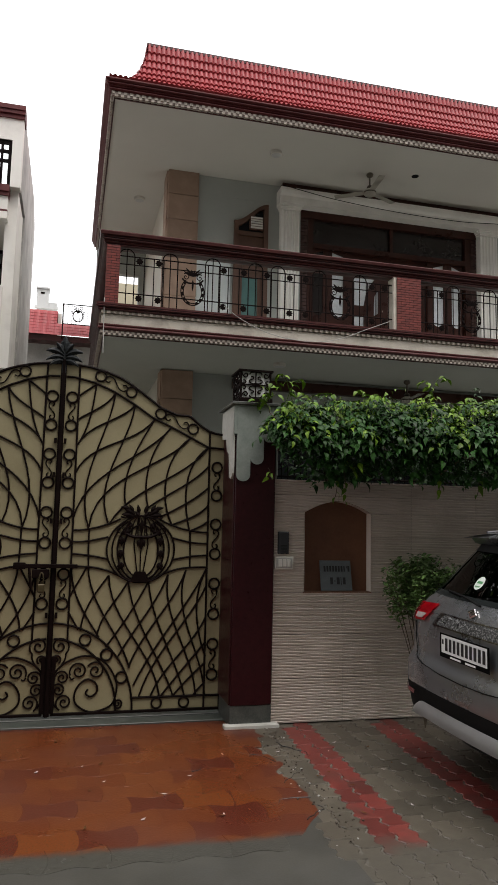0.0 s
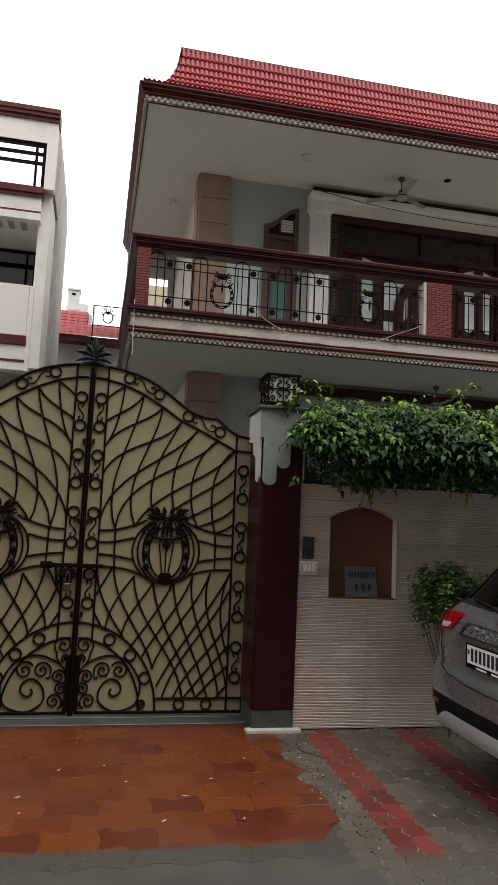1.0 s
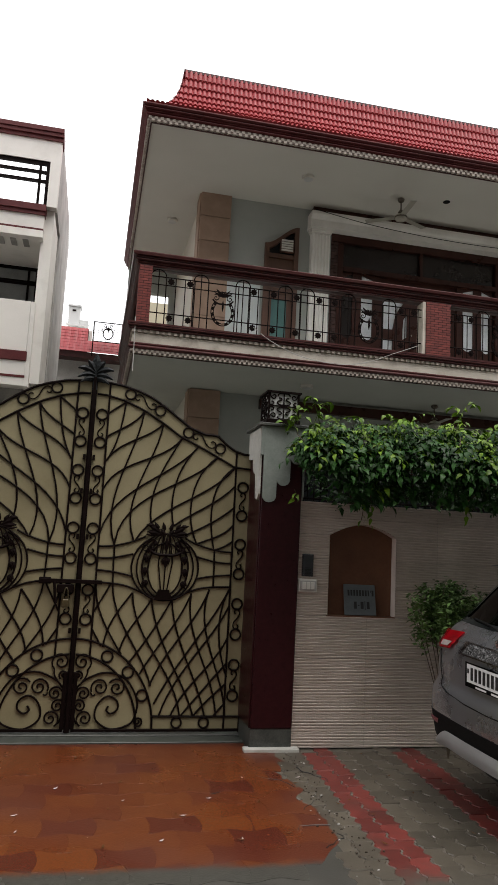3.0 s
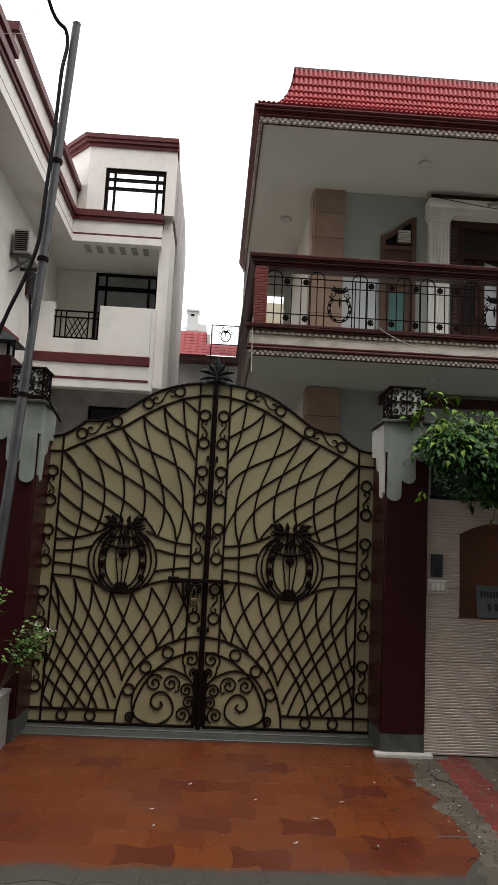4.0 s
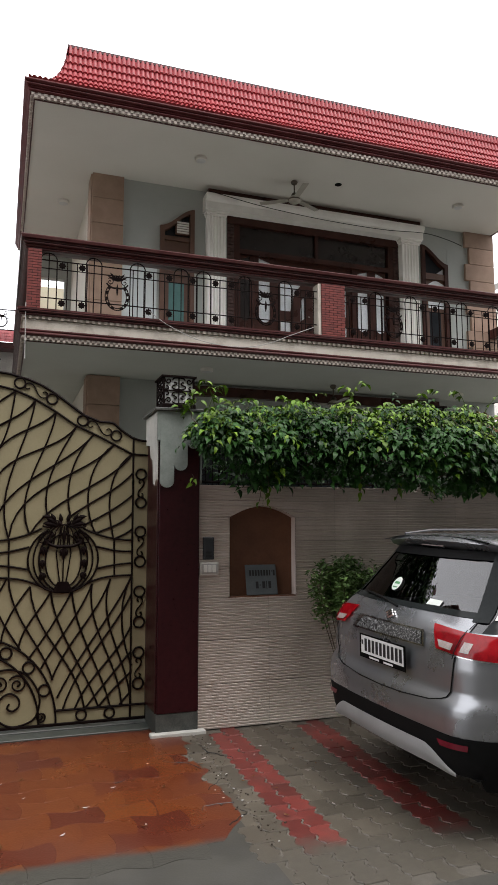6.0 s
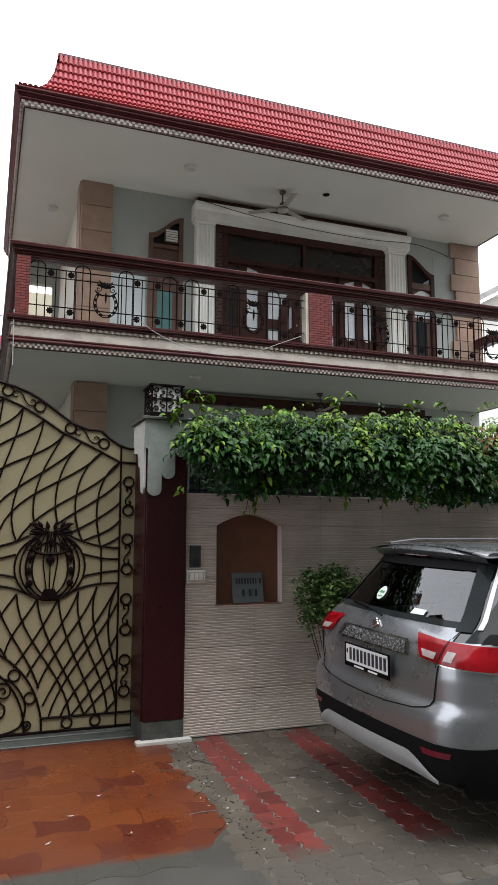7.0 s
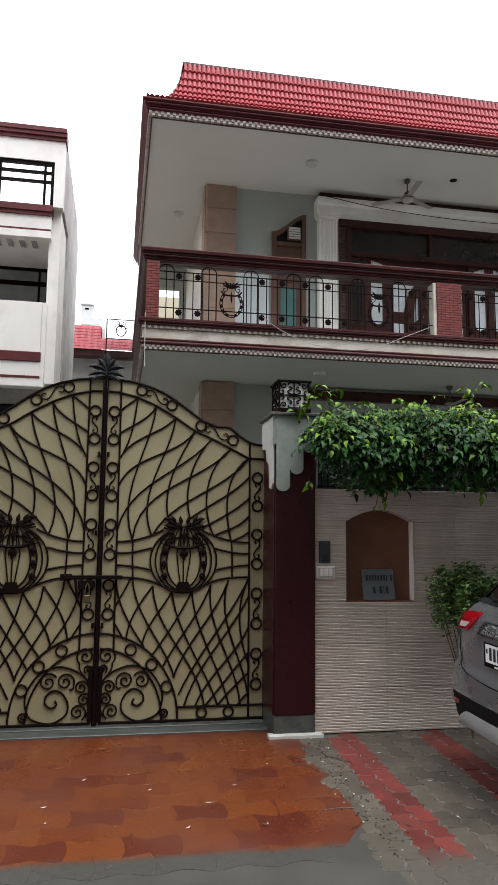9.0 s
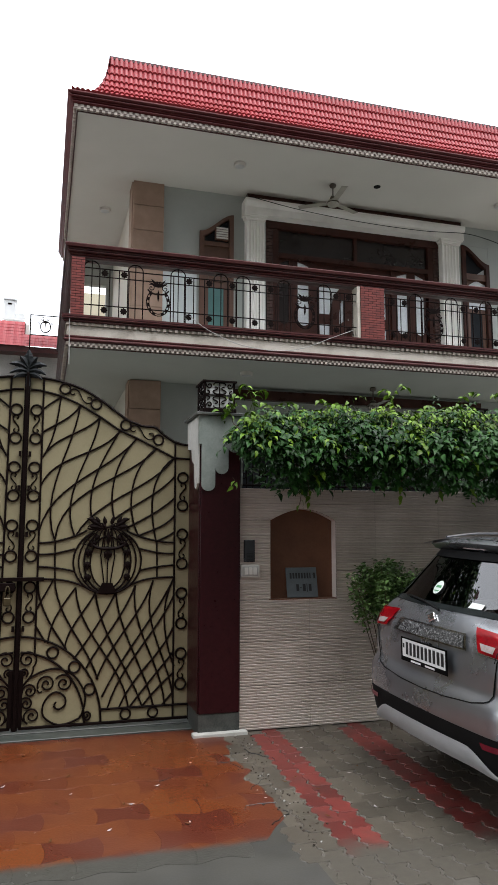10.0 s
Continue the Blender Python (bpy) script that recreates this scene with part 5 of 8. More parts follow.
def railing(x0, x1, arches, medals, rosettes, y=8.80):
    r = thing("balcony_railing", (x0 + x1) / 2, y, 4.36, "black wrought-iron balcony railing with arches, rosettes and fruit medallions", "railing", "railings of the balcony")
    zt, zl = 5.07, 4.53
    def bar(name, pts, rad=0.007, n=5, closed=False):
        part(name, tubed([(px, y, pz) for px, pz in pts], rad, n, closed), M["iron"], r)
    bar("rail", [(x0, 5.01), (x1, 5.01)], 0.008)
    bar("rail", [(x0, 4.905), (x1, 4.905)], 0.007)
    bar("rail", [(x0, zl), (x1, zl)], 0.008)
    for a in arches:
        w = 0.098
        bar("arch", [(a - w, 4.36), (a - w, 5.01)] + [(a - w * math.cos(t), 5.01 + w * 0.95 * math.sin(t)) for t in [math.pi * k / 10 for k in range(11)]] + [(a + w, 5.01), (a + w, 4.36)], 0.0075)
        bar("baluster", [(a, 4.36), (a, zt + 0.03)], 0.007)
    for q in rosettes:
        bar("baluster", [(q - 0.062, 4.36), (q - 0.062, 5.01)])
        bar("baluster", [(q + 0.062, 4.36), (q + 0.062, 5.01)])
        for z in (4.958, 4.475):
            rim = [(q + 0.047 * (0.86 + 0.14 * math.cos(8 * t)) * math.cos(t), z + 0.047 * (0.86 + 0.14 * math.cos(8 * t)) * math.sin(t)) for t in [math.tau * k / 32 for k in range(32)]]
            bm = prismed(rim, "y", y - 0.006, y + 0.006)
            prism(bm, [(q + 0.018 * math.cos(t), z + 0.018 * math.sin(t)) for t in [math.tau * k / 10 for k in range(10)]], "y", y - 0.014, y - 0.0065)
            part("rosette", bm, M["iron"], r)
    for m_ in medals:
        arc = [math.radians(125 + 290 * k / 24) for k in range(25)]
        bar("wreath", [(m_ + 0.118 * math.cos(t), 4.635 + 0.155 * math.sin(t)) for t in arc], 0.006)
        bar("wreath", [(m_ + 0.150 * math.cos(t), 4.635 + 0.180 * math.sin(t)) for t in arc], 0.007)
        def blade(cx, cz, deg, ln, wd):
            c, s = math.cos(math.radians(deg)), math.sin(math.radians(deg))
            rim = [(0, 0), (0.35, 0.5), (0.7, 0.42), (1, 0), (0.7, -0.42), (0.35, -0.5)]
            part("iron_leaf", prismed([(cx + ln * p * c - wd * q * s, cz + ln * p * s + wd * q * c) for p, q in rim], "y", y - 0.013, y + 0.005), M["iron"], r)
        for k in range(5):
            for sgn in (-1, 1):
                t = math.radians(-90 + sgn * (14 + 27 * k))
                blade(m_ + 0.134 * math.cos(t), 4.635 + 0.167 * math.sin(t), math.degrees(t) + sgn * 100, 0.052, 0.034)
        for deg, ln in ((75, 0.09), (105, 0.09), (48, 0.14), (132, 0.14), (26, 0.13), (154, 0.13), (-90, 0.16)):
            blade(m_, 4.835 if deg > 0 else 4.80, deg, ln, 0.026)
        for sgn in (-1, 1):
            bar("curl", [(m_ + sgn * u, z) for u, z in spiral(0.09, 4.825, 0.048, 1.3, 1.0, 18)], 0.006)
            bar("curl", [(m_ + sgn * u, z) for u, z in spiral(0.055, 4.885, 0.030, 1.2, 3.0, 14)], 0.005)
            bar("swag", [(m_ + sgn * u, z) for u, z in bez((0.0, 4.75), (0.05, 4.735), (0.10, 4.75), (0.135, 4.80), 8)], 0.011)
        bar("baluster", [(m_ - 0.20, 4.36), (m_ - 0.20, 5.01)])
        bar("baluster", [(m_ + 0.20, 4.36), (m_ + 0.20, 5.01)])
    return r


arc_l = [0.56, 1.11, 1.665, 2.24, 2.545, 3.125, 3.71]
ros_l = [0.72, 0.965, 1.81, 2.08, 2.395, 2.71, 2.935, 3.89, 4.08]
railing(0.47, 4.20, arc_l, [1.405, 3.425], ros_l)
railing(4.60, 8.38, [8.84 - a for a in arc_l], [8.84 - 1.405, 8.84 - 3.425], [8.84 - a for a in ros_l])

# sandstone corner columns, built of blocks
def stone_column(x0, x1, z0, z1, rows, teeth, label):
    c = thing("stone_column", (x0 + x1) / 2, YB, z0, label, "column", "stone corner columns")
    h = (z1 - z0) / rows
    for i in range(rows):
        a, b = x0, x1
        if teeth and i % 2:
            if teeth > 0:
                b -= 0.09
            else:
                a += 0.09
        part("stone_block", boxed(a, b, YB - 0.055, YB - 0.001, z0 + i * h + 0.003, z0 + (i + 1) * h - 0.003, bevel=0.006), M["sandstone"], c)
        if x0 < 2:
            part("stone_block", boxed(x0 - 0.02, x0 + 0.04, YB + 0.001, YB + 0.35, z0 + i * h + 0.003, z0 + (i + 1) * h - 0.003, bevel=0.006), M["sandstone"], c)
    return c


stone_column(1.245, 1.72, 4.30, 7.12, 7, 0, "pinkish sandstone column at the wall's corner, upstairs")
stone_column(7.93, 8.56, 4.30, 7.12, 9, -1, "sandstone quoin column with toothed blocks, upstairs")
stone_column(1.25, 1.72, 0.0, 3.96, 9, 0, "pinkish sandstone column at the wall's corner, downstairs")

# fluted pilasters and white beam
def pilaster(x0, x1):
    p = thing("pilaster", (x0 + x1) / 2, YB - 0.05, 4.30, "white fluted pilaster with moulded capital", "pilaster", "pilasters round the bay")
    n = 5
    pts = []
    w = (x1 - x0 - 0.04) / n
    for i in range(n):
        for k in range(6):
            t = k / 5
            pts.append((x0 + 0.02 + (i + t) * w, YB - 0.13 + 0.016 * math.sin(math.pi * t)))
    pts += [(x1, YB - 0.13), (x1, YB - 0.001), (x0, YB - 0.001), (x0, YB - 0.13)]
    part("shaft", prismed(pts, "z", 4.30, 6.66), M["nb_white"], p)
    cap = bmesh.new()
    for k, (d, z0, z1) in enumerate(((0.015, 6.66, 6.69), (0.03, 6.69, 6.72), (0.05, 6.72, 6.745))):
        box(cap, x0 - d, x1 + d, YB - 0.135 - d, YB - 0.002, z0, z1)
    part("capital", cap, M["nb_white"], p)


pilaster(3.04, 3.34)
pilaster(6.57, 6.90)
beam = thing("lintel_beam", 5.0, YB - 0.1, 6.745, "white moulded beam over the bay on the pilasters", "beam")
part("beam", prismed([(YB - 0.002, 6.745), (YB - 0.20, 6.745), (YB - 0.20, 6.86), (YB - 0.24, 6.89), (YB - 0.26, 6.93), (YB - 0.26, 6.975), (YB - 0.002, 6.975)], "x", 2.99, 6.96), M["nb_white"], beam)
# dark strip that paints the shadow between beam and ceiling
part("shadow_board", boxed(3.05, 6.95, YB - 0.14, YB - 0.002, 6.976, 7.098), M["wood"], beam, "dark board put in as the shadow under the ceiling")

# wooden bay with glazed doors
bay = thing("glazed_bay", 4.98, YB + 0.1, 4.30, "dark wooden bay with four glazed doors and transom lights", "doorway")
part("jamb", boxed(3.52, 3.62, YB + 0.0, YB + 0.14, 4.30, 6.74), M["wood"], bay)
part("jamb", boxed(6.36, 6.46, YB + 0.0, YB + 0.14, 4.30, 6.74), M["wood"], bay)
part("head", boxed(3.40, 6.56, YB - 0.02, YB + 0.14, 6.62, 6.80), M["wood"], bay)
part("transom", boxed(3.62, 6.36, YB - 0.01, YB + 0.13, 6.14, 6.22), M["wood"], bay)
for i, (x0, x1) in enumerate(((3.62, 4.98), (5.0, 6.36))):
    part("transom_light", boxed(x0 + 0.02, x1 - 0.02, YB + 0.06, YB + 0.07, 6.22, 6.62), M["transom_glass"], bay, "dark transom glass")
part("mullion", boxed(4.965, 5.015, YB - 0.005, YB + 0.12, 6.22, 6.62), M["wood"], bay)


BM = 4.97


def pane_door(x0, x1, g0, g1, tilt, glass, side):
    """A door leaf whose tall pane has a round foot and a slanting head."""
    mx = lambda x: BM + side * (x - BM)
    y = YB + 0.05
    mid, hw = (g0 + g1) / 2, (g1 - g0) / 2
    head = [(g1, 6.10 - tilt), (g0, 6.10 + tilt)]
    foot = [(mid - hw * math.cos(t), 5.13 - 0.085 * math.sin(t)) for t in [math.pi * k / 10 for k in range(11)]]
    d = part("door_leaf", prismed([(mx(a), b) for a, b in [(x0, 4.31), (x0, 6.14), (g0, 6.14), (g0, 5.13)] + foot[1:6] + [(mid, 4.31)]], "y", y, y + 0.05), M["wood"], bay)
    part("door_stile", prismed([(mx(a), b) for a, b in [(mid, 4.31)] + foot[5:10] + [(g1, 5.13), (g1, 6.14), (x1, 6.14), (x1, 4.31)]], "y", y, y + 0.05), M["wood"], d)
    part("door_head", prismed([(mx(a), b) for a, b in [(g0, 6.14), (g0, 6.10 + tilt), (g1, 6.10 - tilt), (g1, 6.14)]], "y", y + 0.002, y + 0.05), M["wood"], d)
    part("glass", boxed(*sorted((mx(g0 - 0.01), mx(g1 + 0.01))), y + 0.025, y + 0.032, 5.03, 6.13), M[glass], d, "tall pane with a round foot")
    part("raised_panel", boxed(*sorted((mx(g0), mx(g1))), y - 0.012, y - 0.001, 4.45, 4.88, bevel=0.008), M["wood"], d)


def arched_door(side):
    """The middle door: panes beside a leaf with a sweeping edge."""
    mx = lambda x: BM + side * (x - BM)
    y = YB + 0.09
    put = lambda pts, a, b: prismed([(mx(p), q) for p, q in pts], "y", a, b)
    d = part("door_leaf", put([(4.27, 4.31), (4.27, 6.14), (4.36, 6.14), (4.36, 4.31)], y, y + 0.05), M["wood"], bay)
    part("door_rail", put([(4.36, 5.12), (4.36, 5.29), (4.545, 5.29), (4.545, 5.12)], y, y + 0.05), M["wood"], d)
    part("door_rail", put([(4.36, 4.31), (4.36, 4.62), (4.545, 4.62), (4.545, 4.31)], y, y + 0.05), M["wood"], d)
    part("door_head", put([(4.36, 6.02), (4.36, 6.14), (4.97, 6.14), (4.97, 5.80), (4.80, 5.80), (4.73, 6.02)], y, y + 0.05), M["wood"], d)
    part("swept_stile", put([(4.545, 4.31), (4.545, 5.29), (4.58, 5.48), (4.64, 5.63), (4.73, 5.76), (4.80, 5.80), (4.80, 5.56), (4.76, 5.54), (4.725, 5.47), (4.712, 5.3), (4.712, 4.31)], y - 0.012, y + 0.05), M["wood"], d)
    part("door_stile", put([(4.712, 4.31), (4.712, 5.13), (4.797, 5.19), (4.80, 5.80), (4.97, 5.80), (4.97, 4.31)], y - 0.006, y + 0.05), M["wood"], d)
    part("glass", boxed(*sorted((mx(4.35), mx(4.90))), y + 0.025, y + 0.032, 4.60, 6.08), M["pale_glass"], d, "pale pane")
    part("knob", lathe(bmesh.new(), mx(4.86), y - 0.03, [(0.008, 5.20), (0.014, 5.215), (0.008, 5.23)], 8), M["chrome"], d)


for side in (1, -1):
    pane_door(3.62, 3.889, 3.645, 3.815, -0.035, "transom_glass" if side > 0 else "pale_glass", side)
    pane_door(3.891, 4.268, 3.965, 4.163, 0.03, "pale_glass", side)
    arched_door(side)
for x0 in (3.40, 6.462):
    bm = bmesh.new()
    for i in range(40):
        box(bm, x0 + 0.004, x0 + 0.056, YB + 0.0, YB + 0.1, 4.30 + i * 0.058 + 0.004, 4.30 + (i + 1) * 0.058 - 0.004)
        box(bm, x0 + 0.060, x0 + 0.116, YB + 0.0, YB + 0.1, 4.30 + i * 0.058 + 0.004, 4.30 + (i + 1) * 0.058 - 0.004)
    tagged(part("brick_strip", bm, M["brick_dark"], bay, "strip of brown brick beside the doors"), kind="stuff")


def swept_door(x0, x1, rise, teal, name_label):
    """A wooden door whose head sweeps up towards one side."""
    d = thing("side_door", (x0 + x1) / 2, YB, 4.30, name_label, "door", "swept-head doors upstairs")
    w = x1 - x0
    def head(t):
        s = t if rise > 0 else 1 - t
        return 6.42 + 0.32 * (3 * s * s - 2 * s ** 3)
    outer = [(x0, 4.30), (x1, 4.30)] + [(x1 - w * k / 14, head(1 - k / 14)) for k in range(15)]
    part("surround", prismed([(x0, 4.30), (x0 + 0.07, 4.30)] + [(x0 + 0.07 + (w - 0.14) * k / 14, head(0.08 + 0.84 * k / 14) - 0.08) for k in range(15)] + [(x1 - 0.07, 4.30), (x1, 4.30)] + [(x1 - w * k / 14, head(1 - k / 14)) for k in range(15)], "y", YB - 0.05, YB + 0.08), M["wood_mid"] if teal else M["wood"], d)
    part("wall_infill", prismed([(x1 + 0.03, 6.84), (x0 - 0.03, 6.84), (x0 - 0.03, head(0))] + [(x0 + w * k / 14, head(k / 14)) for k in range(15)] + [(x1 + 0.03, head(1))], "y", YB + 0.003, YB + 0.06), M["grey_wall"], d, "grey-green plaster over the swept head")
    part("head_panel", prismed([(x0 + 0.07, 6.12), (x1 - 0.07, 6.12)] + [(x1 - 0.07 - (w - 0.14) * k / 14, head(0.92 - 0.84 * k / 14) - 0.082) for k in range(15)], "y", YB + 0.03, YB + 0.05), M["window_glass"], d)
    part("transom", boxed(x0 + 0.07, x1 - 0.07, YB - 0.03, YB + 0.06, *((6.20, 6.27) if teal else (6.12, 6.23))), M["wood_mid"], d)
    if teal:
        part("leaf_panel", boxed(x0 + 0.07, x1 - 0.07, YB + 0.0, YB + 0.025, 5.52, 6.199), M["wood_mid"], d)
        mid, hw = (x0 + x1) / 2, w / 2 - 0.15
        part("raised_panel", prismed([(mid - hw, 5.62), (mid + hw, 5.62)] + [(mid + hw * math.cos(t), 5.98 + 0.11 * math.sin(t)) for t in [math.pi * k / 10 for k in range(11)]], "y", YB - 0.016, YB - 0.001), M["wood_mid"], d, "raised panel with an arched head")
    else:
        part("arched_pane", prismed([(7.16, 5.60), (7.50, 5.60), (7.50, 6.05), (7.44, 6.07), (7.38, 6.10), (7.325, 6.112), (7.27, 6.10), (7.21, 6.06), (7.16, 6.03)], "y", YB + 0.005, YB + 0.012), M["pale_glass"], d, "pale arched pane")
        part("corner_pane", prismed([(7.35, 6.25), (7.53, 6.25), (7.53, 6.375)], "y", YB + 0.022, YB + 0.028), M["pale_glass"], d, "small three-cornered pane")
        part("leaf_panel", boxed(x0 + 0.07, x1 - 0.07, YB + 0.013, YB + 0.045, 5.52, 6.12), M["wood_mid"], d)
    part("leaf_panel", boxed(x0 + 0.07, x1 - 0.07, YB + 0.0, YB + 0.04, 4.31, 4.50), M["wood_mid"], d)
    for a, b in ((x0 + 0.07, x0 + 0.15), (x1 - 0.15, x1 - 0.07)):
        part("stile", boxed(a, b, YB + 0.0, YB + 0.04, 4.50, 5.52), M["wood_mid"], d)
    part("lower_panel", boxed(x0 + 0.151, x1 - 0.151, YB + 0.01, YB + 0.03, 4.50, 5.52), M["teal"] if teal else M["window_glass"], d, "teal panel" if teal else "")
    return d


swept_door(2.30, 2.85, 1, True, "brown wooden door with swept head and teal panel")
swept_door(7.02, 7.56, -1, False, "brown wooden door with swept head and dark glass")
louvre = thing("transom_louvre", 2.66, YB - 0.05, 6.23, "small pale louvred unit in the door's head", "louvre")
part("frame", boxed(2.545, 2.765, YB - 0.06, YB - 0.005, 6.30, 6.50, bevel=0.004), M["wood_mid"], louvre)
for i in range(5):
    part("slat", boxed(2.56, 2.75, YB - 0.075, YB - 0.061, 6.315 + i * 0.04, 6.342 + i * 0.04), M["plastic_white"], louvre)

# ceiling lights and fans
def round_light(x, y, z):
    li = thing("ceiling_light", x, y, z - 0.03, "small round white surface light on the soffit", "ceiling light", "soffit lights")
    part("rim", lathe(bmesh.new(), x, y, [(0.075, z - 0.05), (0.09, z - 0.04), (0.09, z - 0.001)], 18), M["plastic_white"], li)
    part("lens", lathe(bmesh.new(), x, y, [(0.03, z - 0.062), (0.06, z - 0.056), (0.07, z - 0.0505)], 18), M["lamp_panel"], li)


for x, y, z in ((0.90, 11.57, 7.10), (2.685, 9.50, 7.10), (7.18, 9.58, 7.10), (2.81, 9.56, 3.97), (7.35, 10.01, 3.97)):
    round_light(x, y, z)
vent = solid("soffit_hole", lathe(bmesh.new(), 4.952, 9.578, [(0.045, 7.090), (0.055, 7.093), (0.055, 7.0995)], 16), M["car_black"], "black round cable outlet in the soffit", "outlet")


def ceiling_fan(x, y, z):
    f = thing("ceiling_fan", x, y, z - 0.35, "ivory and brown ceiling fan at rest under the soffit", "ceiling fan", "veranda fans")
    part("canopy", lathe(bmesh.new(), x, y, [(0.012, z - 0.07), (0.045, z - 0.05), (0.055, z - 0.02), (0.04, z - 0.001)], 14), M["fan"], f)
    part("rod", lathe(bmesh.new(), x, y, [(0.011, z - 0.22), (0.011, z - 0.065)], 8), M["fan"], f)
    part("shackle", lathe(bmesh.new(), x, y, [(0.012, z - 0.245), (0.05, z - 0.232), (0.035, z - 0.205), (0.012, z - 0.20)], 12), M["fan"], f)
    part("motor", lathe(bmesh.new(), x, y, [(0.03, z - 0.37), (0.075, z - 0.355), (0.092, z - 0.33), (0.092, z - 0.29), (0.06, z - 0.262), (0.02, z - 0.246)], 18), M["fan_pale"], f, "pale motor housing")
    part("trim_ring", lathe(bmesh.new(), x, y, [(0.0945, z - 0.322), (0.0955, z - 0.316), (0.0955, z - 0.308), (0.0945, z - 0.302)], 18), M["fan"], f)
    for k in range(3):
        a = math.tau * k / 3 + 0.45
        bm = bmesh.new()
        box(bm, 0.10, 0.55, -0.05, 0.05, -0.003, 0.003, bevel=0.002)
        for v in bm.verts:
            v.co.z += v.co.y * 0.08
        bm.transform(Matrix.Translation((x, y, z - 0.305)) @ Matrix.Rotation(a, 4, "Z"))
        part("blade", bm, M["fan_pale"], f)


ceiling_fan(4.25, 9.70, 7.10)
ceiling_fan(5.03, 10.03, 3.97)
# loose wires along the beam and balcony edge
def wire(name_label, pts, r, material):
    v = [Vector(p) for p in pts]
    dense = []
    for i in range(len(v) - 1):
        p0, p1, p2, p3 = v[max(i - 1, 0)], v[i], v[i + 1], v[min(i + 2, len(v) - 1)]
        for k in range(8):
            t = k / 8
            dense.append(0.5 * (2 * p1 + (p2 - p0) * t + (2 * p0 - 5 * p1 + 4 * p2 - p3) * t * t + (3 * p1 - p0 - 3 * p2 + p3) * t ** 3))
    dense.append(v[-1])
    return solid("wire", tubed(dense, r, 5), M[material], name_label, "wire", "loose wires on the house")


wire("thin black wire sagging across the white beam", [(3.02, YB - 0.27, 6.99), (3.9, YB - 0.29, 6.86), (5.0, YB - 0.29, 6.79), (6.1, YB - 0.29, 6.78), (6.93, YB - 0.27, 6.84), (7.5, YB - 0.12, 6.86), (7.85, YB - 0.08, 6.80)], 0.006, "cable")
wire("thin pale wire hanging over the balcony edge", [(1.80, YF - 0.06, 4.45), (2.05, YF - 0.10, 4.27), (2.45, YF - 0.10, 4.12), (2.95, YF - 0.10, 4.07), (3.35, YF - 0.10, 4.14), (3.75, YF - 0.08, 4.31), (4.1, YF - 0.06, 4.46)], 0.0045, "wire_pale")
wire("thin pale wire hanging at the balcony's corner", [(0.30, YF - 0.03, 4.42), (0.31, YF - 0.05, 3.72)], 0.006, "wire_pale")

# ground-floor openings behind wall and creeper
gw = thing("ground_window", 4.7, YB + 0.2, 0.9, "dark wooden ground-floor window bay", "window")
part("head", boxed(2.5, 6.9, YB + 0.06, YB + 0.26, 2.84, 3.0), M["wood"], gw)
part("lintel", boxed(2.35, 7.3, YB - 0.02, YB + 0.095, 3.76, 3.91), M["wood"], gw, "dark wooden lintel board")
part("glass", boxed(2.52, 6.88, YB + 0.17, YB + 0.18, 0.9, 2.84), M["window_glass"], gw)
for x in (2.5, 3.9, 5.4, 6.82):
    part("mullion", boxed(x, x + 0.08, YB + 0.1, YB + 0.25, 0.9, 2.84), M["wood"], gw)
gd = thing("ground_door", 7.65, YB + 0.2, 0.9, "dark wooden ground-floor window beside the bay", "window")
part("glass", boxed(7.2, 8.1, YB + 0.17, YB + 0.18, 0.9, 3.0), M["window_glass"], gd)
part("frame", boxed(7.2, 7.28, YB + 0.1, YB + 0.26, 0.9, 3.0), M["wood"], gd)

# ---------------------------------------------------------------- white house next door
nb = thing("neighbour_house", -3.5, 10.5, 0, "white neighbouring house with maroon bands and stepped balconies", "house")
NXR, NXL = -0.95, -2.5
NYF = 10.8


def nb_part(name, bm, mat, label="", parent=None):
    return part(name, bm, M[mat], parent or nb, label)


def banded(z0, z1, y_front, x_right, x_left_front, y_wing, depth, mat, name, label=""):
    """A band round the L of the house: along the wing's side, then along the set-back front."""
    bm = bmesh.new()
    d = depth
    loop = [(-9.0, y_wing - d), (x_left_front + d, y_wing - d), (x_left_front + d, y_front - d), (x_right + d * 0.3, y_front - d), (x_right + d * 0.3, y_front + 0.25), (x_left_front - 0.25, y_front + 0.25), (x_left_front - 0.25, y_wing + 0.25), (-9.0, y_wing + 0.25)]
    prism(bm, loop, "z", z0, z1)
    return nb_part(name, bm, mat, label)


# upper slab: wing along x = -2.5 from y 6.7, set-back part at y 10.8
banded(6.56, 6.66, NYF, -1.11, NXL, 6.74, 0.04, "maroon_red", "slab_band", "maroon band")
banded(6.50, 6.56, NYF, -1.11, NXL, 6.74, 0.015, "maroon_red", "slab_band", "maroon band")
banded(6.285, 6.50, NYF, -1.11, NXL, 6.74, -0.015, "nb_white", "slab_face")
banded(6.25, 6.285, NYF, -1.11, NXL, 6.74, 0.0, "maroon_red", "thin_band", "maroon band")
banded(6.14, 6.25, NYF, -1.11, NXL, 6.74, 0.01, "nb_white", "slab_foot")
nb_part("wing_soffit", boxed(-9.0, NXL - 0.2, 6.9, 13.5, 6.152, 6.3), "nb_white")
nb_part("front_soffit", boxed(NXL - 0.255, -1.10, NYF + 0.2, 13.5, 6.157, 6.3), "nb_white")
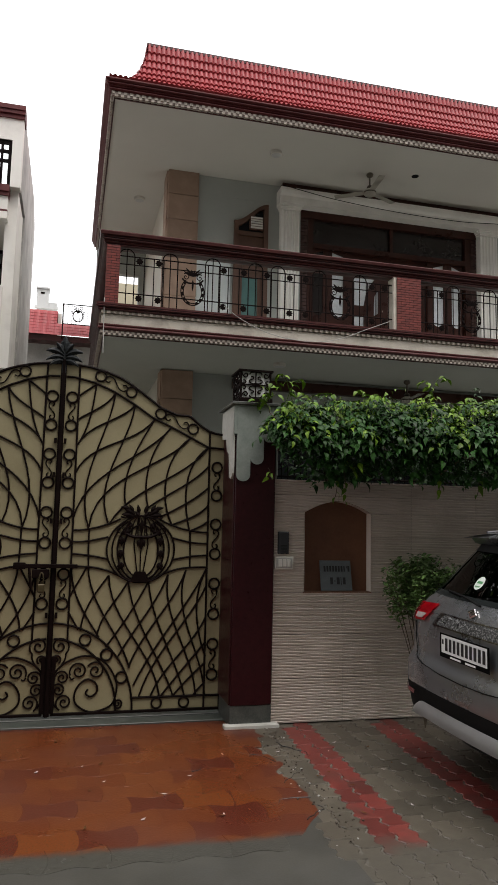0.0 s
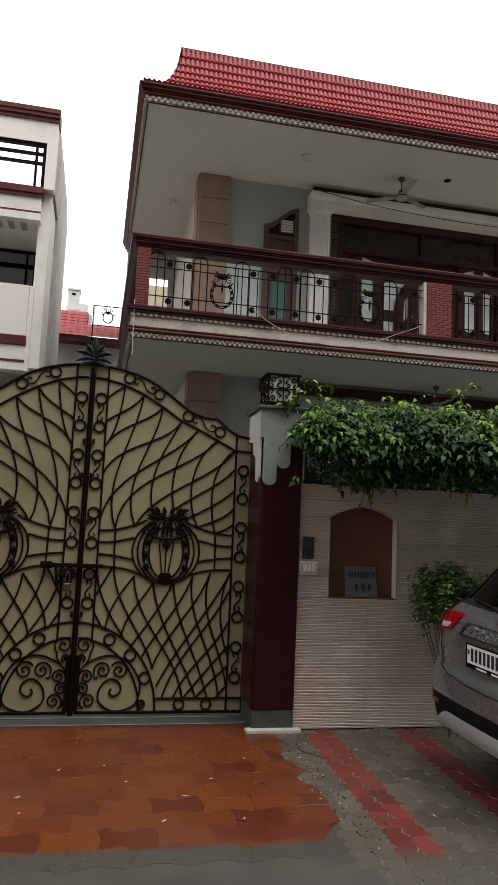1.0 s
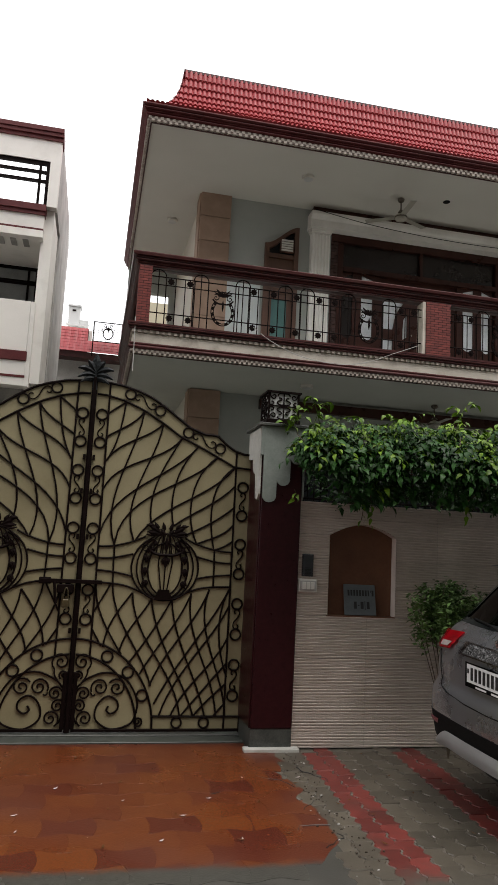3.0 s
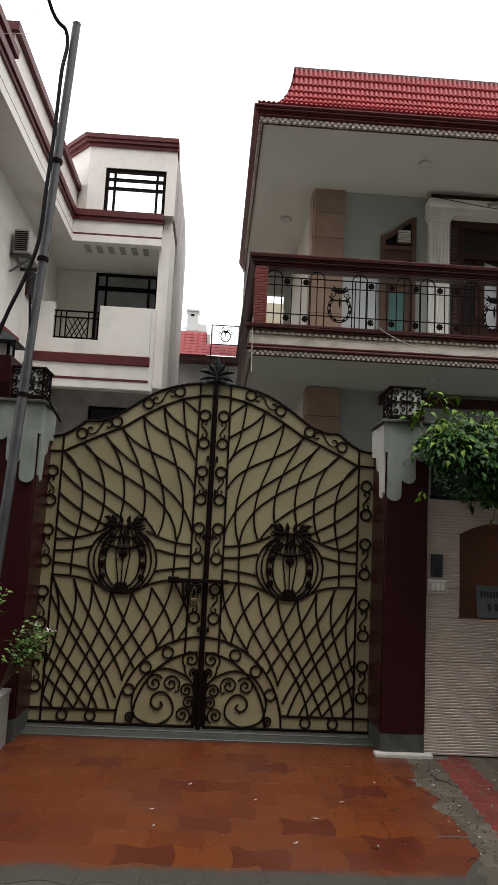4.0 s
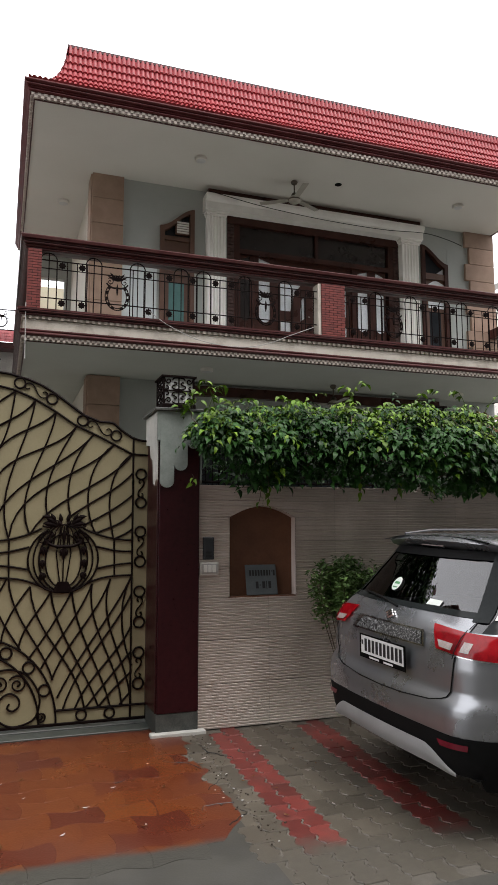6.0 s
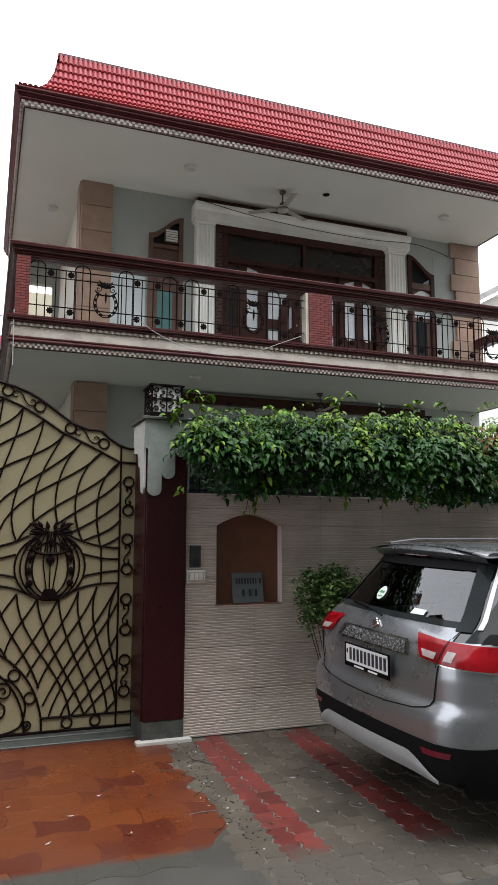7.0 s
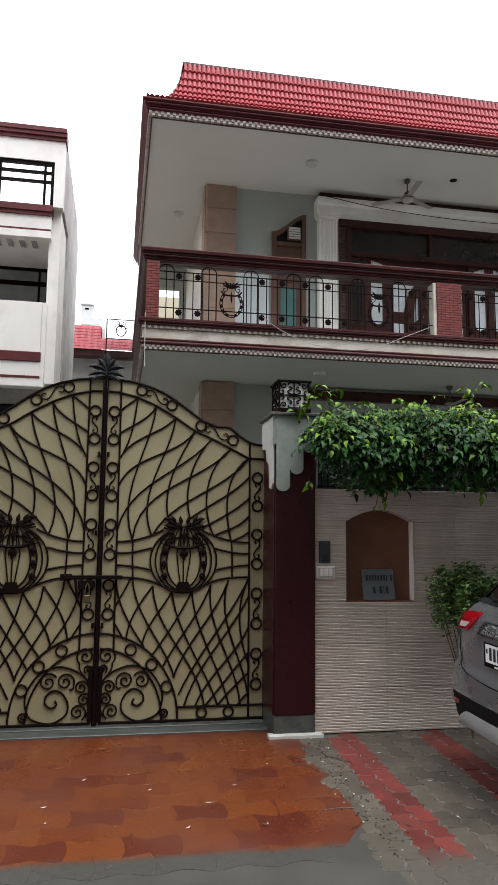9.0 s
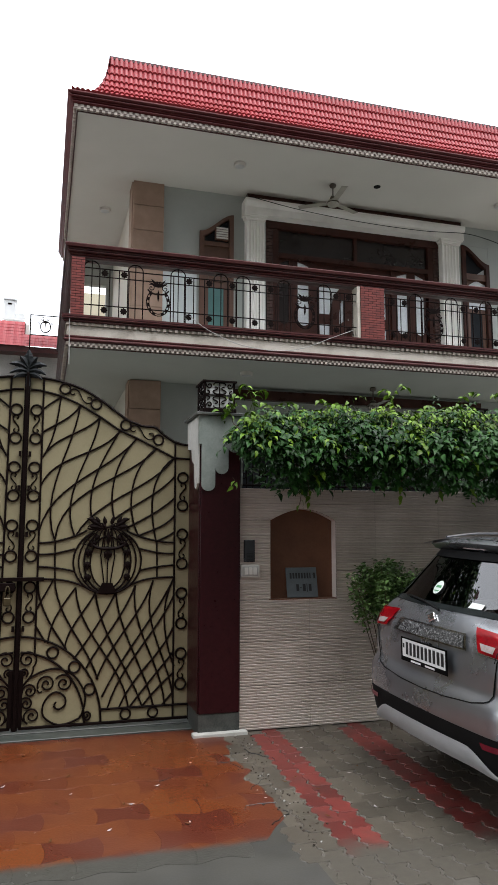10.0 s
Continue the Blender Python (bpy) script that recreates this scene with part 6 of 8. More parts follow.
# no slots are cut: grey strips carry their shadow as colour
for i in range(6):
    x = -2.34 + 0.185 * i
    nb_part("soffit_slot", boxed(x, x + 0.085, NYF + 0.14, NYF + 0.42, 6.128, 6.139), "nb_side", "grey strip painted as a slot's shadow in the soffit")
# corner upstand and set-back parapet above the slab
def ell(xr, y0, y1, w):
    return [(-9.0, y0), (xr, y0), (xr, y1), (xr - w, y1), (xr - w, y0 + w), (-9.0, y0 + w)]


nb_part("corner_upstand", prismed(ell(-2.55, 6.68, 7.32, 0.2), "z", 6.66, 6.74), "nb_white")
nb_part("corner_coping", prismed(ell(-2.45, 6.58, 7.34, 0.32), "z", 6.74, 6.83), "maroon_red", "maroon coping")
nb_part("wing_parapet", prismed(ell(-2.52, 7.34, 12.1, 0.14), "z", 6.655, 7.05), "nb_white")
nb_part("wing_coping", prismed(ell(-2.46, 7.28, 12.1, 0.26), "z", 7.05, 7.15), "maroon_red", "maroon coping")
# walls: wing side, recessed front, right gable
nb_part("wing_wall", boxed(-9.0, -2.98, 7.6, 13.5, 0, 6.16), "nb_white")
nb_part("front_wall", wall_with_holes(bmesh.new(), -3.05, -1.13, 0, 6.14, 12.1, 12.3, [(-2.33, -1.24, 4.4, 6.13)]), "nb_white")
nb_part("gable_wall", prismed([(12.0, 0.0), (14.6, 0.0), (14.6, 7.55), (14.0, 7.90), (11.0, 7.90), (11.0, 6.70), (12.0, 6.70)], "x", NXR - 0.18, NXR), "nb_side", "bare grey cement gable wall")
nb_part("gable_fin", boxed(-1.15, NXR - 0.03, NYF + 0.16, 12.1, 3.9, 6.655), "nb_white")
# upper room with window
up = wall_with_holes(bmesh.new(), -2.33, NXR, 6.66, 7.93, NYF + 0.02, NYF + 0.2, [(-2.06, -1.10, 6.66, 7.40)])
nb_part("upper_wall", up, "nb_white")
bm = bmesh.new()
prism(bm, [(-2.33, NYF + 0.02), (-2.33, NYF + 0.25), (-3.6, 12.5), (-3.75, 12.4)], "z", 6.66, 7.80)
nb_part("upper_side_wall", bm, "nb_white")
cop = bmesh.new()
for d, z0, z1 in ((0.03, 7.74, 7.80), (0.06, 7.80, 7.86), (0.08, 7.86, 7.93)):
    prism(cop, [(NXR + 0.02, NYF - d + 0.02), (-2.33 - d, NYF - d + 0.02), (-3.75 - d, 12.4 - d), (-3.55, 12.62), (-2.2, NYF + 0.3), (NXR + 0.02, NYF + 0.3)], "z", z0, z1)
nb_part("upper_coping", cop, "maroon_red", "stepped maroon coping")


def grid_window(name, x0, x1, z0, z1, y, uprights, rails, glass, label):
    w = nb_part(name, boxed(x0, x1, y - 0.02, y + 0.05, z1 - 0.05, z1), "iron", label)
    part("frame", boxed(x0, x0 + 0.05, y - 0.02, y + 0.05, z0, z1 - 0.05), M["iron"], w)
    part("frame", boxed(x1 - 0.05, x1, y - 0.02, y + 0.05, z0, z1 - 0.05), M["iron"], w)
    for x in uprights:
        part("upright", boxed(x, x + 0.035, y - 0.015, y + 0.04, z0, z1 - 0.05), M["iron"], w)
    for z in rails:
        part("crossbar", boxed(x0 + 0.05, x1 - 0.05, y - 0.018, y + 0.043, z, z + 0.035), M["iron"], w)
    if glass:
        # the pane's pale base colour stands in for the reflected sky
        part("pane", boxed(x0 + 0.05, x1 - 0.05, y + 0.012, y + 0.018, z0, z1 - 0.05), M[glass], w, "pane with the sky's reflection painted in grey")
    return w


grid_window("upper_window", -2.06, -1.10, 6.66, 7.40, NYF + 0.06, (-1.93, -1.26), (7.06, 7.21), None, "dark-framed window with a grid of bars")
grid_window("recess_window", -2.33, -1.24, 4.4, 6.13, 12.14, (-2.16, -1.42), (5.82, 5.86), "sky_grey_glass", "dark-framed recessed balcony window")
# lower balcony: parapet, rail, bands
nb_part("balcony_floor", boxed(-3.05, -1.15, NYF + 0.05, 12.1, 4.0, 4.3), "nb_white")
nb_part("parapet", boxed(-1.985, -1.185, NYF, NYF + 0.12, 4.34, 5.12, bevel=0.005), "nb_white", "white balcony parapet")
nb_part("parapet", boxed(-3.05, -2.68, NYF, NYF + 0.12, 4.34, 5.14, bevel=0.005), "nb_white")
nb_part("parapet_foot", boxed(-2.68, -1.985, NYF, NYF + 0.12, 4.34, 4.57), "nb_white")
nb_part("parapet_return", boxed(-1.18, -1.12, NYF + 0.005, 12.1, 3.82, 5.118), "nb_white")
nb_part("maroon_band", boxed(-3.1, -1.17, NYF - 0.05, NYF + 0.12, 4.19, 4.34, bevel=0.01), "maroon_red", "maroon band")
nb_part("white_band", boxed(-3.1, -1.18, NYF - 0.02, NYF + 0.12, 3.975, 4.19), "nb_white")
nb_part("thin_band", boxed(-3.1, -1.175, NYF - 0.03, NYF + 0.12, 3.94, 3.975), "maroon_red", "maroon band")
nb_part("white_foot", boxed(-3.1, -1.18, NYF - 0.02, NYF + 0.12, 3.82, 3.94), "nb_white")
nb_part("lower_wall", boxed(-3.05, -1.3, 12.0, 12.09, 0, 4.0), "nb_side")
low_win = nb_part("lower_window", boxed(-2.26, -1.62, 11.975, 11.999, 3.15, 3.74), "iron", "dark window under the balcony")
part("pane", boxed(-2.21, -1.67, 11.968, 11.974, 3.20, 3.69), M["window_glass"], low_win)
nbr = thing("neighbour_railing", -2.33, NYF + 0.06, 4.57, "black iron balcony railing with a lattice panel", "railing")
for z in (4.60, 4.92, 5.02):
    part("rail", tubed([(-2.68, NYF + 0.05, z), (-1.985, NYF + 0.05, z)], 0.014, 5), M["iron"], nbr)
for x in (-2.66, -2.58, -2.50, -2.16, -2.08, -2.01):
    part("baluster", tubed([(x, NYF + 0.05, 4.57), (x, NYF + 0.05, 5.02)], 0.012, 5), M["iron"], nbr)
for k in range(4):
    x = -2.48 + 0.075 * k
    part("lattice_bar", tubed([(x, NYF + 0.045, 4.61), (min(x + 0.16, -2.16), NYF + 0.045, 4.61 + 0.3 * (min(x + 0.16, -2.16) - x) / 0.16)], 0.009, 4), M["iron"], nbr)
    part("lattice_bar", tubed([(-2.16 - 0.075 * k, NYF + 0.04, 4.61), (max(-2.32 - 0.075 * k, -2.49), NYF + 0.04, 4.61 + 0.3 * (-2.16 - 0.075 * k - max(-2.32 - 0.075 * k, -2.49)) / 0.16)], 0.009, 4), M["iron"], nbr)
# lower canopy of the wing
for name_, z0, z1, d, mat_, lab in (("canopy_top", 3.55, 3.66, 0.0, "maroon_red", "maroon canopy edge"), ("canopy_lip", 3.50, 3.55, 0.04, "maroon_red", ""), ("canopy_face", 3.36, 3.50, 0.07, "nb_white", ""), ("canopy_line", 3.33, 3.36, 0.05, "maroon_red", ""), ("canopy_foot", 3.12, 3.33, 0.10, "nb_white", "")):
    nb_part(name_, prismed([(-9.0, 6.58 + d), (-2.27 - d, 6.58 + d), (-2.22 - d, 7.5), (-2.9, 7.62), (-9.0, 7.62)], "z", z0, z1), mat_, lab)
# air conditioner on the wing's wall
acx = thing("air_conditioner", -2.8, 9.5, 5.2, "grey-beige outdoor air-conditioner on a wall bracket", "air conditioner")
part("case", boxed(-2.93, -2.71, 9.3, 9.95, 5.31, 5.64, bevel=0.012), M["ac"], acx)
for i in range(10):
    part("louvre", boxed(-2.915, -2.745, 9.286, 9.299, 5.34 + i * 0.028, 5.353 + i * 0.028), M["car_black"], acx)
for y in (9.35, 9.86):
    part("bracket", boxed(-2.978, -2.69, y, y + 0.04, 5.265, 5.308), M["galv"], acx)
    part("brace", tubed([(-2.70, y + 0.02, 5.27), (-2.97, y + 0.02, 5.06)], 0.014, 5), M["galv"], acx)
wing_win = nb_part("wing_window", boxed(-2.985, -2.95, 10.20, 10.68, 5.02, 5.48), "wood", "small dark window")
part("pane", boxed(-2.949, -2.942, 10.25, 10.63, 5.07, 5.43), M["window_glass"], wing_win)

# ---------------------------------------------------------------- neighbour's black marble gate wall
mw = thing("marble_wall", -3.2, 6.1, 0, "black marble boundary wall with white veins and maroon coping", "wall")
part("body", boxed(-5.0, -1.910, 5.962, 6.30, 0, 2.70), M["marble_black"], mw)
part("coping", prismed([(5.93, 2.88), (5.96, 2.80), (6.0, 2.70), (6.32, 2.70), (6.38, 2.88), (6.38, 3.10), (5.93, 3.10)], "x", -5.0, -1.815), M["granite"], mw, "maroon moulded coping")
random.seed(5)
for i in range(150):
    x, z = random.uniform(-2.40, -1.94), random.uniform(0.6, 2.6)
    a = random.uniform(0, math.tau)
    pts = []
    for k in range(4):
        pts.append((x, 5.9605, z))
        a += random.uniform(-0.8, 0.8)
        x, z = min(x + 0.035 * math.cos(a), -1.918), z + 0.035 * math.sin(a)
    part("vein", tubed(pts, random.uniform(0.0015, 0.004), 4), M["vein"], mw)
sg = thing("canopy_lamp", -2.04, 6.40, 3.10, "dark wall lamp with a small pitched roof on the marble wall", "lamp")
hip = bmesh.new()
ring = [[hip.verts.new((-2.04 + sx * w, 6.40 + sy * w, z)) for sx, sy in ((-1, -1), (1, -1), (1, 1), (-1, 1))] for w, z in ((0.16, 3.30), (0.165, 3.315), (0.05, 3.42))]
for a, b in zip(ring, ring[1:]):
    for k in range(4):
        hip.faces.new((a[k], a[(k + 1) % 4], b[(k + 1) % 4], b[k]))
hip.faces.new(ring[0][::-1])
hip.faces.new(ring[-1])
part("lamp_roof", hip, M["iron_worn"], sg)
part("lamp_body", boxed(-2.11, -1.97, 6.33, 6.47, 3.13, 3.299), M["lamp_panel"], sg, "frosted panels")
for sx in (-0.075, 0.075):
    for sy in (-0.075, 0.075):
        part("lamp_post", boxed(-2.04 + sx - 0.012, -2.04 + sx + 0.012, 6.40 + sy - 0.012, 6.40 + sy + 0.012, 3.10, 3.30), M["iron"], sg)
part("lamp_base", boxed(-2.13, -1.95, 6.31, 6.49, 3.10, 3.128), M["iron"], sg)
part("lamp_stem", boxed(-2.07, -2.01, 6.30, 6.40, 2.95, 3.10), M["iron"], sg)

# ---------------------------------------------------------------- house behind, at the lane's end
far = thing("rear_house", -0.2, 15.5, 0, "rear house with red tiled roof edge and roof terrace", "house")
part("wall", boxed(-2.2, 1.2, 15.3, 16.5, 0, 5.49), M["nb_side"], far)
part("dark_band", boxed(-2.2, 1.2, 14.95, 15.3, 5.36, 5.48), M["maroon"], far)
bm = bmesh.new()
for c in range(4):
    z0, z1 = 5.48 + c * 0.075, 5.48 + (c + 1) * 0.075
    y0, y1 = 14.93 + c * 0.06, 14.93 + (c + 1) * 0.06
    rows_ = []
    for zz, yy, k in ((z0, y0 - 0.02, 1), (z1 + 0.01, y1 - 0.002, 1)):
        rows_.append([(-1.9 + i * 0.03, yy - 0.018 * abs(math.sin(math.pi * i * 0.03 / 0.14)), zz) for i in range(78)])
    sheet(bm, rows_)
part("roof_tiles", bm, M["roof_tile"], far, "red roof tiles")
part("terrace_wall", boxed(-2.0, -0.42, 15.40, 15.52, 5.5, 6.11), M["maroon_red"], far)
bm = bmesh.new()
for c in range(4):
    z0, z1 = 5.78 + c * 0.08, 5.78 + (c + 1) * 0.08
    y0, y1 = 15.17 + c * 0.05, 15.17 + (c + 1) * 0.05
    sheet(bm, [[(-1.9 + i * 0.03, y0 - 0.02 - 0.018 * abs(math.sin(math.pi * i * 0.03 / 0.14)), z0) for i in range(50)], [(-1.9 + i * 0.03, y1 - 0.002 - 0.018 * abs(math.sin(math.pi * i * 0.03 / 0.14)), z1 + 0.01) for i in range(50)]])
part("roof_tiles", bm, M["roof_tile"], far, "red roof tiles")
fr = thing("terrace_railing", 0.0, 14.9, 5.6, "black bar railing with a fruit medallion against the sky", "railing")
part("bottom_bar", tubed([(-0.30, 14.88, 5.72), (0.27, 14.88, 5.72)], 0.012, 4), M["iron"], fr)
for i in range(8):
    part("bar", tubed([(-0.29 + 0.079 * i, 14.88, 5.72), (-0.29 + 0.079 * i, 14.88, 6.14)], 0.005, 4), M["iron"], fr)
part("top_bar", tubed([(-0.30, 14.88, 6.14), (0.27, 14.88, 6.14)], 0.012, 4), M["iron"], fr)
part("medallion", tubed([(-0.01 + 0.10 * math.cos(t), 14.87, 5.90 + 0.12 * math.sin(t)) for t in [math.tau * k / 16 for k in range(16)]], 0.012, 5, True), M["iron"], fr)
for ang in (20, 55, 90, 125, 160, 270):
    a_ = math.radians(ang)
    part("iron_leaf", tubed([(-0.01, 14.87, 5.98), (-0.01 + 0.10 * math.cos(a_), 14.865, 5.98 + 0.10 * math.sin(a_))], 0.014, 5, taper=0.3), M["iron"], fr)
for x in (-0.31, 0.28):
    part("post", boxed(x - 0.012, x + 0.012, 14.87, 14.89, 5.40, 6.15), M["iron"], fr)
    part("bracket", boxed(x - 0.012, x + 0.012, 14.891, 14.97, 5.41, 5.44), M["iron"], fr)
for sgn in (-1, 1):
    part("curl", tubed([(-0.01 + sgn * u, 14.87, z) for u, z in spiral(0.07, 6.06, 0.045, 1.3, 1.0, 14)], 0.008, 4), M["iron"], fr)
    part("curl", tubed([(-0.01 + sgn * u, 14.87, z) for u, z in spiral(0.12, 5.98, 0.035, 1.3, 3.0, 14)], 0.007, 4), M["iron"], fr)
tk = thing("rooftop_cabin", -0.78, 15.9, 5.9, "white boxy rooftop cabin with a small vent", "roof cabin")
part("cabin", boxed(-0.90, -0.65, 15.8, 16.1, 5.9, 6.71, bevel=0.01), M["tank"], tk)
part("cabin_roof", boxed(-0.92, -0.63, 15.77, 16.13, 6.712, 6.745), M["tank"], tk)
part("vent", boxed(-0.82, -0.74, 15.79, 15.798, 6.60, 6.64), M["iron"], tk, "dark vent")
part("parapet", boxed(-0.648, -0.46, 15.82, 16.1, 5.9, 6.42), M["tank"], tk)
part("ledge", boxed(-0.94, -0.44, 15.74, 15.79, 6.26, 6.31), M["tank"], tk)
part("plinth", boxed(-1.1, -0.35, 15.55, 16.3, 5.5, 6.12), M["nb_white"], tk)
lane = solid("wall_lane", boxed(-0.94, -0.90, 6.5, 10.8, 0, 1.8), M["nb_side"], "grey lane wall between the houses", kind="structure")

# ---------------------------------------------------------------- white building behind the right end
rb_ = thing("distant_house", 13.5, 15, 0, "white house with sloping roof beyond the balcony's end", "house")
part("wall", boxed(11.0, 20.0, 14.2, 14.5, 0, 7.2), M["nb_white"], rb_)
part("roof_edge", prismed([(10.6, 7.1), (14.0, 8.9), (20.0, 8.9), (20.0, 9.05), (13.95, 9.05), (10.55, 7.22)], "y", 13.8, 14.6), M["nb_side"], rb_)
part("gable", prismed([(11.0, 7.2), (14.0, 8.85), (20.0, 8.85), (20.0, 7.2)], "y", 14.2, 14.5), M["nb_white"], rb_)

# ---------------------------------------------------------------- parked grey car
car = thing("car", 4.45, 4.17, 0, "grey compact crossover car parked beside the wall, seen from behind", "car")
CARW = Matrix.Translation((2.435, 4.17, 0)) @ Matrix.Rotation(radians(-87.5), 4, "Z")
CAR = CARW @ Matrix.Rotation(radians(1.6), 4, "Y")
ZS = [0.20, 0.30, 0.42, 0.52, 0.60, 0.68, 0.73, 0.765, 0.79, 0.92, 1.00, 1.04, 1.11, 1.16, 1.25, 1.36, 1.47, 1.56]
HW = [0.78, 0.83, 0.865, 0.88, 0.888, 0.892, 0.893, 0.893, 0.893, 0.890, 0.884, 0.880, 0.862, 0.842, 0.800, 0.750, 0.700, 0.660]
RY = [0.13, 0.07, 0.025, 0.008, 0.0, 0.002, 0.010, 0.032, 0.052, 0.050, 0.058, 0.068, 0.105, 0.135, 0.215, 0.30, 0.385, 0.455]
FY = [3.75, 3.88, 3.95, 3.97, 3.98, 3.97, 3.96, 3.95, 3.95, 3.92, 3.80, 3.72, 3.40, 3.05, 2.86, 2.66, 2.45, 2.26]


def car_sec(z):
    return interp(z, ZS, HW), interp(z, ZS, RY), interp(z, ZS, FY)


def car_at(s, z, off=0.0):
    """A place on the car's skin: s metres along its rear from the middle, round the corner and up the side."""
    w, yr, yf = car_sec(z)
    sg = 1 if s >= 0 else -1
    s = abs(s)
    r = 0.26
    flat = w - r
    bow = 0.05 + 0.08 * min(1, max(0, (z - 1.12) / 0.12))
    if s <= flat:
        x, y = s, yr + bow * (s / w) ** 2
        nx, ny = 0.12 * s / w, -1.0
    else:
        yb = yr + bow * (flat / w) ** 2
        a = (s - flat) / r
        if a < math.pi / 2:
            x, y = flat + r * math.sin(a), yb + r * (1 - math.cos(a))
            nx, ny = math.sin(a), -math.cos(a)
        else:
            x, y = w, min(yb + r + (s - flat - r * math.pi / 2), yf - 0.2)
            nx, ny = 1.0, 0.0
    ln = math.hypot(nx, ny)
    return CAR @ Vector((sg * (x + off * nx / ln), y + off * ny / ln, z))


def cpart(name, bm, material, label="", parent=None, smooth=True):
    return part(name, bm, M[material], parent or car, label, smooth)


def skin(z0, z1, nz, off=0.0, s_list=None):
    zs = [z0 + (z1 - z0) * i / nz for i in range(nz + 1)]
    ss = s_list or ([-3.6 + 0.25 * k for k in range(10)] + [-1.05 + 0.07 * k for k in range(31)] + [1.35 + 0.25 * k for k in range(10)])
    return [[car_at(s, z, off) for s in ss] for z in zs]


def patch(name, corners, material, off, nz=6, ns=10, label="", parent=None, thick=0.0):
    """A piece lying on the skin. corners: (s, z) of low left, low right, high right, high left."""
    (a, b), (c, d), (e_, f), (g, h) = corners
    rows = []
    for i in range(nz + 1):
        t = i / nz
        row = []
        for j in range(ns + 1):
            u = j / ns
            s = (a * (1 - u) + c * u) * (1 - t) + (g * (1 - u) + e_ * u) * t
            z = (b * (1 - u) + d * u) * (1 - t) + (h * (1 - u) + f * u) * t
            row.append(car_at(s, z, off))
        rows.append(row)
    bm = sheet(bmesh.new(), rows)
    if thick:
        bmesh.ops.solidify(bm, geom=bm.faces[:], thickness=thick)
    return cpart(name, bm, material, label, parent)


body = cpart("body", sheet(bmesh.new(), skin(0.572, 1.13, 32)), "car_paint", "grey metallic body")
cpart("lower_cladding", sheet(bmesh.new(), skin(0.36, 0.578, 10, 0.003)), "car_black", "black plastic cladding")
for sg in (-1, 1):
    cpart("side_skirt", sheet(bmesh.new(), skin(0.285, 0.386, 4, 0.004, [sg * (0.80 + 0.1 * k) for k in range(28)])), "car_black")
    cpart("side_window", sheet(bmesh.new(), skin(1.13, 1.56, 8, 0.0, [sg * (0.77 + 0.06 * k) for k in range(8)] + [sg * (1.25 + 0.25 * k) for k in range(10)])), "car_glass", "tinted side window")
cpart("rear_window", sheet(bmesh.new(), skin(1.13, 1.56, 8, 0.0, [-0.77 + 0.07 * k for k in range(23)])), "tint", "tinted rear window")
# roof, front end and floor as closed skins
roof_rows = []
for i in range(9):
    t = i / 8
    y = 0.46 + 1.90 * t
    row = []
    for j in range(9):
        u = -1 + 2 * j / 8
        x = u * 0.665
        z = 1.60 + 0.065 * (1 - abs(u) ** 2.6) * (0.55 + 0.45 * math.sin(math.pi * min(1, t * 1.2 + 0.18))) - 0.05 * max(0, t - 0.75) / 0.25
        row.append(CAR @ Vector((x, y, z)))
    roof_rows.append(row)
cpart("roof", sheet(bmesh.new(), roof_rows), "car_paint", "grey metallic roof")
front = bmesh.new()
fr_rows = []
for z in ZS[:15]:
    w, yr, yf = car_sec(z)
    fr_rows.append([CAR @ Vector((w * math.sin(t), yf - 0.2 + 0.2 * math.cos(t) ** 0.5 if math.cos(t) > 0 else yf - 0.2, z)) for t in [-math.pi / 2 + math.pi * k / 14 for k in range(15)]])
sheet(front, fr_rows)
cpart("front_end", front, "car_paint")
cpart("floor_pan", sheet(bmesh.new(), [[CAR @ Vector((x, y, 0.36)) for x in (-0.8, 0.8)] for y in (0.12, 3.7)]), "car_black")
hood = [[CAR @ Vector((x, y, 1.06 - 0.05 * (y - 2.9) - 0.03 * x * x)) for x in (-0.8, -0.4, 0, 0.4, 0.8)] for y in (2.9, 3.3, 3.75)]
cpart("bonnet", sheet(bmesh.new(), hood), "car_paint")
# windscreen pillars painted, rear glass
for sg in (-1, 1):
    patch("rear_pillar", [(sg * 0.775, 1.20), (sg * 0.805, 1.20), (sg * 0.65, 1.57), (sg * 0.63, 1.57)], "car_silver", 0.010, 8, 3, "pale painted rear pillar")
    patch("quarter_trim", [(sg * 0.86, 1.13), (sg * 3.1, 1.115), (sg * 3.1, 1.165), (sg * 0.86, 1.18)], "car_black", 0.006, 2, 24)
def frame_patch(s_in, s_out, z0, z1):
    for sg in (-1, 1):
        patch("window_border", [(sg * s_in[0], z0), (sg * s_out[0], z0), (sg * s_out[1], z1), (sg * s_in[1], z1)], "car_glass", 0.010, 8, 3)


frame_patch((0.665, 0.52), (0.76, 0.62), 1.185, 1.56)
patch("window_border", [(-0.70, 1.200), (0.70, 1.200), (0.68, 1.230), (-0.68, 1.230)], "car_glass", 0.011, 3, 14)
patch("window_border", [(-0.60, 1.515), (0.60, 1.515), (0.57, 1.565), (-0.57, 1.565)], "car_black", 0.011, 3, 14)
cabin = cpart("cabin_floor", sheet(bmesh.new(), [[CAR @ Vector((x, y, 1.02)) for x in (-0.82, 0.82)] for y in (0.2, 1.0)]), "seat")
cpart("cabin_floor", sheet(bmesh.new(), [[CAR @ Vector((x, y, 0.62)) for x in (-0.84, 0.84)] for y in (1.0, 3.0)]), "seat")
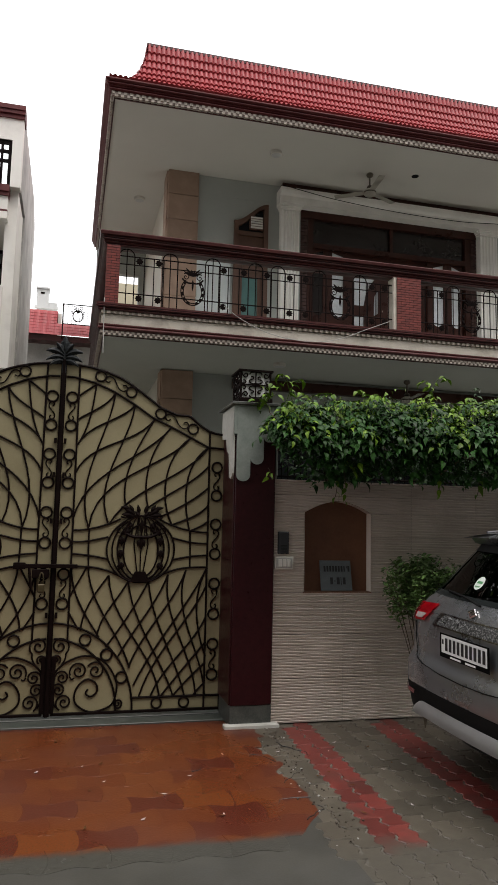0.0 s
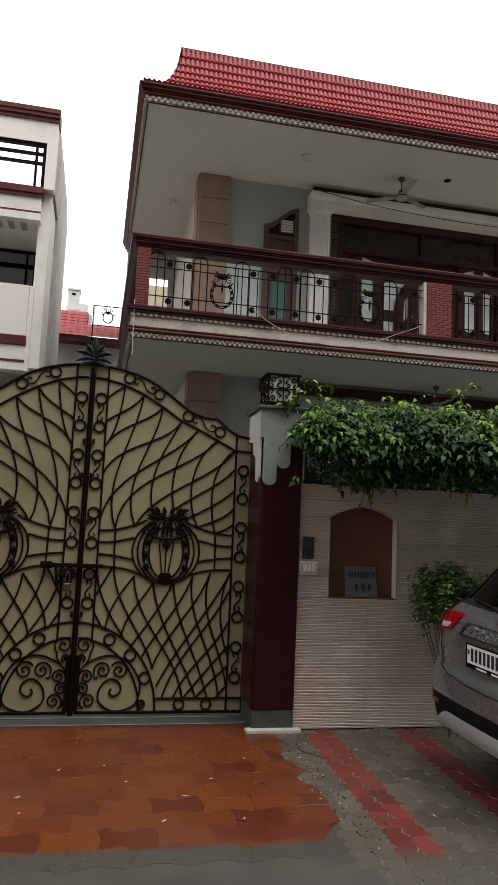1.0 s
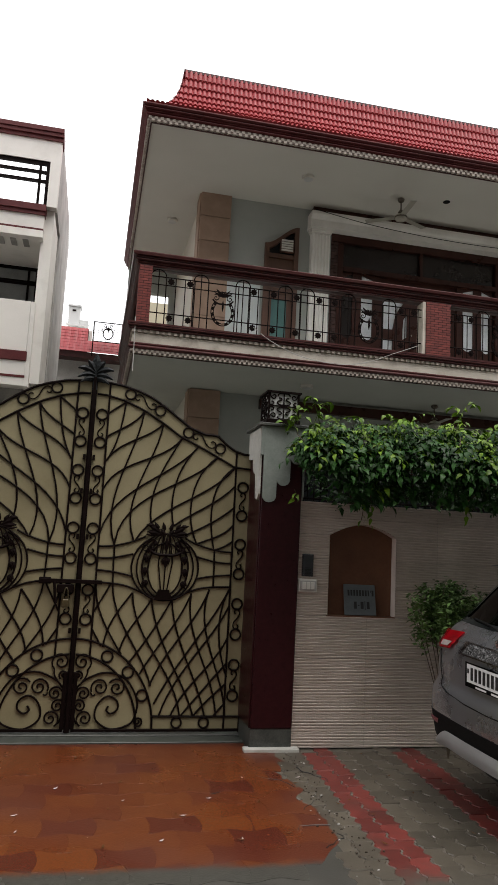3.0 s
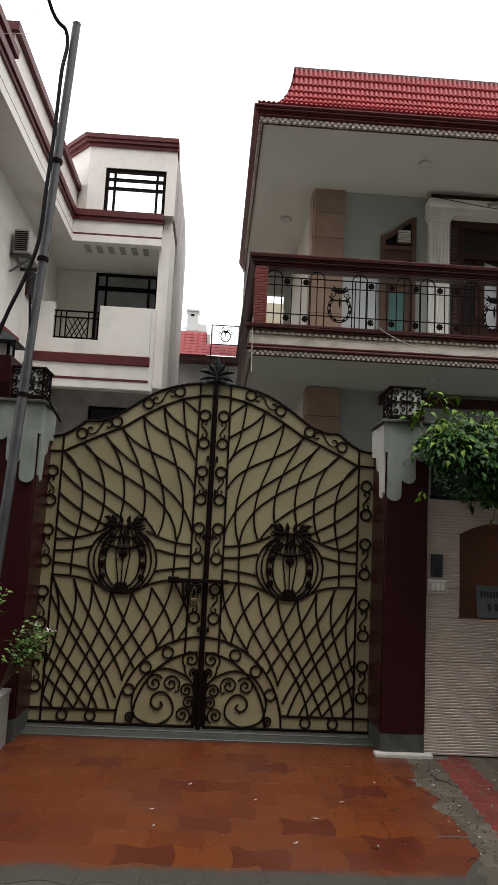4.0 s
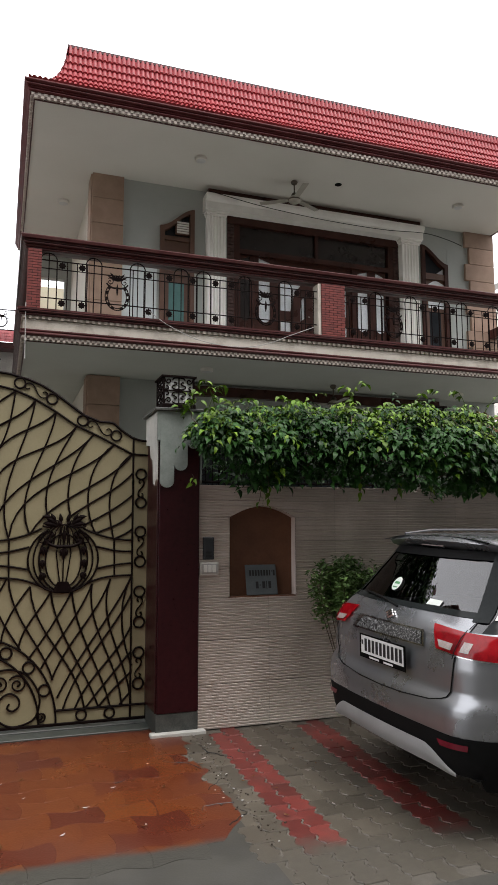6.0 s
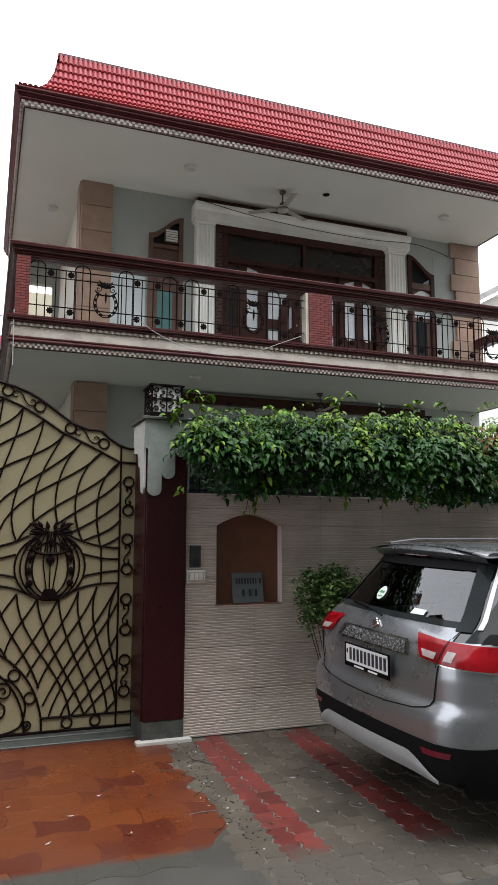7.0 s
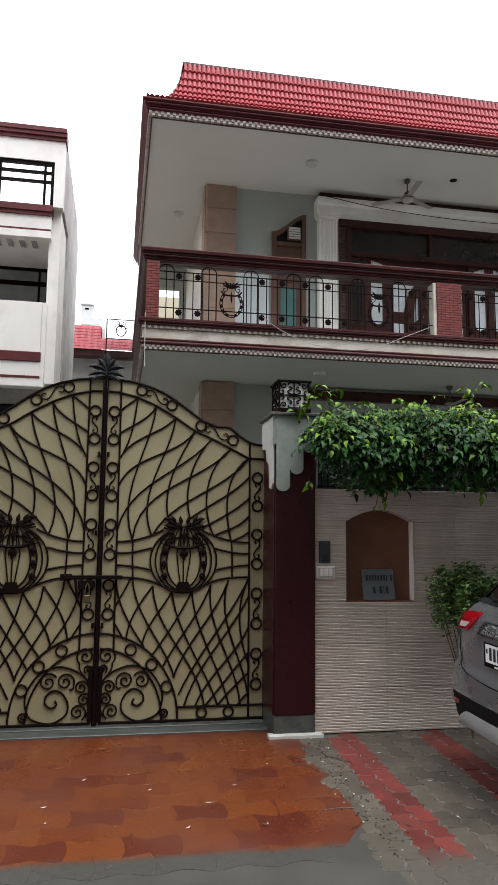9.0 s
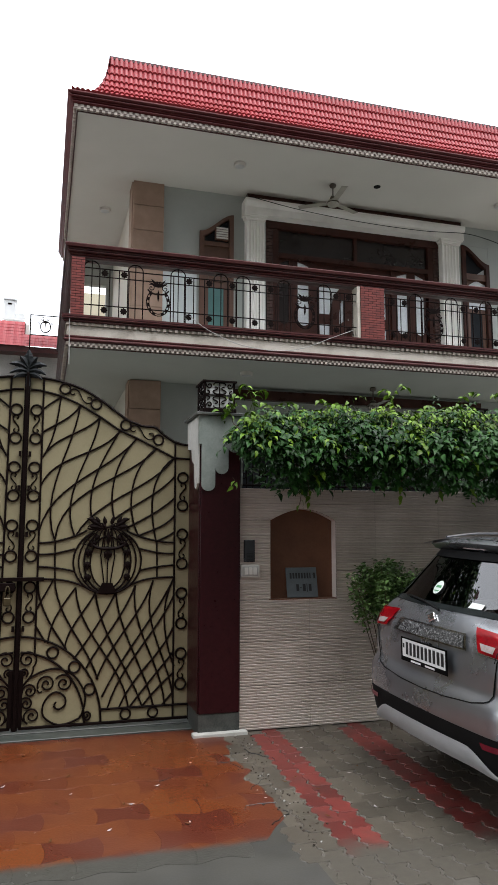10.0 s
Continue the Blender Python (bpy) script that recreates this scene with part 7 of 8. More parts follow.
for x, y, top in ((-0.40, 1.0, 1.20), (0.02, 1.0, 1.17), (0.42, 1.0, 1.20), (-0.38, 1.95, 1.20), (0.38, 1.95, 1.20)):
    bm = bmesh.new()
    box(bm, x - 0.20, x + 0.20, y, y + 0.14, 0.63, top - 0.03, bevel=0.04)
    box(bm, x - 0.12, x + 0.12, y + 0.02, y + 0.11, top - 0.02, top + 0.16, bevel=0.03)
    bm.transform(CAR)
    cpart("seat_back", bm, "seat", "dark cloth seat")
bm = boxed(-0.78, 0.78, 2.75, 3.1, 0.7, 1.12, bevel=0.04)
bm.transform(CAR)
cpart("dashboard", bm, "seat")
bm = boxed(-0.10, 0.10, 2.25, 2.28, 1.40, 1.46, bevel=0.01)
bm.transform(CAR)
cpart("mirror", bm, "seat")
patch("tailgate_top", [(-0.70, 1.085), (0.70, 1.085), (0.70, 1.205), (-0.70, 1.205)], "car_paint", 0.006, 5, 16)
# spoiler over the rear window
sp = bmesh.new()
rows = []
for yy, zz, k in ((0.70, 1.663, 0.86), (0.55, 1.660, 0.865), (0.44, 1.645, 0.87), (0.405, 1.622, 0.87), (0.43, 1.59, 0.86), (0.56, 1.55, 0.84)):
    rows.append([CAR @ Vector((0.70 * k * u, yy + 0.09 * u * u, zz - 0.022 * u * u)) for u in [-1 + k2 / 7 for k2 in range(15)]])
sheet(sp, rows)
spoiler = cpart("spoiler", sp, "car_paint", "grey roof spoiler")
cpart("brake_light", boxed(0, 1, 0, 1, 0, 1), "lens_clear", parent=spoiler).data.transform(CAR @ Matrix.Translation((-0.13, 0.436, 1.582)) @ Matrix.Diagonal((0.24, 0.012, 0.014, 1)))
for sg in (-1, 1):
    rail = bmesh.new()
    tube(rail, [CAR @ Vector((sg * (0.60 + 0.02 * math.sin(math.pi * t)), 0.62 + 1.50 * t, 1.645 + 0.026 * min(1, 6 * t, 6 * (1 - t)))) for t in [k / 16 for k in range(17)]], 0.009, 6)
    cpart("roof_rail", rail, "galv", "silver roof rail")
# tail lamps
for sg in (-1, 1):
    near = 0.52 if sg > 0 else 0.545
    lamp = patch("tail_lamp", [(sg * near, 1.022), (sg * 1.00, 0.985), (sg * 1.05, 1.112), (sg * (near - 0.095), 1.148)], "lens_red", 0.016, 8, 16, "red tail lamp", thick=0.012)
    patch("reversing_lens", [(sg * (near + 0.03), 1.036), (sg * (near + 0.125), 1.030), (sg * (near + 0.128), 1.066), (sg * (near - 0.005), 1.072)], "lens_clear", 0.022, 3, 4, "clear reversing lamp", lamp)
    patch("indicator_lens", [(sg * (near + 0.185), 1.030), (sg * (near + 0.235), 1.027), (sg * (near + 0.24), 1.080), (sg * (near + 0.19), 1.084)], "lens_clear", 0.022, 4, 4, "pinkish clear indicator", lamp)
    patch("lamp_seam", [(sg * (near + 0.145), 0.985), (sg * (near + 0.151), 0.985), (sg * (near + 0.172), 1.145), (sg * (near + 0.166), 1.145)], "car_black", 0.024, 4, 1, "", lamp)
    patch("lamp_edge", [(sg * (near - 0.005), 1.016), (sg * 1.00, 0.979), (sg * 1.00, 0.984), (sg * near, 1.021)], "chrome", 0.02, 1, 14, "", lamp)
    patch("reflector", [(sg * 0.60, 0.505), (sg * 0.78, 0.512), (sg * 0.79, 0.545), (sg * 0.58, 0.538)], "reflector_red", 0.012, 2, 6, "red bumper reflector")
    # tailgate shut line
    seam = bmesh.new()
    tube(seam, [car_at(sg * (s + (near - 0.52) * min(1, max(0, (z - 0.8) / 0.2))), z, 0.004) for s, z in ((0.698, 1.19), (0.691, 1.15), (0.667, 0.985), (0.655, 0.88), (0.64, 0.80), (0.625, 0.77), (0.59, 0.755), (0.50, 0.735), (0.25, 0.715), (0.0, 0.71))], 0.004, 5)
    cpart("shut_line", seam, "car_black")
# skid plate
rows = []
for t in [k / 5 for k in range(6)]:
    row = []
    for s_ in [-0.68 + 0.04 * k for k in range(35)]:
        end = max(0.0, (abs(s_) - 0.46) / 0.22)
        low, high = 0.368 - 0.020 * end ** 1.4, 0.490 - 0.118 * end ** 1.4
        row.append(car_at(s_, low + (high - low) * t, 0.018 + 0.010 * math.sin(math.pi * t)))
    rows.append(row)
sk = sheet(bmesh.new(), rows)
bmesh.ops.solidify(sk, geom=sk.faces[:], thickness=0.02)
cpart("skid_plate", sk, "car_silver", "satin silver skid plate")
# chrome bar with plate
bar_ = patch("chrome_bar", [(-0.42, 1.012), (0.42, 1.012), (0.37, 1.102), (-0.37, 1.102)], "chrome", 0.018, 3, 14, "chrome bar over the number plate", thick=0.015)
patch("wet_face", [(-0.36, 1.022), (0.395, 1.022), (0.355, 1.092), (-0.31, 1.092)], "speckle", 0.0215, 3, 14, "rain-speckled face", bar_)
plate = thing("number_plate", 2.42, 4.17, 0.87, "white number plate in a black frame on the tailgate", "number plate")


def plate_at(u, v, off):
    q = car_at(0, 0.92, 0.022 + off) + (CAR.to_3x3() @ Vector((u + 0.015, 0, 0))) + Vector((0, 0, v))
    return q


def plate_bar(name, u0, u1, v0, v1, off, mat, thick=0.0):
    bm = sheet(bmesh.new(), [[plate_at(u0, v0, off), plate_at(u1, v0, off)], [plate_at(u0, v1, off), plate_at(u1, v1, off)]])
    if thick:
        bmesh.ops.solidify(bm, geom=bm.faces[:], thickness=thick)
    return part(name, bm, M[mat], plate)


plate_bar("frame", -0.272, 0.272, -0.085, 0.07, 0.012, "car_black", 0.012)
plate_bar("white_sheet", -0.25, 0.25, -0.055, 0.06, 0.014, "plate_white")
for i in range(10):
    u = -0.205 + 0.0455 * i
    plate_bar("mark", u, u + 0.030, -0.038, 0.043, 0.0155, "black_mark")
plate_bar("mark", -0.243, -0.222, 0.0, 0.03, 0.0155, "black_mark")
plate_bar("frame_mark", -0.15, -0.03, -0.078, -0.066, 0.0135, "plate_white")
plate_bar("frame_mark", 0.02, 0.13, -0.078, -0.066, 0.0135, "plate_white")
# maker's badge as a plain shape, wiper, stickers, sensors
em = bmesh.new()
for du, dz in ((-0.018, 0.012), (0.018, -0.012), (0, 0)):
    tube(em, [car_at(-0.02 + du - 0.022, 1.145 + dz - 0.012, 0.022), car_at(-0.02 + du + 0.022, 1.145 + dz + 0.012, 0.022)], 0.008, 5)
cpart("badge", em, "chrome", "plain chrome badge")
wp = bmesh.new()
tube(wp, [car_at(0.02, 1.195, 0.03), car_at(-0.2, 1.225, 0.028), car_at(-0.48, 1.235, 0.024)], 0.008, 5)
cpart("rear_wiper", wp, "car_black", "black rear wiper")
st = bmesh.new()
n_ = 18
vs = [st.verts.new(car_at(-0.17 + 0.050 * math.cos(math.tau * k / n_), 1.32 + 0.042 * math.sin(math.tau * k / n_), 0.014)) for k in range(n_)]
st.faces.new(vs)
stick = cpart("window_sticker", st, "sticker", "round white sticker")
patch("sticker_mark", [(-0.205, 1.318), (-0.135, 1.318), (-0.14, 1.333), (-0.20, 1.333)], "sticker_green", 0.0155, 1, 3, "", stick)
patch("sticker_mark", [(-0.20, 1.295), (-0.14, 1.295), (-0.14, 1.302), (-0.20, 1.302)], "sticker_green", 0.0155, 1, 3, "", stick)
patch("paper_slip", [(0.24, 1.235), (0.36, 1.235), (0.36, 1.265), (0.25, 1.268)], "sticker", 0.012, 1, 3, "pale paper slip in the window")
for s in (-0.64, -0.2, 0.2, 0.64):
    bm = bmesh.new()
    vs = [bm.verts.new(car_at(s + 0.009 * math.cos(math.tau * k / 10), 0.632 + 0.009 * math.sin(math.tau * k / 10), 0.008)) for k in range(10)]
    bm.faces.new(vs)
    cpart("parking_sensor", bm, "car_paint")
# wheels
for x in (-0.77, 0.77):
    for y in (0.80, 3.30):
        def ringed(prof, n=28):
            bm = bmesh.new()
            rings = [[bm.verts.new(CARW @ Vector((x + dx * (1 if x > 0 else -1), y + r * math.cos(math.tau * k / n), 0.335 + r * math.sin(math.tau * k / n)))) for k in range(n)] for dx, r in prof]
            for a, b in zip(rings, rings[1:]):
                for k in range(n):
                    bm.faces.new((a[k], a[(k + 1) % n], b[(k + 1) % n], b[k]))
            bm.faces.new(rings[0])
            bm.faces.new(rings[-1])
            return bm
        wheel = cpart("wheel", ringed([(-0.11, 0.24), (-0.11, 0.31), (-0.08, 0.333), (0.08, 0.333), (0.105, 0.31), (0.11, 0.235), (0.10, 0.225)]), "rubber", "black tyre")
        cpart("rim", ringed([(0.06, 0.225), (0.10, 0.222), (0.095, 0.19), (0.07, 0.05), (0.075, 0.04)]), "car_silver", "silver rim", wheel)
        arch = bmesh.new()
        tube(arch, [CAR @ Vector(((0.895 if x > 0 else -0.895), y + 0.40 * math.cos(t), 0.335 + 0.40 * math.sin(t))) for t in [math.pi * k / 14 for k in range(15)]], 0.04, 6)
        cpart("wheel_arch", arch, "car_black", "black wheel-arch trim")

# ---------------------------------------------------------------- creeper over the wall
def leaf_shape(ln, wd, fold=0.25, curl=0.2):
    """A pointed leaf along +x that folds along its rib and curls down to its tip: verts and faces."""
    def along(t):
        a = curl * t * t * 1.3
        return ln * t * math.cos(a * 0.6), -ln * t * math.sin(a * 0.6)
    v = []
    for t, k in ((0, 0), (0.16, 0.34), (0.40, 0.50), (0.70, 0.30), (1, 0), (0.70, -0.30), (0.40, -0.50), (0.16, -0.34), (0.34, 0), (0.68, 0)):
        x, z = along(t)
        v.append((x, wd * k, z + fold * wd * abs(k)))
    f = [(0, 8, 2, 1), (2, 8, 9, 3), (3, 9, 4), (0, 7, 6, 8), (6, 5, 9, 8), (5, 4, 9)]
    return np.array(v), f


def joined_leaves(name, mats, sizes, material, parent, label, shape):
    """Many leaves in one mesh."""
    v0, f0 = shape
    V, F = [], []
    for i, (m_, s) in enumerate(zip(mats, sizes)):
        a = np.array(m_.to_3x3())
        V.append((v0 * s) @ a.T + np.array(m_.translation))
        F += [tuple(k + i * len(v0) for k in q) for q in f0]
    me = bpy.data.meshes.new(name)
    me.from_pydata(np.concatenate(V).tolist(), [], F)
    me.update()
    me.materials.append(material)
    for p in me.polygons:
        p.use_smooth = True
    return tagged(part(name, me, material, parent, label), kind="stuff")


def hang(rng, out, droop):
    """A turn for a leaf that points out of the hedge and droops."""
    if out and rng.random() < 0.62:
        side = rng.choice((-1, 1))
        yaw = -math.pi / 2 + side * rng.uniform(0.75, 1.75)
        return Euler((side * rng.gauss(0.65, 0.35), droop * 0.8, yaw)).to_matrix().to_4x4()
    yaw = rng.uniform(-1.0, 1.0) - math.pi / 2 if out else rng.uniform(0, math.tau)
    return Euler((rng.gauss(0, 0.5), droop, yaw)).to_matrix().to_4x4()


rng = random.Random(11)
creeper = thing("creeper", 4.5, 6.05, 2.0, "dense green creeper hanging over the fence and wall", "creeper")


def top_at(x):
    return 2.70 + 0.07 * noise.noise(Vector((x * 1.3, 0, 1))) + 0.05 * noise.noise(Vector((x * 4, 3, 1))) + 0.05 * min(1, max(0, (x - 1.75) / 0.4)) - 0.12 * max(0, 1.85 - x) / 0.2 - 0.13 * math.exp(-((x - 4.26) / 0.15) ** 2)


def bottom_at(x):
    return 2.09 + 0.10 * noise.noise(Vector((x * 1.6, 5, 2))) + 0.08 * noise.noise(Vector((x * 5, 7, 2))) + 0.30 * max(0, 2.0 - x) / 0.3 - 0.05 * (x > 4)


def front_at(x, t):
    """How far the hedge bulges, t from 0 at its foot to 1 at its top."""
    out = min(1, max(0, (x - 2.1) / 1.3))
    return 5.95 - (0.52 + 0.42 * out) * math.sin(math.pi * (0.09 + 0.16 * out + (0.66 - 0.16 * out) * t ** 0.8)) - 0.08 * noise.noise(Vector((x * 2.2, t * 3, 4))) - 0.17 * noise.noise(Vector((x * 6.0, t * 5.0, 9)))


mats = {"leaf": [], "leaf_young": [], "leaf_dry": []}
singles = []


def leaf_kind(x, t):
    dry = math.exp(-((x - 4.45) / 0.35) ** 2) * (t > 0.35)
    if rng.random() < 0.18 * dry:
        return "leaf_dry"
    return "leaf_young" if rng.random() < (0.70 if t > 0.85 else 0.42 if t > 0.68 else 0.12 if t > 0.5 else 0.03) else "leaf"


for i in range(6800):
    x = rng.uniform(1.60, 8.6) if i % 3 else rng.uniform(1.60, 5.2)
    t = rng.random() ** 0.9
    z = bottom_at(x) + (top_at(x) - bottom_at(x)) * t
    if x < 1.72 and rng.random() < 0.5:
        continue
    y = front_at(x, t) + 0.10 + rng.random() * 0.38 if i % 4 else rng.uniform(5.80, 6.28)
    m_ = Matrix.Translation((x, y, z)) @ hang(rng, True, rng.gauss(0.15, 0.40))
    mats["leaf" if t < 0.8 else leaf_kind(x, t)].append((m_, rng.uniform(0.65, 1.1)))
for i in range(2600):
    # underside of the overhang
    x = rng.uniform(2.2, 8.6) if i % 3 else rng.uniform(2.2, 5.2)
    y = front_at(x, 0) + 0.06 + (5.98 - front_at(x, 0)) * rng.random()
    m_ = Matrix.Translation((x, y, bottom_at(x) + 0.03 + 0.16 * rng.random())) @ hang(rng, True, rng.gauss(0.1, 0.4))
    mats["leaf"].append((m_, rng.uniform(0.8, 1.2)))
for i in range(2100):
    x = rng.uniform(1.64, 8.6) if i % 3 else rng.uniform(1.64, 5.2)
    t = rng.random() ** 0.85
    z = bottom_at(x) + 0.15 + (top_at(x) - bottom_at(x) - 0.15) * t
    yaw = -math.pi / 2 + rng.gauss(0, 0.75)
    rise, reach = (rng.uniform(-0.2, 0.9) if t > 0.8 else rng.uniform(-0.7, 0.35)), rng.uniform(0.12, 0.25)
    base = Vector((x, front_at(x, t) + 0.11, z))
    tone = leaf_kind(x, t)
    for k in range(7):
        q = (k + 0.5) / 7
        at = base + reach * q * Vector((math.cos(yaw), math.sin(yaw), rise)) - Vector((0, 0, 0.13 * q * q))
        side = 0 if k == 6 else 1 if k % 2 else -1
        turn = Euler((rng.gauss(side * 0.25, 0.38), rng.gauss(0.05 + 0.35 * q, 0.25), yaw + side * rng.uniform(0.6, 1.35))).to_matrix().to_4x4()
        m_, size = Matrix.Translation(at) @ turn, rng.uniform(0.70, 1.18) * (0.72 if t > 0.85 else 0.85 if t > 0.7 else 1.0)
        if tone == "leaf" and 1.7 < x < 4.6 and len(singles) < 280 and k % 3 == 0:
            singles.append((m_, size))
        else:
            mats[tone].append((m_, size))
shape = leaf_shape(0.086, 0.041, 0.25, 0.6)
for kind, label in (("leaf", "dark green leaves"), ("leaf_young", "light green young leaves"), ("leaf_dry", "dry brown leaves")):
    joined_leaves("foliage", [a for a, _ in mats[kind]], [b for _, b in mats[kind]], M[kind], creeper, label, shape)
lm = bpy.data.meshes.new("leaf")
lm.from_pydata(shape[0].tolist(), [], shape[1])
lm.materials.append(M["leaf"])
for p in lm.polygons:
    p.use_smooth = True
inv = creeper.matrix_basis.inverted()
for m_, s in singles:
    ob = new("leaf", lm)
    ob.parent, ob.matrix_parent_inverse = creeper, inv
    ob.matrix_basis = m_ @ Matrix.Scale(s, 4)
# stems, sprays and hanging shoots
for i in range(22):
    x = rng.uniform(1.75, 6.5)
    pts = []
    y = 6.0
    for k in range(6):
        t = k / 6
        pts.append((x + 0.25 * math.sin(i + t * 2), front_at(x, t) + 0.06, bottom_at(x) + 0.05 + (top_at(x) - bottom_at(x)) * t))
    part("stem", tubed(pts, 0.006, 5, taper=0.5), M["twig"], creeper)
sprays, spray_m = [(1.72, 2.95, -0.10), (1.80, 2.90, 0.10), (2.0, 2.80, 0.2), (2.9, 2.92, -0.1), (3.02, 2.98, 0.12), (3.6, 2.92, 0.2), (3.95, 2.92, -0.15), (4.4, 2.95, 0.25), (4.75, 2.9, 0.2), (2.35, 2.82, -0.1)], []
for x, z, dx in sprays:
    base = Vector((x - dx, front_at(x, 1) + 0.05, 2.62))
    pts = [tuple(base + Vector((dx * t * 1.6, -0.05 * t, (z - 2.62) * math.sin(math.pi * 0.62 * t)))) for t in [k / 6 for k in range(7)]]
    part("shoot", tubed(pts, 0.0035, 4, taper=0.5), M["leaf_young"], creeper)
    for p in pts[1:]:
        for q in range(2):
            spray_m.append((Matrix.Translation(p) @ Euler((rng.gauss(0, 0.5), rng.uniform(-0.1, 0.6), rng.uniform(0, math.tau))).to_matrix().to_4x4(), rng.uniform(0.6, 1.0)))
for x, z in ((2.20, 1.93), (2.26, 1.90), (3.0, 1.97), (3.3, 1.97), (3.62, 1.95), (1.62, 2.08)):
    pts = [(x + 0.02 * math.sin(3 * t), front_at(x, 0) - 0.01, 2.16 + (z - 2.16) * t) for t in [k / 5 for k in range(6)]]
    part("shoot", tubed(pts, 0.003, 4), M["twig"], creeper)
    for p in pts[2:]:
        spray_m.append((Matrix.Translation(p) @ Euler((rng.gauss(0, 0.4), rng.uniform(0.2, 0.9), rng.uniform(-2.6, -0.6))).to_matrix().to_4x4(), rng.uniform(0.7, 1.0)))
# shoots across the pillar's cap and lantern
for i in range(34):
    t = rng.random()
    spray_m.append((Matrix.Translation((1.50 + 0.25 * t, 5.93 - 0.03 * rng.random(), 2.70 + 0.16 * t + 0.06 * rng.gauss(0, 1))) @ Euler((rng.gauss(0, 0.5), rng.uniform(-0.2, 0.7), rng.uniform(0, math.tau))).to_matrix().to_4x4(), rng.uniform(0.6, 1.0)))
joined_leaves("shoot_leaves", [a for a, _ in spray_m], [b for _, b in spray_m], M["leaf_young"], creeper, "light green leaves on loose shoots", shape)


# ---------------------------------------------------------------- shrubs
def shrub(name, x, y, z, h, spread, n, label, leaf_size=0.045, stems=9, blossom=0, material="leaf_shrub", seed=1, lean=0.0, low=0.30):
    r_ = random.Random(seed)
    s = thing(name, x, y, z, label, "plant")
    lv, tips = [], []
    for i in range(stems):
        a = math.tau * i / stems + r_.uniform(-0.3, 0.3)
        rr = spread * r_.uniform(0.35, 1.0)
        hh = h * r_.uniform(max(0.65, low + 0.12), 1.0)
        pts = [(x + rr * math.cos(a) * t ** 1.3 + lean * t, y + 0.7 * rr * math.sin(a) * t ** 1.3, z + hh * t) for t in [k / 7 for k in range(8)]]
        part("stem", tubed(pts, 0.006, 5, taper=0.4), M["twig"], s)
        tips.append(pts[-1])
        for k in range(n // stems):
            t = r_.uniform(low, 1.02) if r_.random() < 0.4 else r_.uniform(max(low, 0.65), 1.02)
            j = min(int(t * 7), 6)
            p = Vector(pts[j]).lerp(Vector(pts[j + 1]), min(1, t * 7 - j))
            p += Vector((r_.gauss(0, 0.035), r_.gauss(0, 0.035), r_.gauss(0, 0.03)))
            lv.append((Matrix.Translation(p) @ Euler((r_.gauss(0, 0.5), r_.uniform(-0.6, 0.6), r_.uniform(0, math.tau))).to_matrix().to_4x4(), r_.uniform(0.7, 1.25)))
    joined_leaves("foliage", [a for a, _ in lv], [b for _, b in lv], M[material], s, "small green leaves", leaf_shape(leaf_size, leaf_size * 0.5))
    for k in range(blossom):
        p = tips[k % len(tips)]
        bm = bmesh.new()
        for q in range(6):
            c = (p[0] + r_.gauss(0, 0.012), p[1] + r_.gauss(0, 0.012), p[2] + 0.012 + r_.gauss(0, 0.008))
            lathe(bm, c[0], c[1], [(0.002, c[2] - 0.006), (0.009, c[2]), (0.004, c[2] + 0.006)], 6)
        part("blossom", bm, M["blossom"], s, "pale blossom cluster")
    return s


shrub("shrub", 3.03, 5.72, 0.0, 1.42, 0.36, 5200, "leafy flowering shrub growing by the wall behind the car", 0.048, 28, 4, seed=3, low=0.72)

# ---------------------------------------------------------------- white tiled planter, pots and pole
planter = thing("planter_box", -2.2, 5.3, 0, "white tiled planter box beside the drive", "planter")
PX, PY0, PY1, PZ = -1.585, 4.3, 5.93, 0.425
part("body", boxed(-3.4, PX - 0.012, PY0 + 0.012, PY1, 0, PZ - 0.03), M["wall_plain"], planter)
for k in range(4):
    a = PY0 + (PY1 - PY0) * k / 4
    part("tile", boxed(PX - 0.011, PX, a + 0.002, a + (PY1 - PY0) / 4 - 0.002, 0.0, PZ - 0.03, bevel=0.002), M["white_tile"], planter)
for k in range(4):
    a = -3.4 + (PX + 3.4) * k / 4
    part("tile", boxed(a + 0.002, a + (PX + 3.4) / 4 - 0.002, PY0, PY0 + 0.011, 0.0, PZ - 0.03, bevel=0.002), M["white_tile"], planter)
    part("top_tile", boxed(a + 0.002, a + (PX + 3.4) / 4 - 0.002 + (0.012 if k == 3 else 0), PY0 - 0.012, PY1, PZ - 0.029, PZ, bevel=0.003), M["white_tile"], planter)


def pot(x, y, z, r, h, label):
    p = thing("flower_pot", x, y, z, label, "pot", "pots on the planter")
    part("bowl", lathe(bmesh.new(), x, y, [(r * 0.66, z), (r * 0.9, z + h * 0.8), (r * 0.9, z + h * 0.82), (r, z + h * 0.83), (r, z + h), (r * 0.88, z + h), (r * 0.86, z + h * 0.88)], 22), M["terracotta"], p, "", True)
    part("soil", lathe(bmesh.new(), x, y, [(r * 0.86, z + h * 0.86), (r * 0.85, z + h * 0.89)], 18), M["soil"], p, "dark soil")
    return p


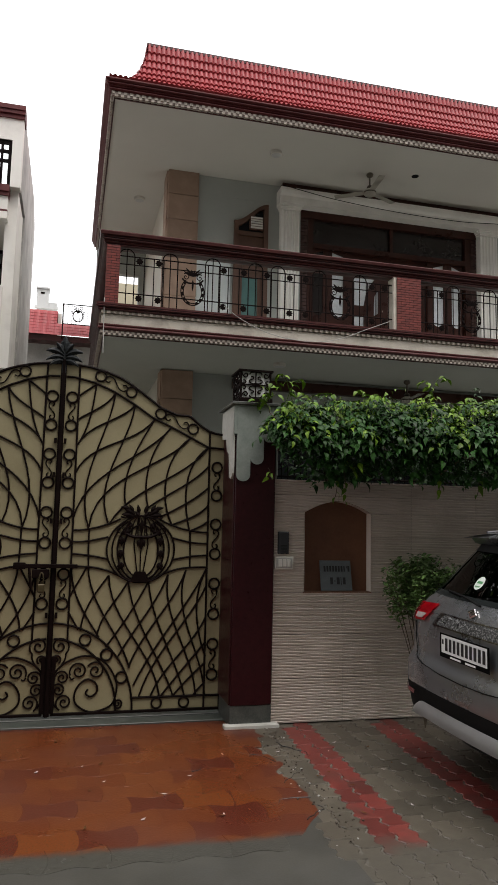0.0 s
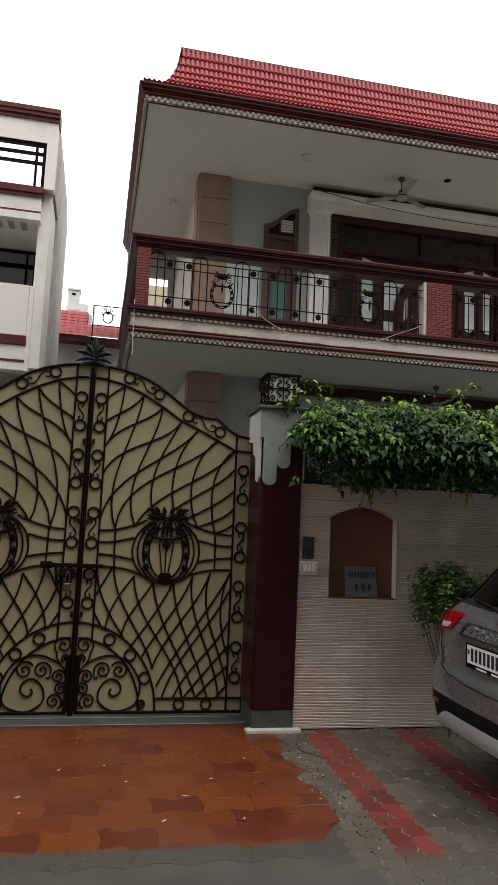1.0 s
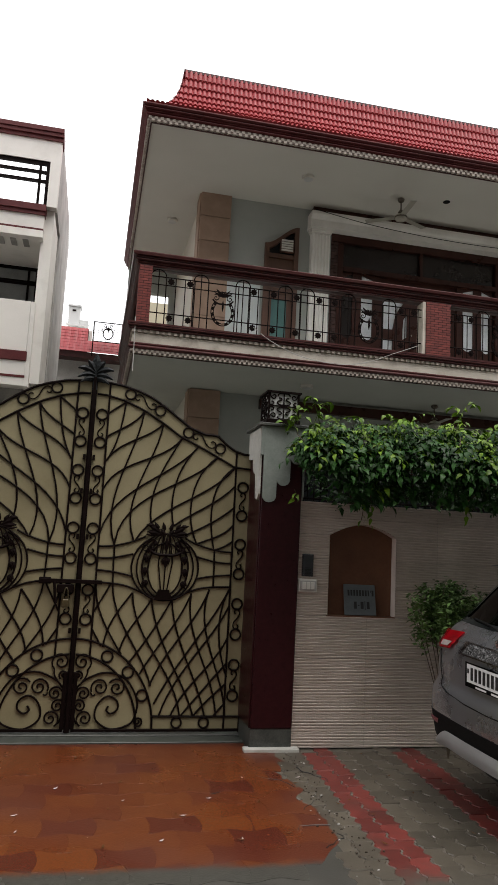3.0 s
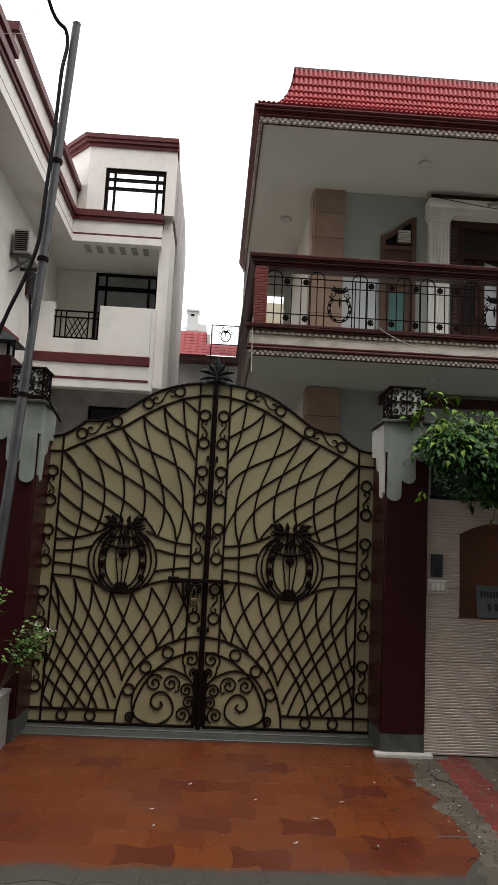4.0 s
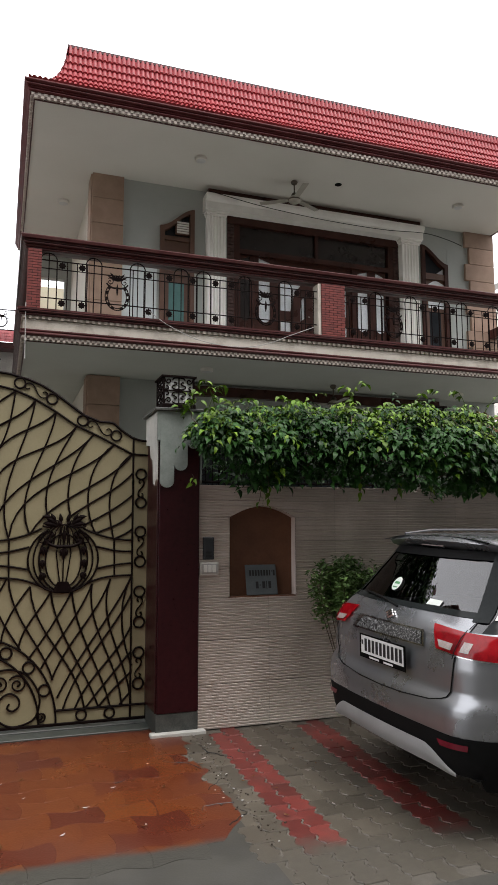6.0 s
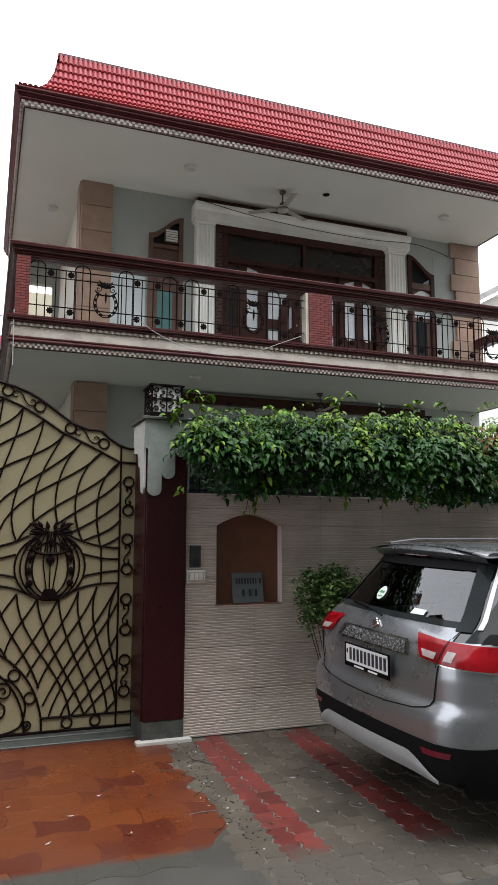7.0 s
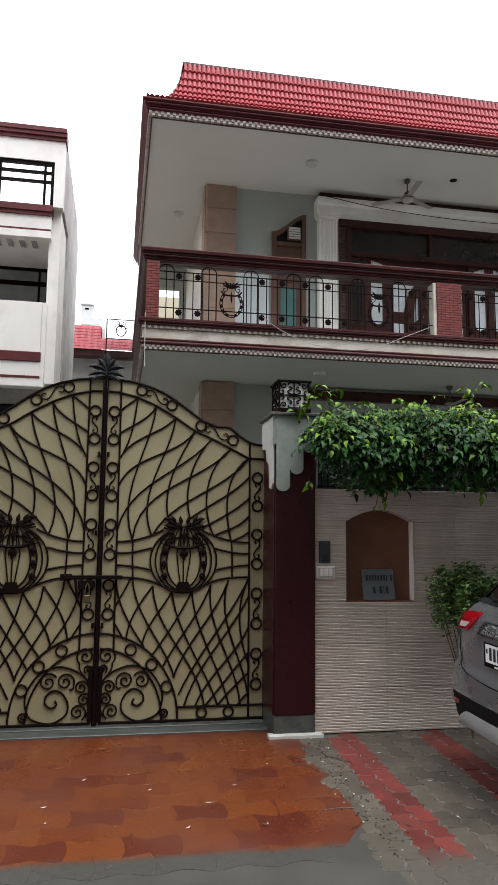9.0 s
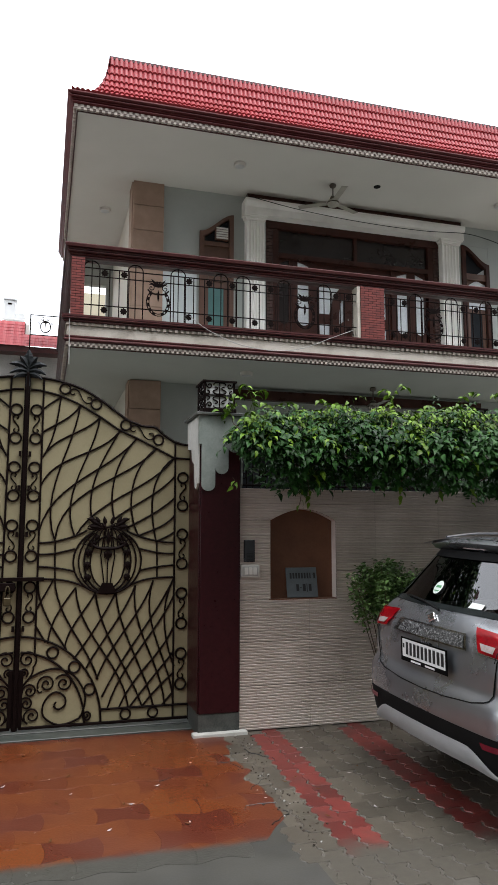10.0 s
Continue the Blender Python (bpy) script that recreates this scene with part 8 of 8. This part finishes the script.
pot(-1.705, 5.03, PZ, 0.18, 0.325, "dark red pot with a leafy plant on the planter")
shrub("potted_plant", -1.705, 5.03, PZ + 0.28, 0.27, 0.25, 900, "bright green leafy plant in the dark red pot", 0.045, 14, 3, material="leaf_pot", seed=8)
pot(-1.80, 5.44, PZ, 0.15, 0.26, "small dark red pot on the planter")
shrub("potted_plant", -1.80, 5.44, PZ + 0.23, 0.70, 0.30, 1500, "thin-stemmed green plant with pale blossoms", 0.042, 16, 7, material="leaf_pot", seed=9, low=0.42)
shrub("trailing_plant", -1.64, 5.80, PZ, 0.52, 0.15, 420, "sprawling grey-green plant beside the pole", 0.042, 10, 4, seed=12, lean=0.25, low=0.5)

pole = thing("utility_pole", -1.77, 5.72, 0.40, "leaning weathered steel pole with cables and straps", "pole")
lean_p = lambda z: (-1.805 + 0.0563 * z + 0.010 * math.sin(math.pi * (z - 0.4) / 5.6), 5.74, z)
bm = bmesh.new()
tube(bm, [lean_p(z) for z in (0.425, 1.1, 1.8, 2.4, 3.0)], 0.040, 12)
part("lower_tube", bm, M["galv"], pole, "", True)
part("upper_tube", tubed([lean_p(z) for z in (2.95, 3.6, 4.4, 5.2, 6.0)], 0.034, 12), M["galv"], pole, "", True)
for z in (2.72, 3.86, 4.72):
    part("strap", tubed([lean_p(z), lean_p(z + 0.035)], 0.046, 12), M["iron"], pole, "dark strap")
part("cap", lathe(bmesh.new(), lean_p(6.0)[0], 5.74, [(0.036, 5.995), (0.036, 6.01), (0.01, 6.03)], 10), M["galv"], pole)


def cable(pts, r, label, material="cable"):
    v = [Vector(p) for p in pts]
    dense = []
    for i in range(len(v) - 1):
        p0, p1, p2, p3 = v[max(i - 1, 0)], v[i], v[i + 1], v[min(i + 2, len(v) - 1)]
        for k in range(8):
            t = k / 8
            dense.append(0.5 * ((2 * p1) + (p2 - p0) * t + (2 * p0 - 5 * p1 + 4 * p2 - p3) * t * t + (3 * p1 - p0 - 3 * p2 + p3) * t ** 3))
    dense.append(v[-1])
    return solid("cable", tubed(dense, r, 6), M[material], label, "cable", "cables on the pole")


cable([(-1.9, 4.0, 7.6), (-1.68, 5.4, 6.12), (-1.53, 5.69, 5.87), (-1.545, 5.68, 5.5), (-1.56, 5.68, 4.95), (-1.585, 5.68, 4.45), (-1.61, 5.68, 4.0), (-1.70, 5.68, 3.67), (-1.80, 5.68, 3.40), (-1.89, 5.70, 3.12), (-1.95, 5.80, 2.9)], 0.016, "thick black cable running down the pole")
cable([(-9, 12, 9.0), (-4.0, 8.0, 7.3), (-1.53, 5.70, 5.88)], 0.0025, "thin service wire from the neighbour's side", "wire_pale")
cable([(-5, 14, 10.5), (-2.6, 8.6, 8.4), (-1.50, 5.72, 5.90)], 0.0025, "thin service wire over the lane", "wire_pale")
cable([(-1.64, 5.68, 3.55), (-1.60, 5.80, 2.86), (-1.52, 5.96, 2.78), (-1.45, 6.3, 2.62)], 0.010, "short black cable to the gate pillar")

# ---------------------------------------------------------------- interlocking paving blocks, right of the drive
pave = solid("pavement", boxed(1.30, 7.0, 3.05, 6.04, -0.15, -0.006), M["joint_sand"], "grey and red interlocking block paving by the wall", kind="structure")
BL, BW = 0.235, 0.132


def block_mesh(name, material):
    """A zigzag-edged paving block, long side along y."""
    bm = bmesh.new()
    a, b = BW / 2 - 0.002, BL / 2 - 0.002
    z = 0.011
    right = [(a + z, -b), (a + z, -b * 0.86), (a - z, -b * 0.62), (a - z, -b * 0.38), (a + z, -b * 0.14), (a + z, b * 0.14), (a - z, b * 0.38), (a - z, b * 0.62), (a + z, b * 0.86), (a + z, b)]
    # parallel sides keep the joint even
    left = [(x - 2 * a, y) for x, y in right]
    ring = right + left[::-1]
    lo = [bm.verts.new((x, y, -0.05)) for x, y in ring]
    mid = [bm.verts.new((x, y, -0.005)) for x, y in ring]
    hi = [bm.verts.new((x * 0.95, y * 0.975, 0.0)) for x, y in ring]
    n = len(ring)
    for p, q in ((lo, mid), (mid, hi)):
        for k in range(n):
            bm.faces.new((p[k], p[(k + 1) % n], q[(k + 1) % n], q[k]))
    bm.faces.new(hi)
    me = to_mesh(bm, name)
    me.materials.append(material)
    return me


grey_block, red_block = block_mesh("paver", M["paver_grey"]), block_mesh("paver", M["paver_red"])
prng = random.Random(4)
SLANT = 0.055
rows_n, joined, count = 27, {"paver_grey": [], "paver_red": []}, 0
for j in range(-4, 40):
    for i in range(13):
        x0 = 1.886 + j * BW
        y = 5.93 - i * BL - (0.0 if j % 2 else BL / 2)
        x = x0 - SLANT * (6.0 - y)
        if y < 3.18 or x > 6.6 or y > 5.94 or x < 1.47 + 0.10 * max(0, y - 5.0):
            continue
        red = j in (0, 1, 6, 7, 12, 13, 18, 19)
        z = prng.gauss(-0.001, 0.0016)
        me = red_block if red else grey_block
        m_ = pose(x, y, z, prng.gauss(0, 0.5), prng.gauss(0, 0.5), prng.gauss(2.5, 0.6))
        if x < 3.6 and count < 300:
            ob = new("paver", me)
            ob.parent = pave
            ob.matrix_basis = m_
            count += 1
        else:
            joined["paver_red" if red else "paver_grey"].append(m_)
for key, me in (("paver_grey", grey_block), ("paver_red", red_block)):
    if joined[key]:
        v0 = np.array([v.co for v in me.vertices])
        f0 = [tuple(p.vertices) for p in me.polygons]
        V, F = [], []
        for i, m_ in enumerate(joined[key]):
            V.append(v0 @ np.array(m_.to_3x3()).T + np.array(m_.translation))
            F += [tuple(k + i * len(v0) for k in q) for q in f0]
        jm = bpy.data.meshes.new("far_pavers")
        jm.from_pydata(np.concatenate(V).tolist(), [], F)
        tagged(part("far_pavers", jm, M[key], pave, "paving blocks under the car"), kind="stuff")
# cement smear along the broken edge of the drive
edge = bmesh.new()
pts_l = [(1.52 + 0.05 * math.sin(y * 9) + 0.09 * max(0, y - 5.2) + 0.02 * math.sin(y * 23), y) for y in [3.5 + 0.05 * k for k in range(49)]]
prism(edge, [(x - 0.30, y) for x, y in pts_l] + [(x - 0.01 + 0.03 * math.sin(31 * y), y) for x, y in pts_l[::-1]], "z", -0.1, -0.003)
smear = solid("cement_edge", edge, M["joint_sand"], "cracked cement edging between drive and paving", kind="structure")
# fallen leaves and grit on the ground
for i in range(60):
    x, y = prng.uniform(-1.4, 3.2), prng.uniform(4.1, 5.95)
    bm = bmesh.new()
    a = prng.uniform(0, math.tau)
    s = prng.uniform(0.008, 0.03)
    vs = [bm.verts.new((x + s * math.cos(a + d) * k, y + s * math.sin(a + d) * k, 0.0085 + q)) for d, k, q in ((0, 1, 0.004), (1.5, 0.35, 0.0), (math.pi, 1, 0.003), (4.7, 0.35, 0.0))]
    bm.faces.new(vs)
    bmesh.ops.solidify(bm, geom=bm.faces[:], thickness=0.0015)
    solid("fallen_leaf", bm, M["leaf_dry"] if i % 3 else M["blossom"], "small dry leaf fallen on the ground", "leaf", "fallen leaves")

# cracks along the broken edge
for x, y, a, n_ in ((1.46, 4.68, 0.15, 9), (1.55, 4.42, 2.9, 8), (1.66, 5.55, -1.9, 12), (1.42, 4.1, 1.2, 8), (1.52, 5.1, 1.4, 10), (0.9, 5.0, 0.3, 4)):
    pts = []
    for k in range(n_):
        pts.append((x, y, 0.0006))
        a += prng.gauss(0, 0.45)
        x, y = x + 0.04 * math.cos(a), y + 0.04 * math.sin(a)
    part("crack", tubed(pts, 0.0045, 5, taper=0.4), M["black_mark"], smear, "dark crack")

# curved blocks of the painted drive: each row is shifted by half a block and its waists take the bulges of the next
DL, DH = 0.31, 0.215


def curved_block():
    bm = bmesh.new()
    top = [(DL * (k / 10 - 0.5), DH / 2 * (1 - 0.2 * math.cos(math.tau * (k / 10 - 0.5)))) for k in range(11)]
    end = [(DL / 2 + 0.022 * math.sin(math.pi * k / 6), DH * 0.6 * (1 - k / 3)) for k in range(1, 6)]
    ring = top + end + [(x, -y) for x, y in top[::-1]] + [(x - DL, y) for x, y in end[::-1]]
    n = len(ring)
    loops = [[bm.verts.new((x * k, y * k, z)) for x, y in ring] for k, z in ((0.997, -0.02), (0.997, -0.0002), (0.988, 0.0010))]
    for p, q in zip(loops, loops[1:]):
        for k in range(n):
            bm.faces.new((p[k], p[(k + 1) % n], q[(k + 1) % n], q[k]))
    bm.faces.new(loops[-1])
    me = to_mesh(bm, "drive_block")
    me.materials.append(M["red_drive"])
    return me


block = curved_block()
for row in range(12):
    y = 3.86 + row * DH
    for col in range(12):
        x = -1.43 + col * DL + (DL / 2 if row % 2 else 0.0)
        if y > 6.12 or x > (1.47 if row > 1 else 1.30) or x < -1.50:
            continue
        ob = new("drive_block", block)
        ob.parent = drive
        ob.matrix_basis = pose(x, y, prng.gauss(0, 0.0006), prng.gauss(0, 0.15), prng.gauss(0, 0.15), 0)
# grit and broken cement along the drive's edge
for i in range(110):
    y = prng.uniform(3.7, 5.95)
    x = 1.60 + 0.10 * max(0, y - 5.0) + prng.gauss(0, 0.07)
    s = prng.uniform(0.003, 0.010)
    bm = bmesh.new()
    vs = [bm.verts.new((x + s * math.cos(q) * prng.uniform(0.6, 1), y + s * math.sin(q) * prng.uniform(0.6, 1), z)) for z in (0.0, s * 0.8) for q in (0, 1.6, 3.1, 4.7)]
    for q in ((4, 5, 6, 7), (0, 1, 5, 4), (1, 2, 6, 5), (2, 3, 7, 6), (3, 0, 4, 7)):
        bm.faces.new([vs[k] for k in q])
    part("grit", bm, M["soil"] if i % 7 else M["vein"], smear)
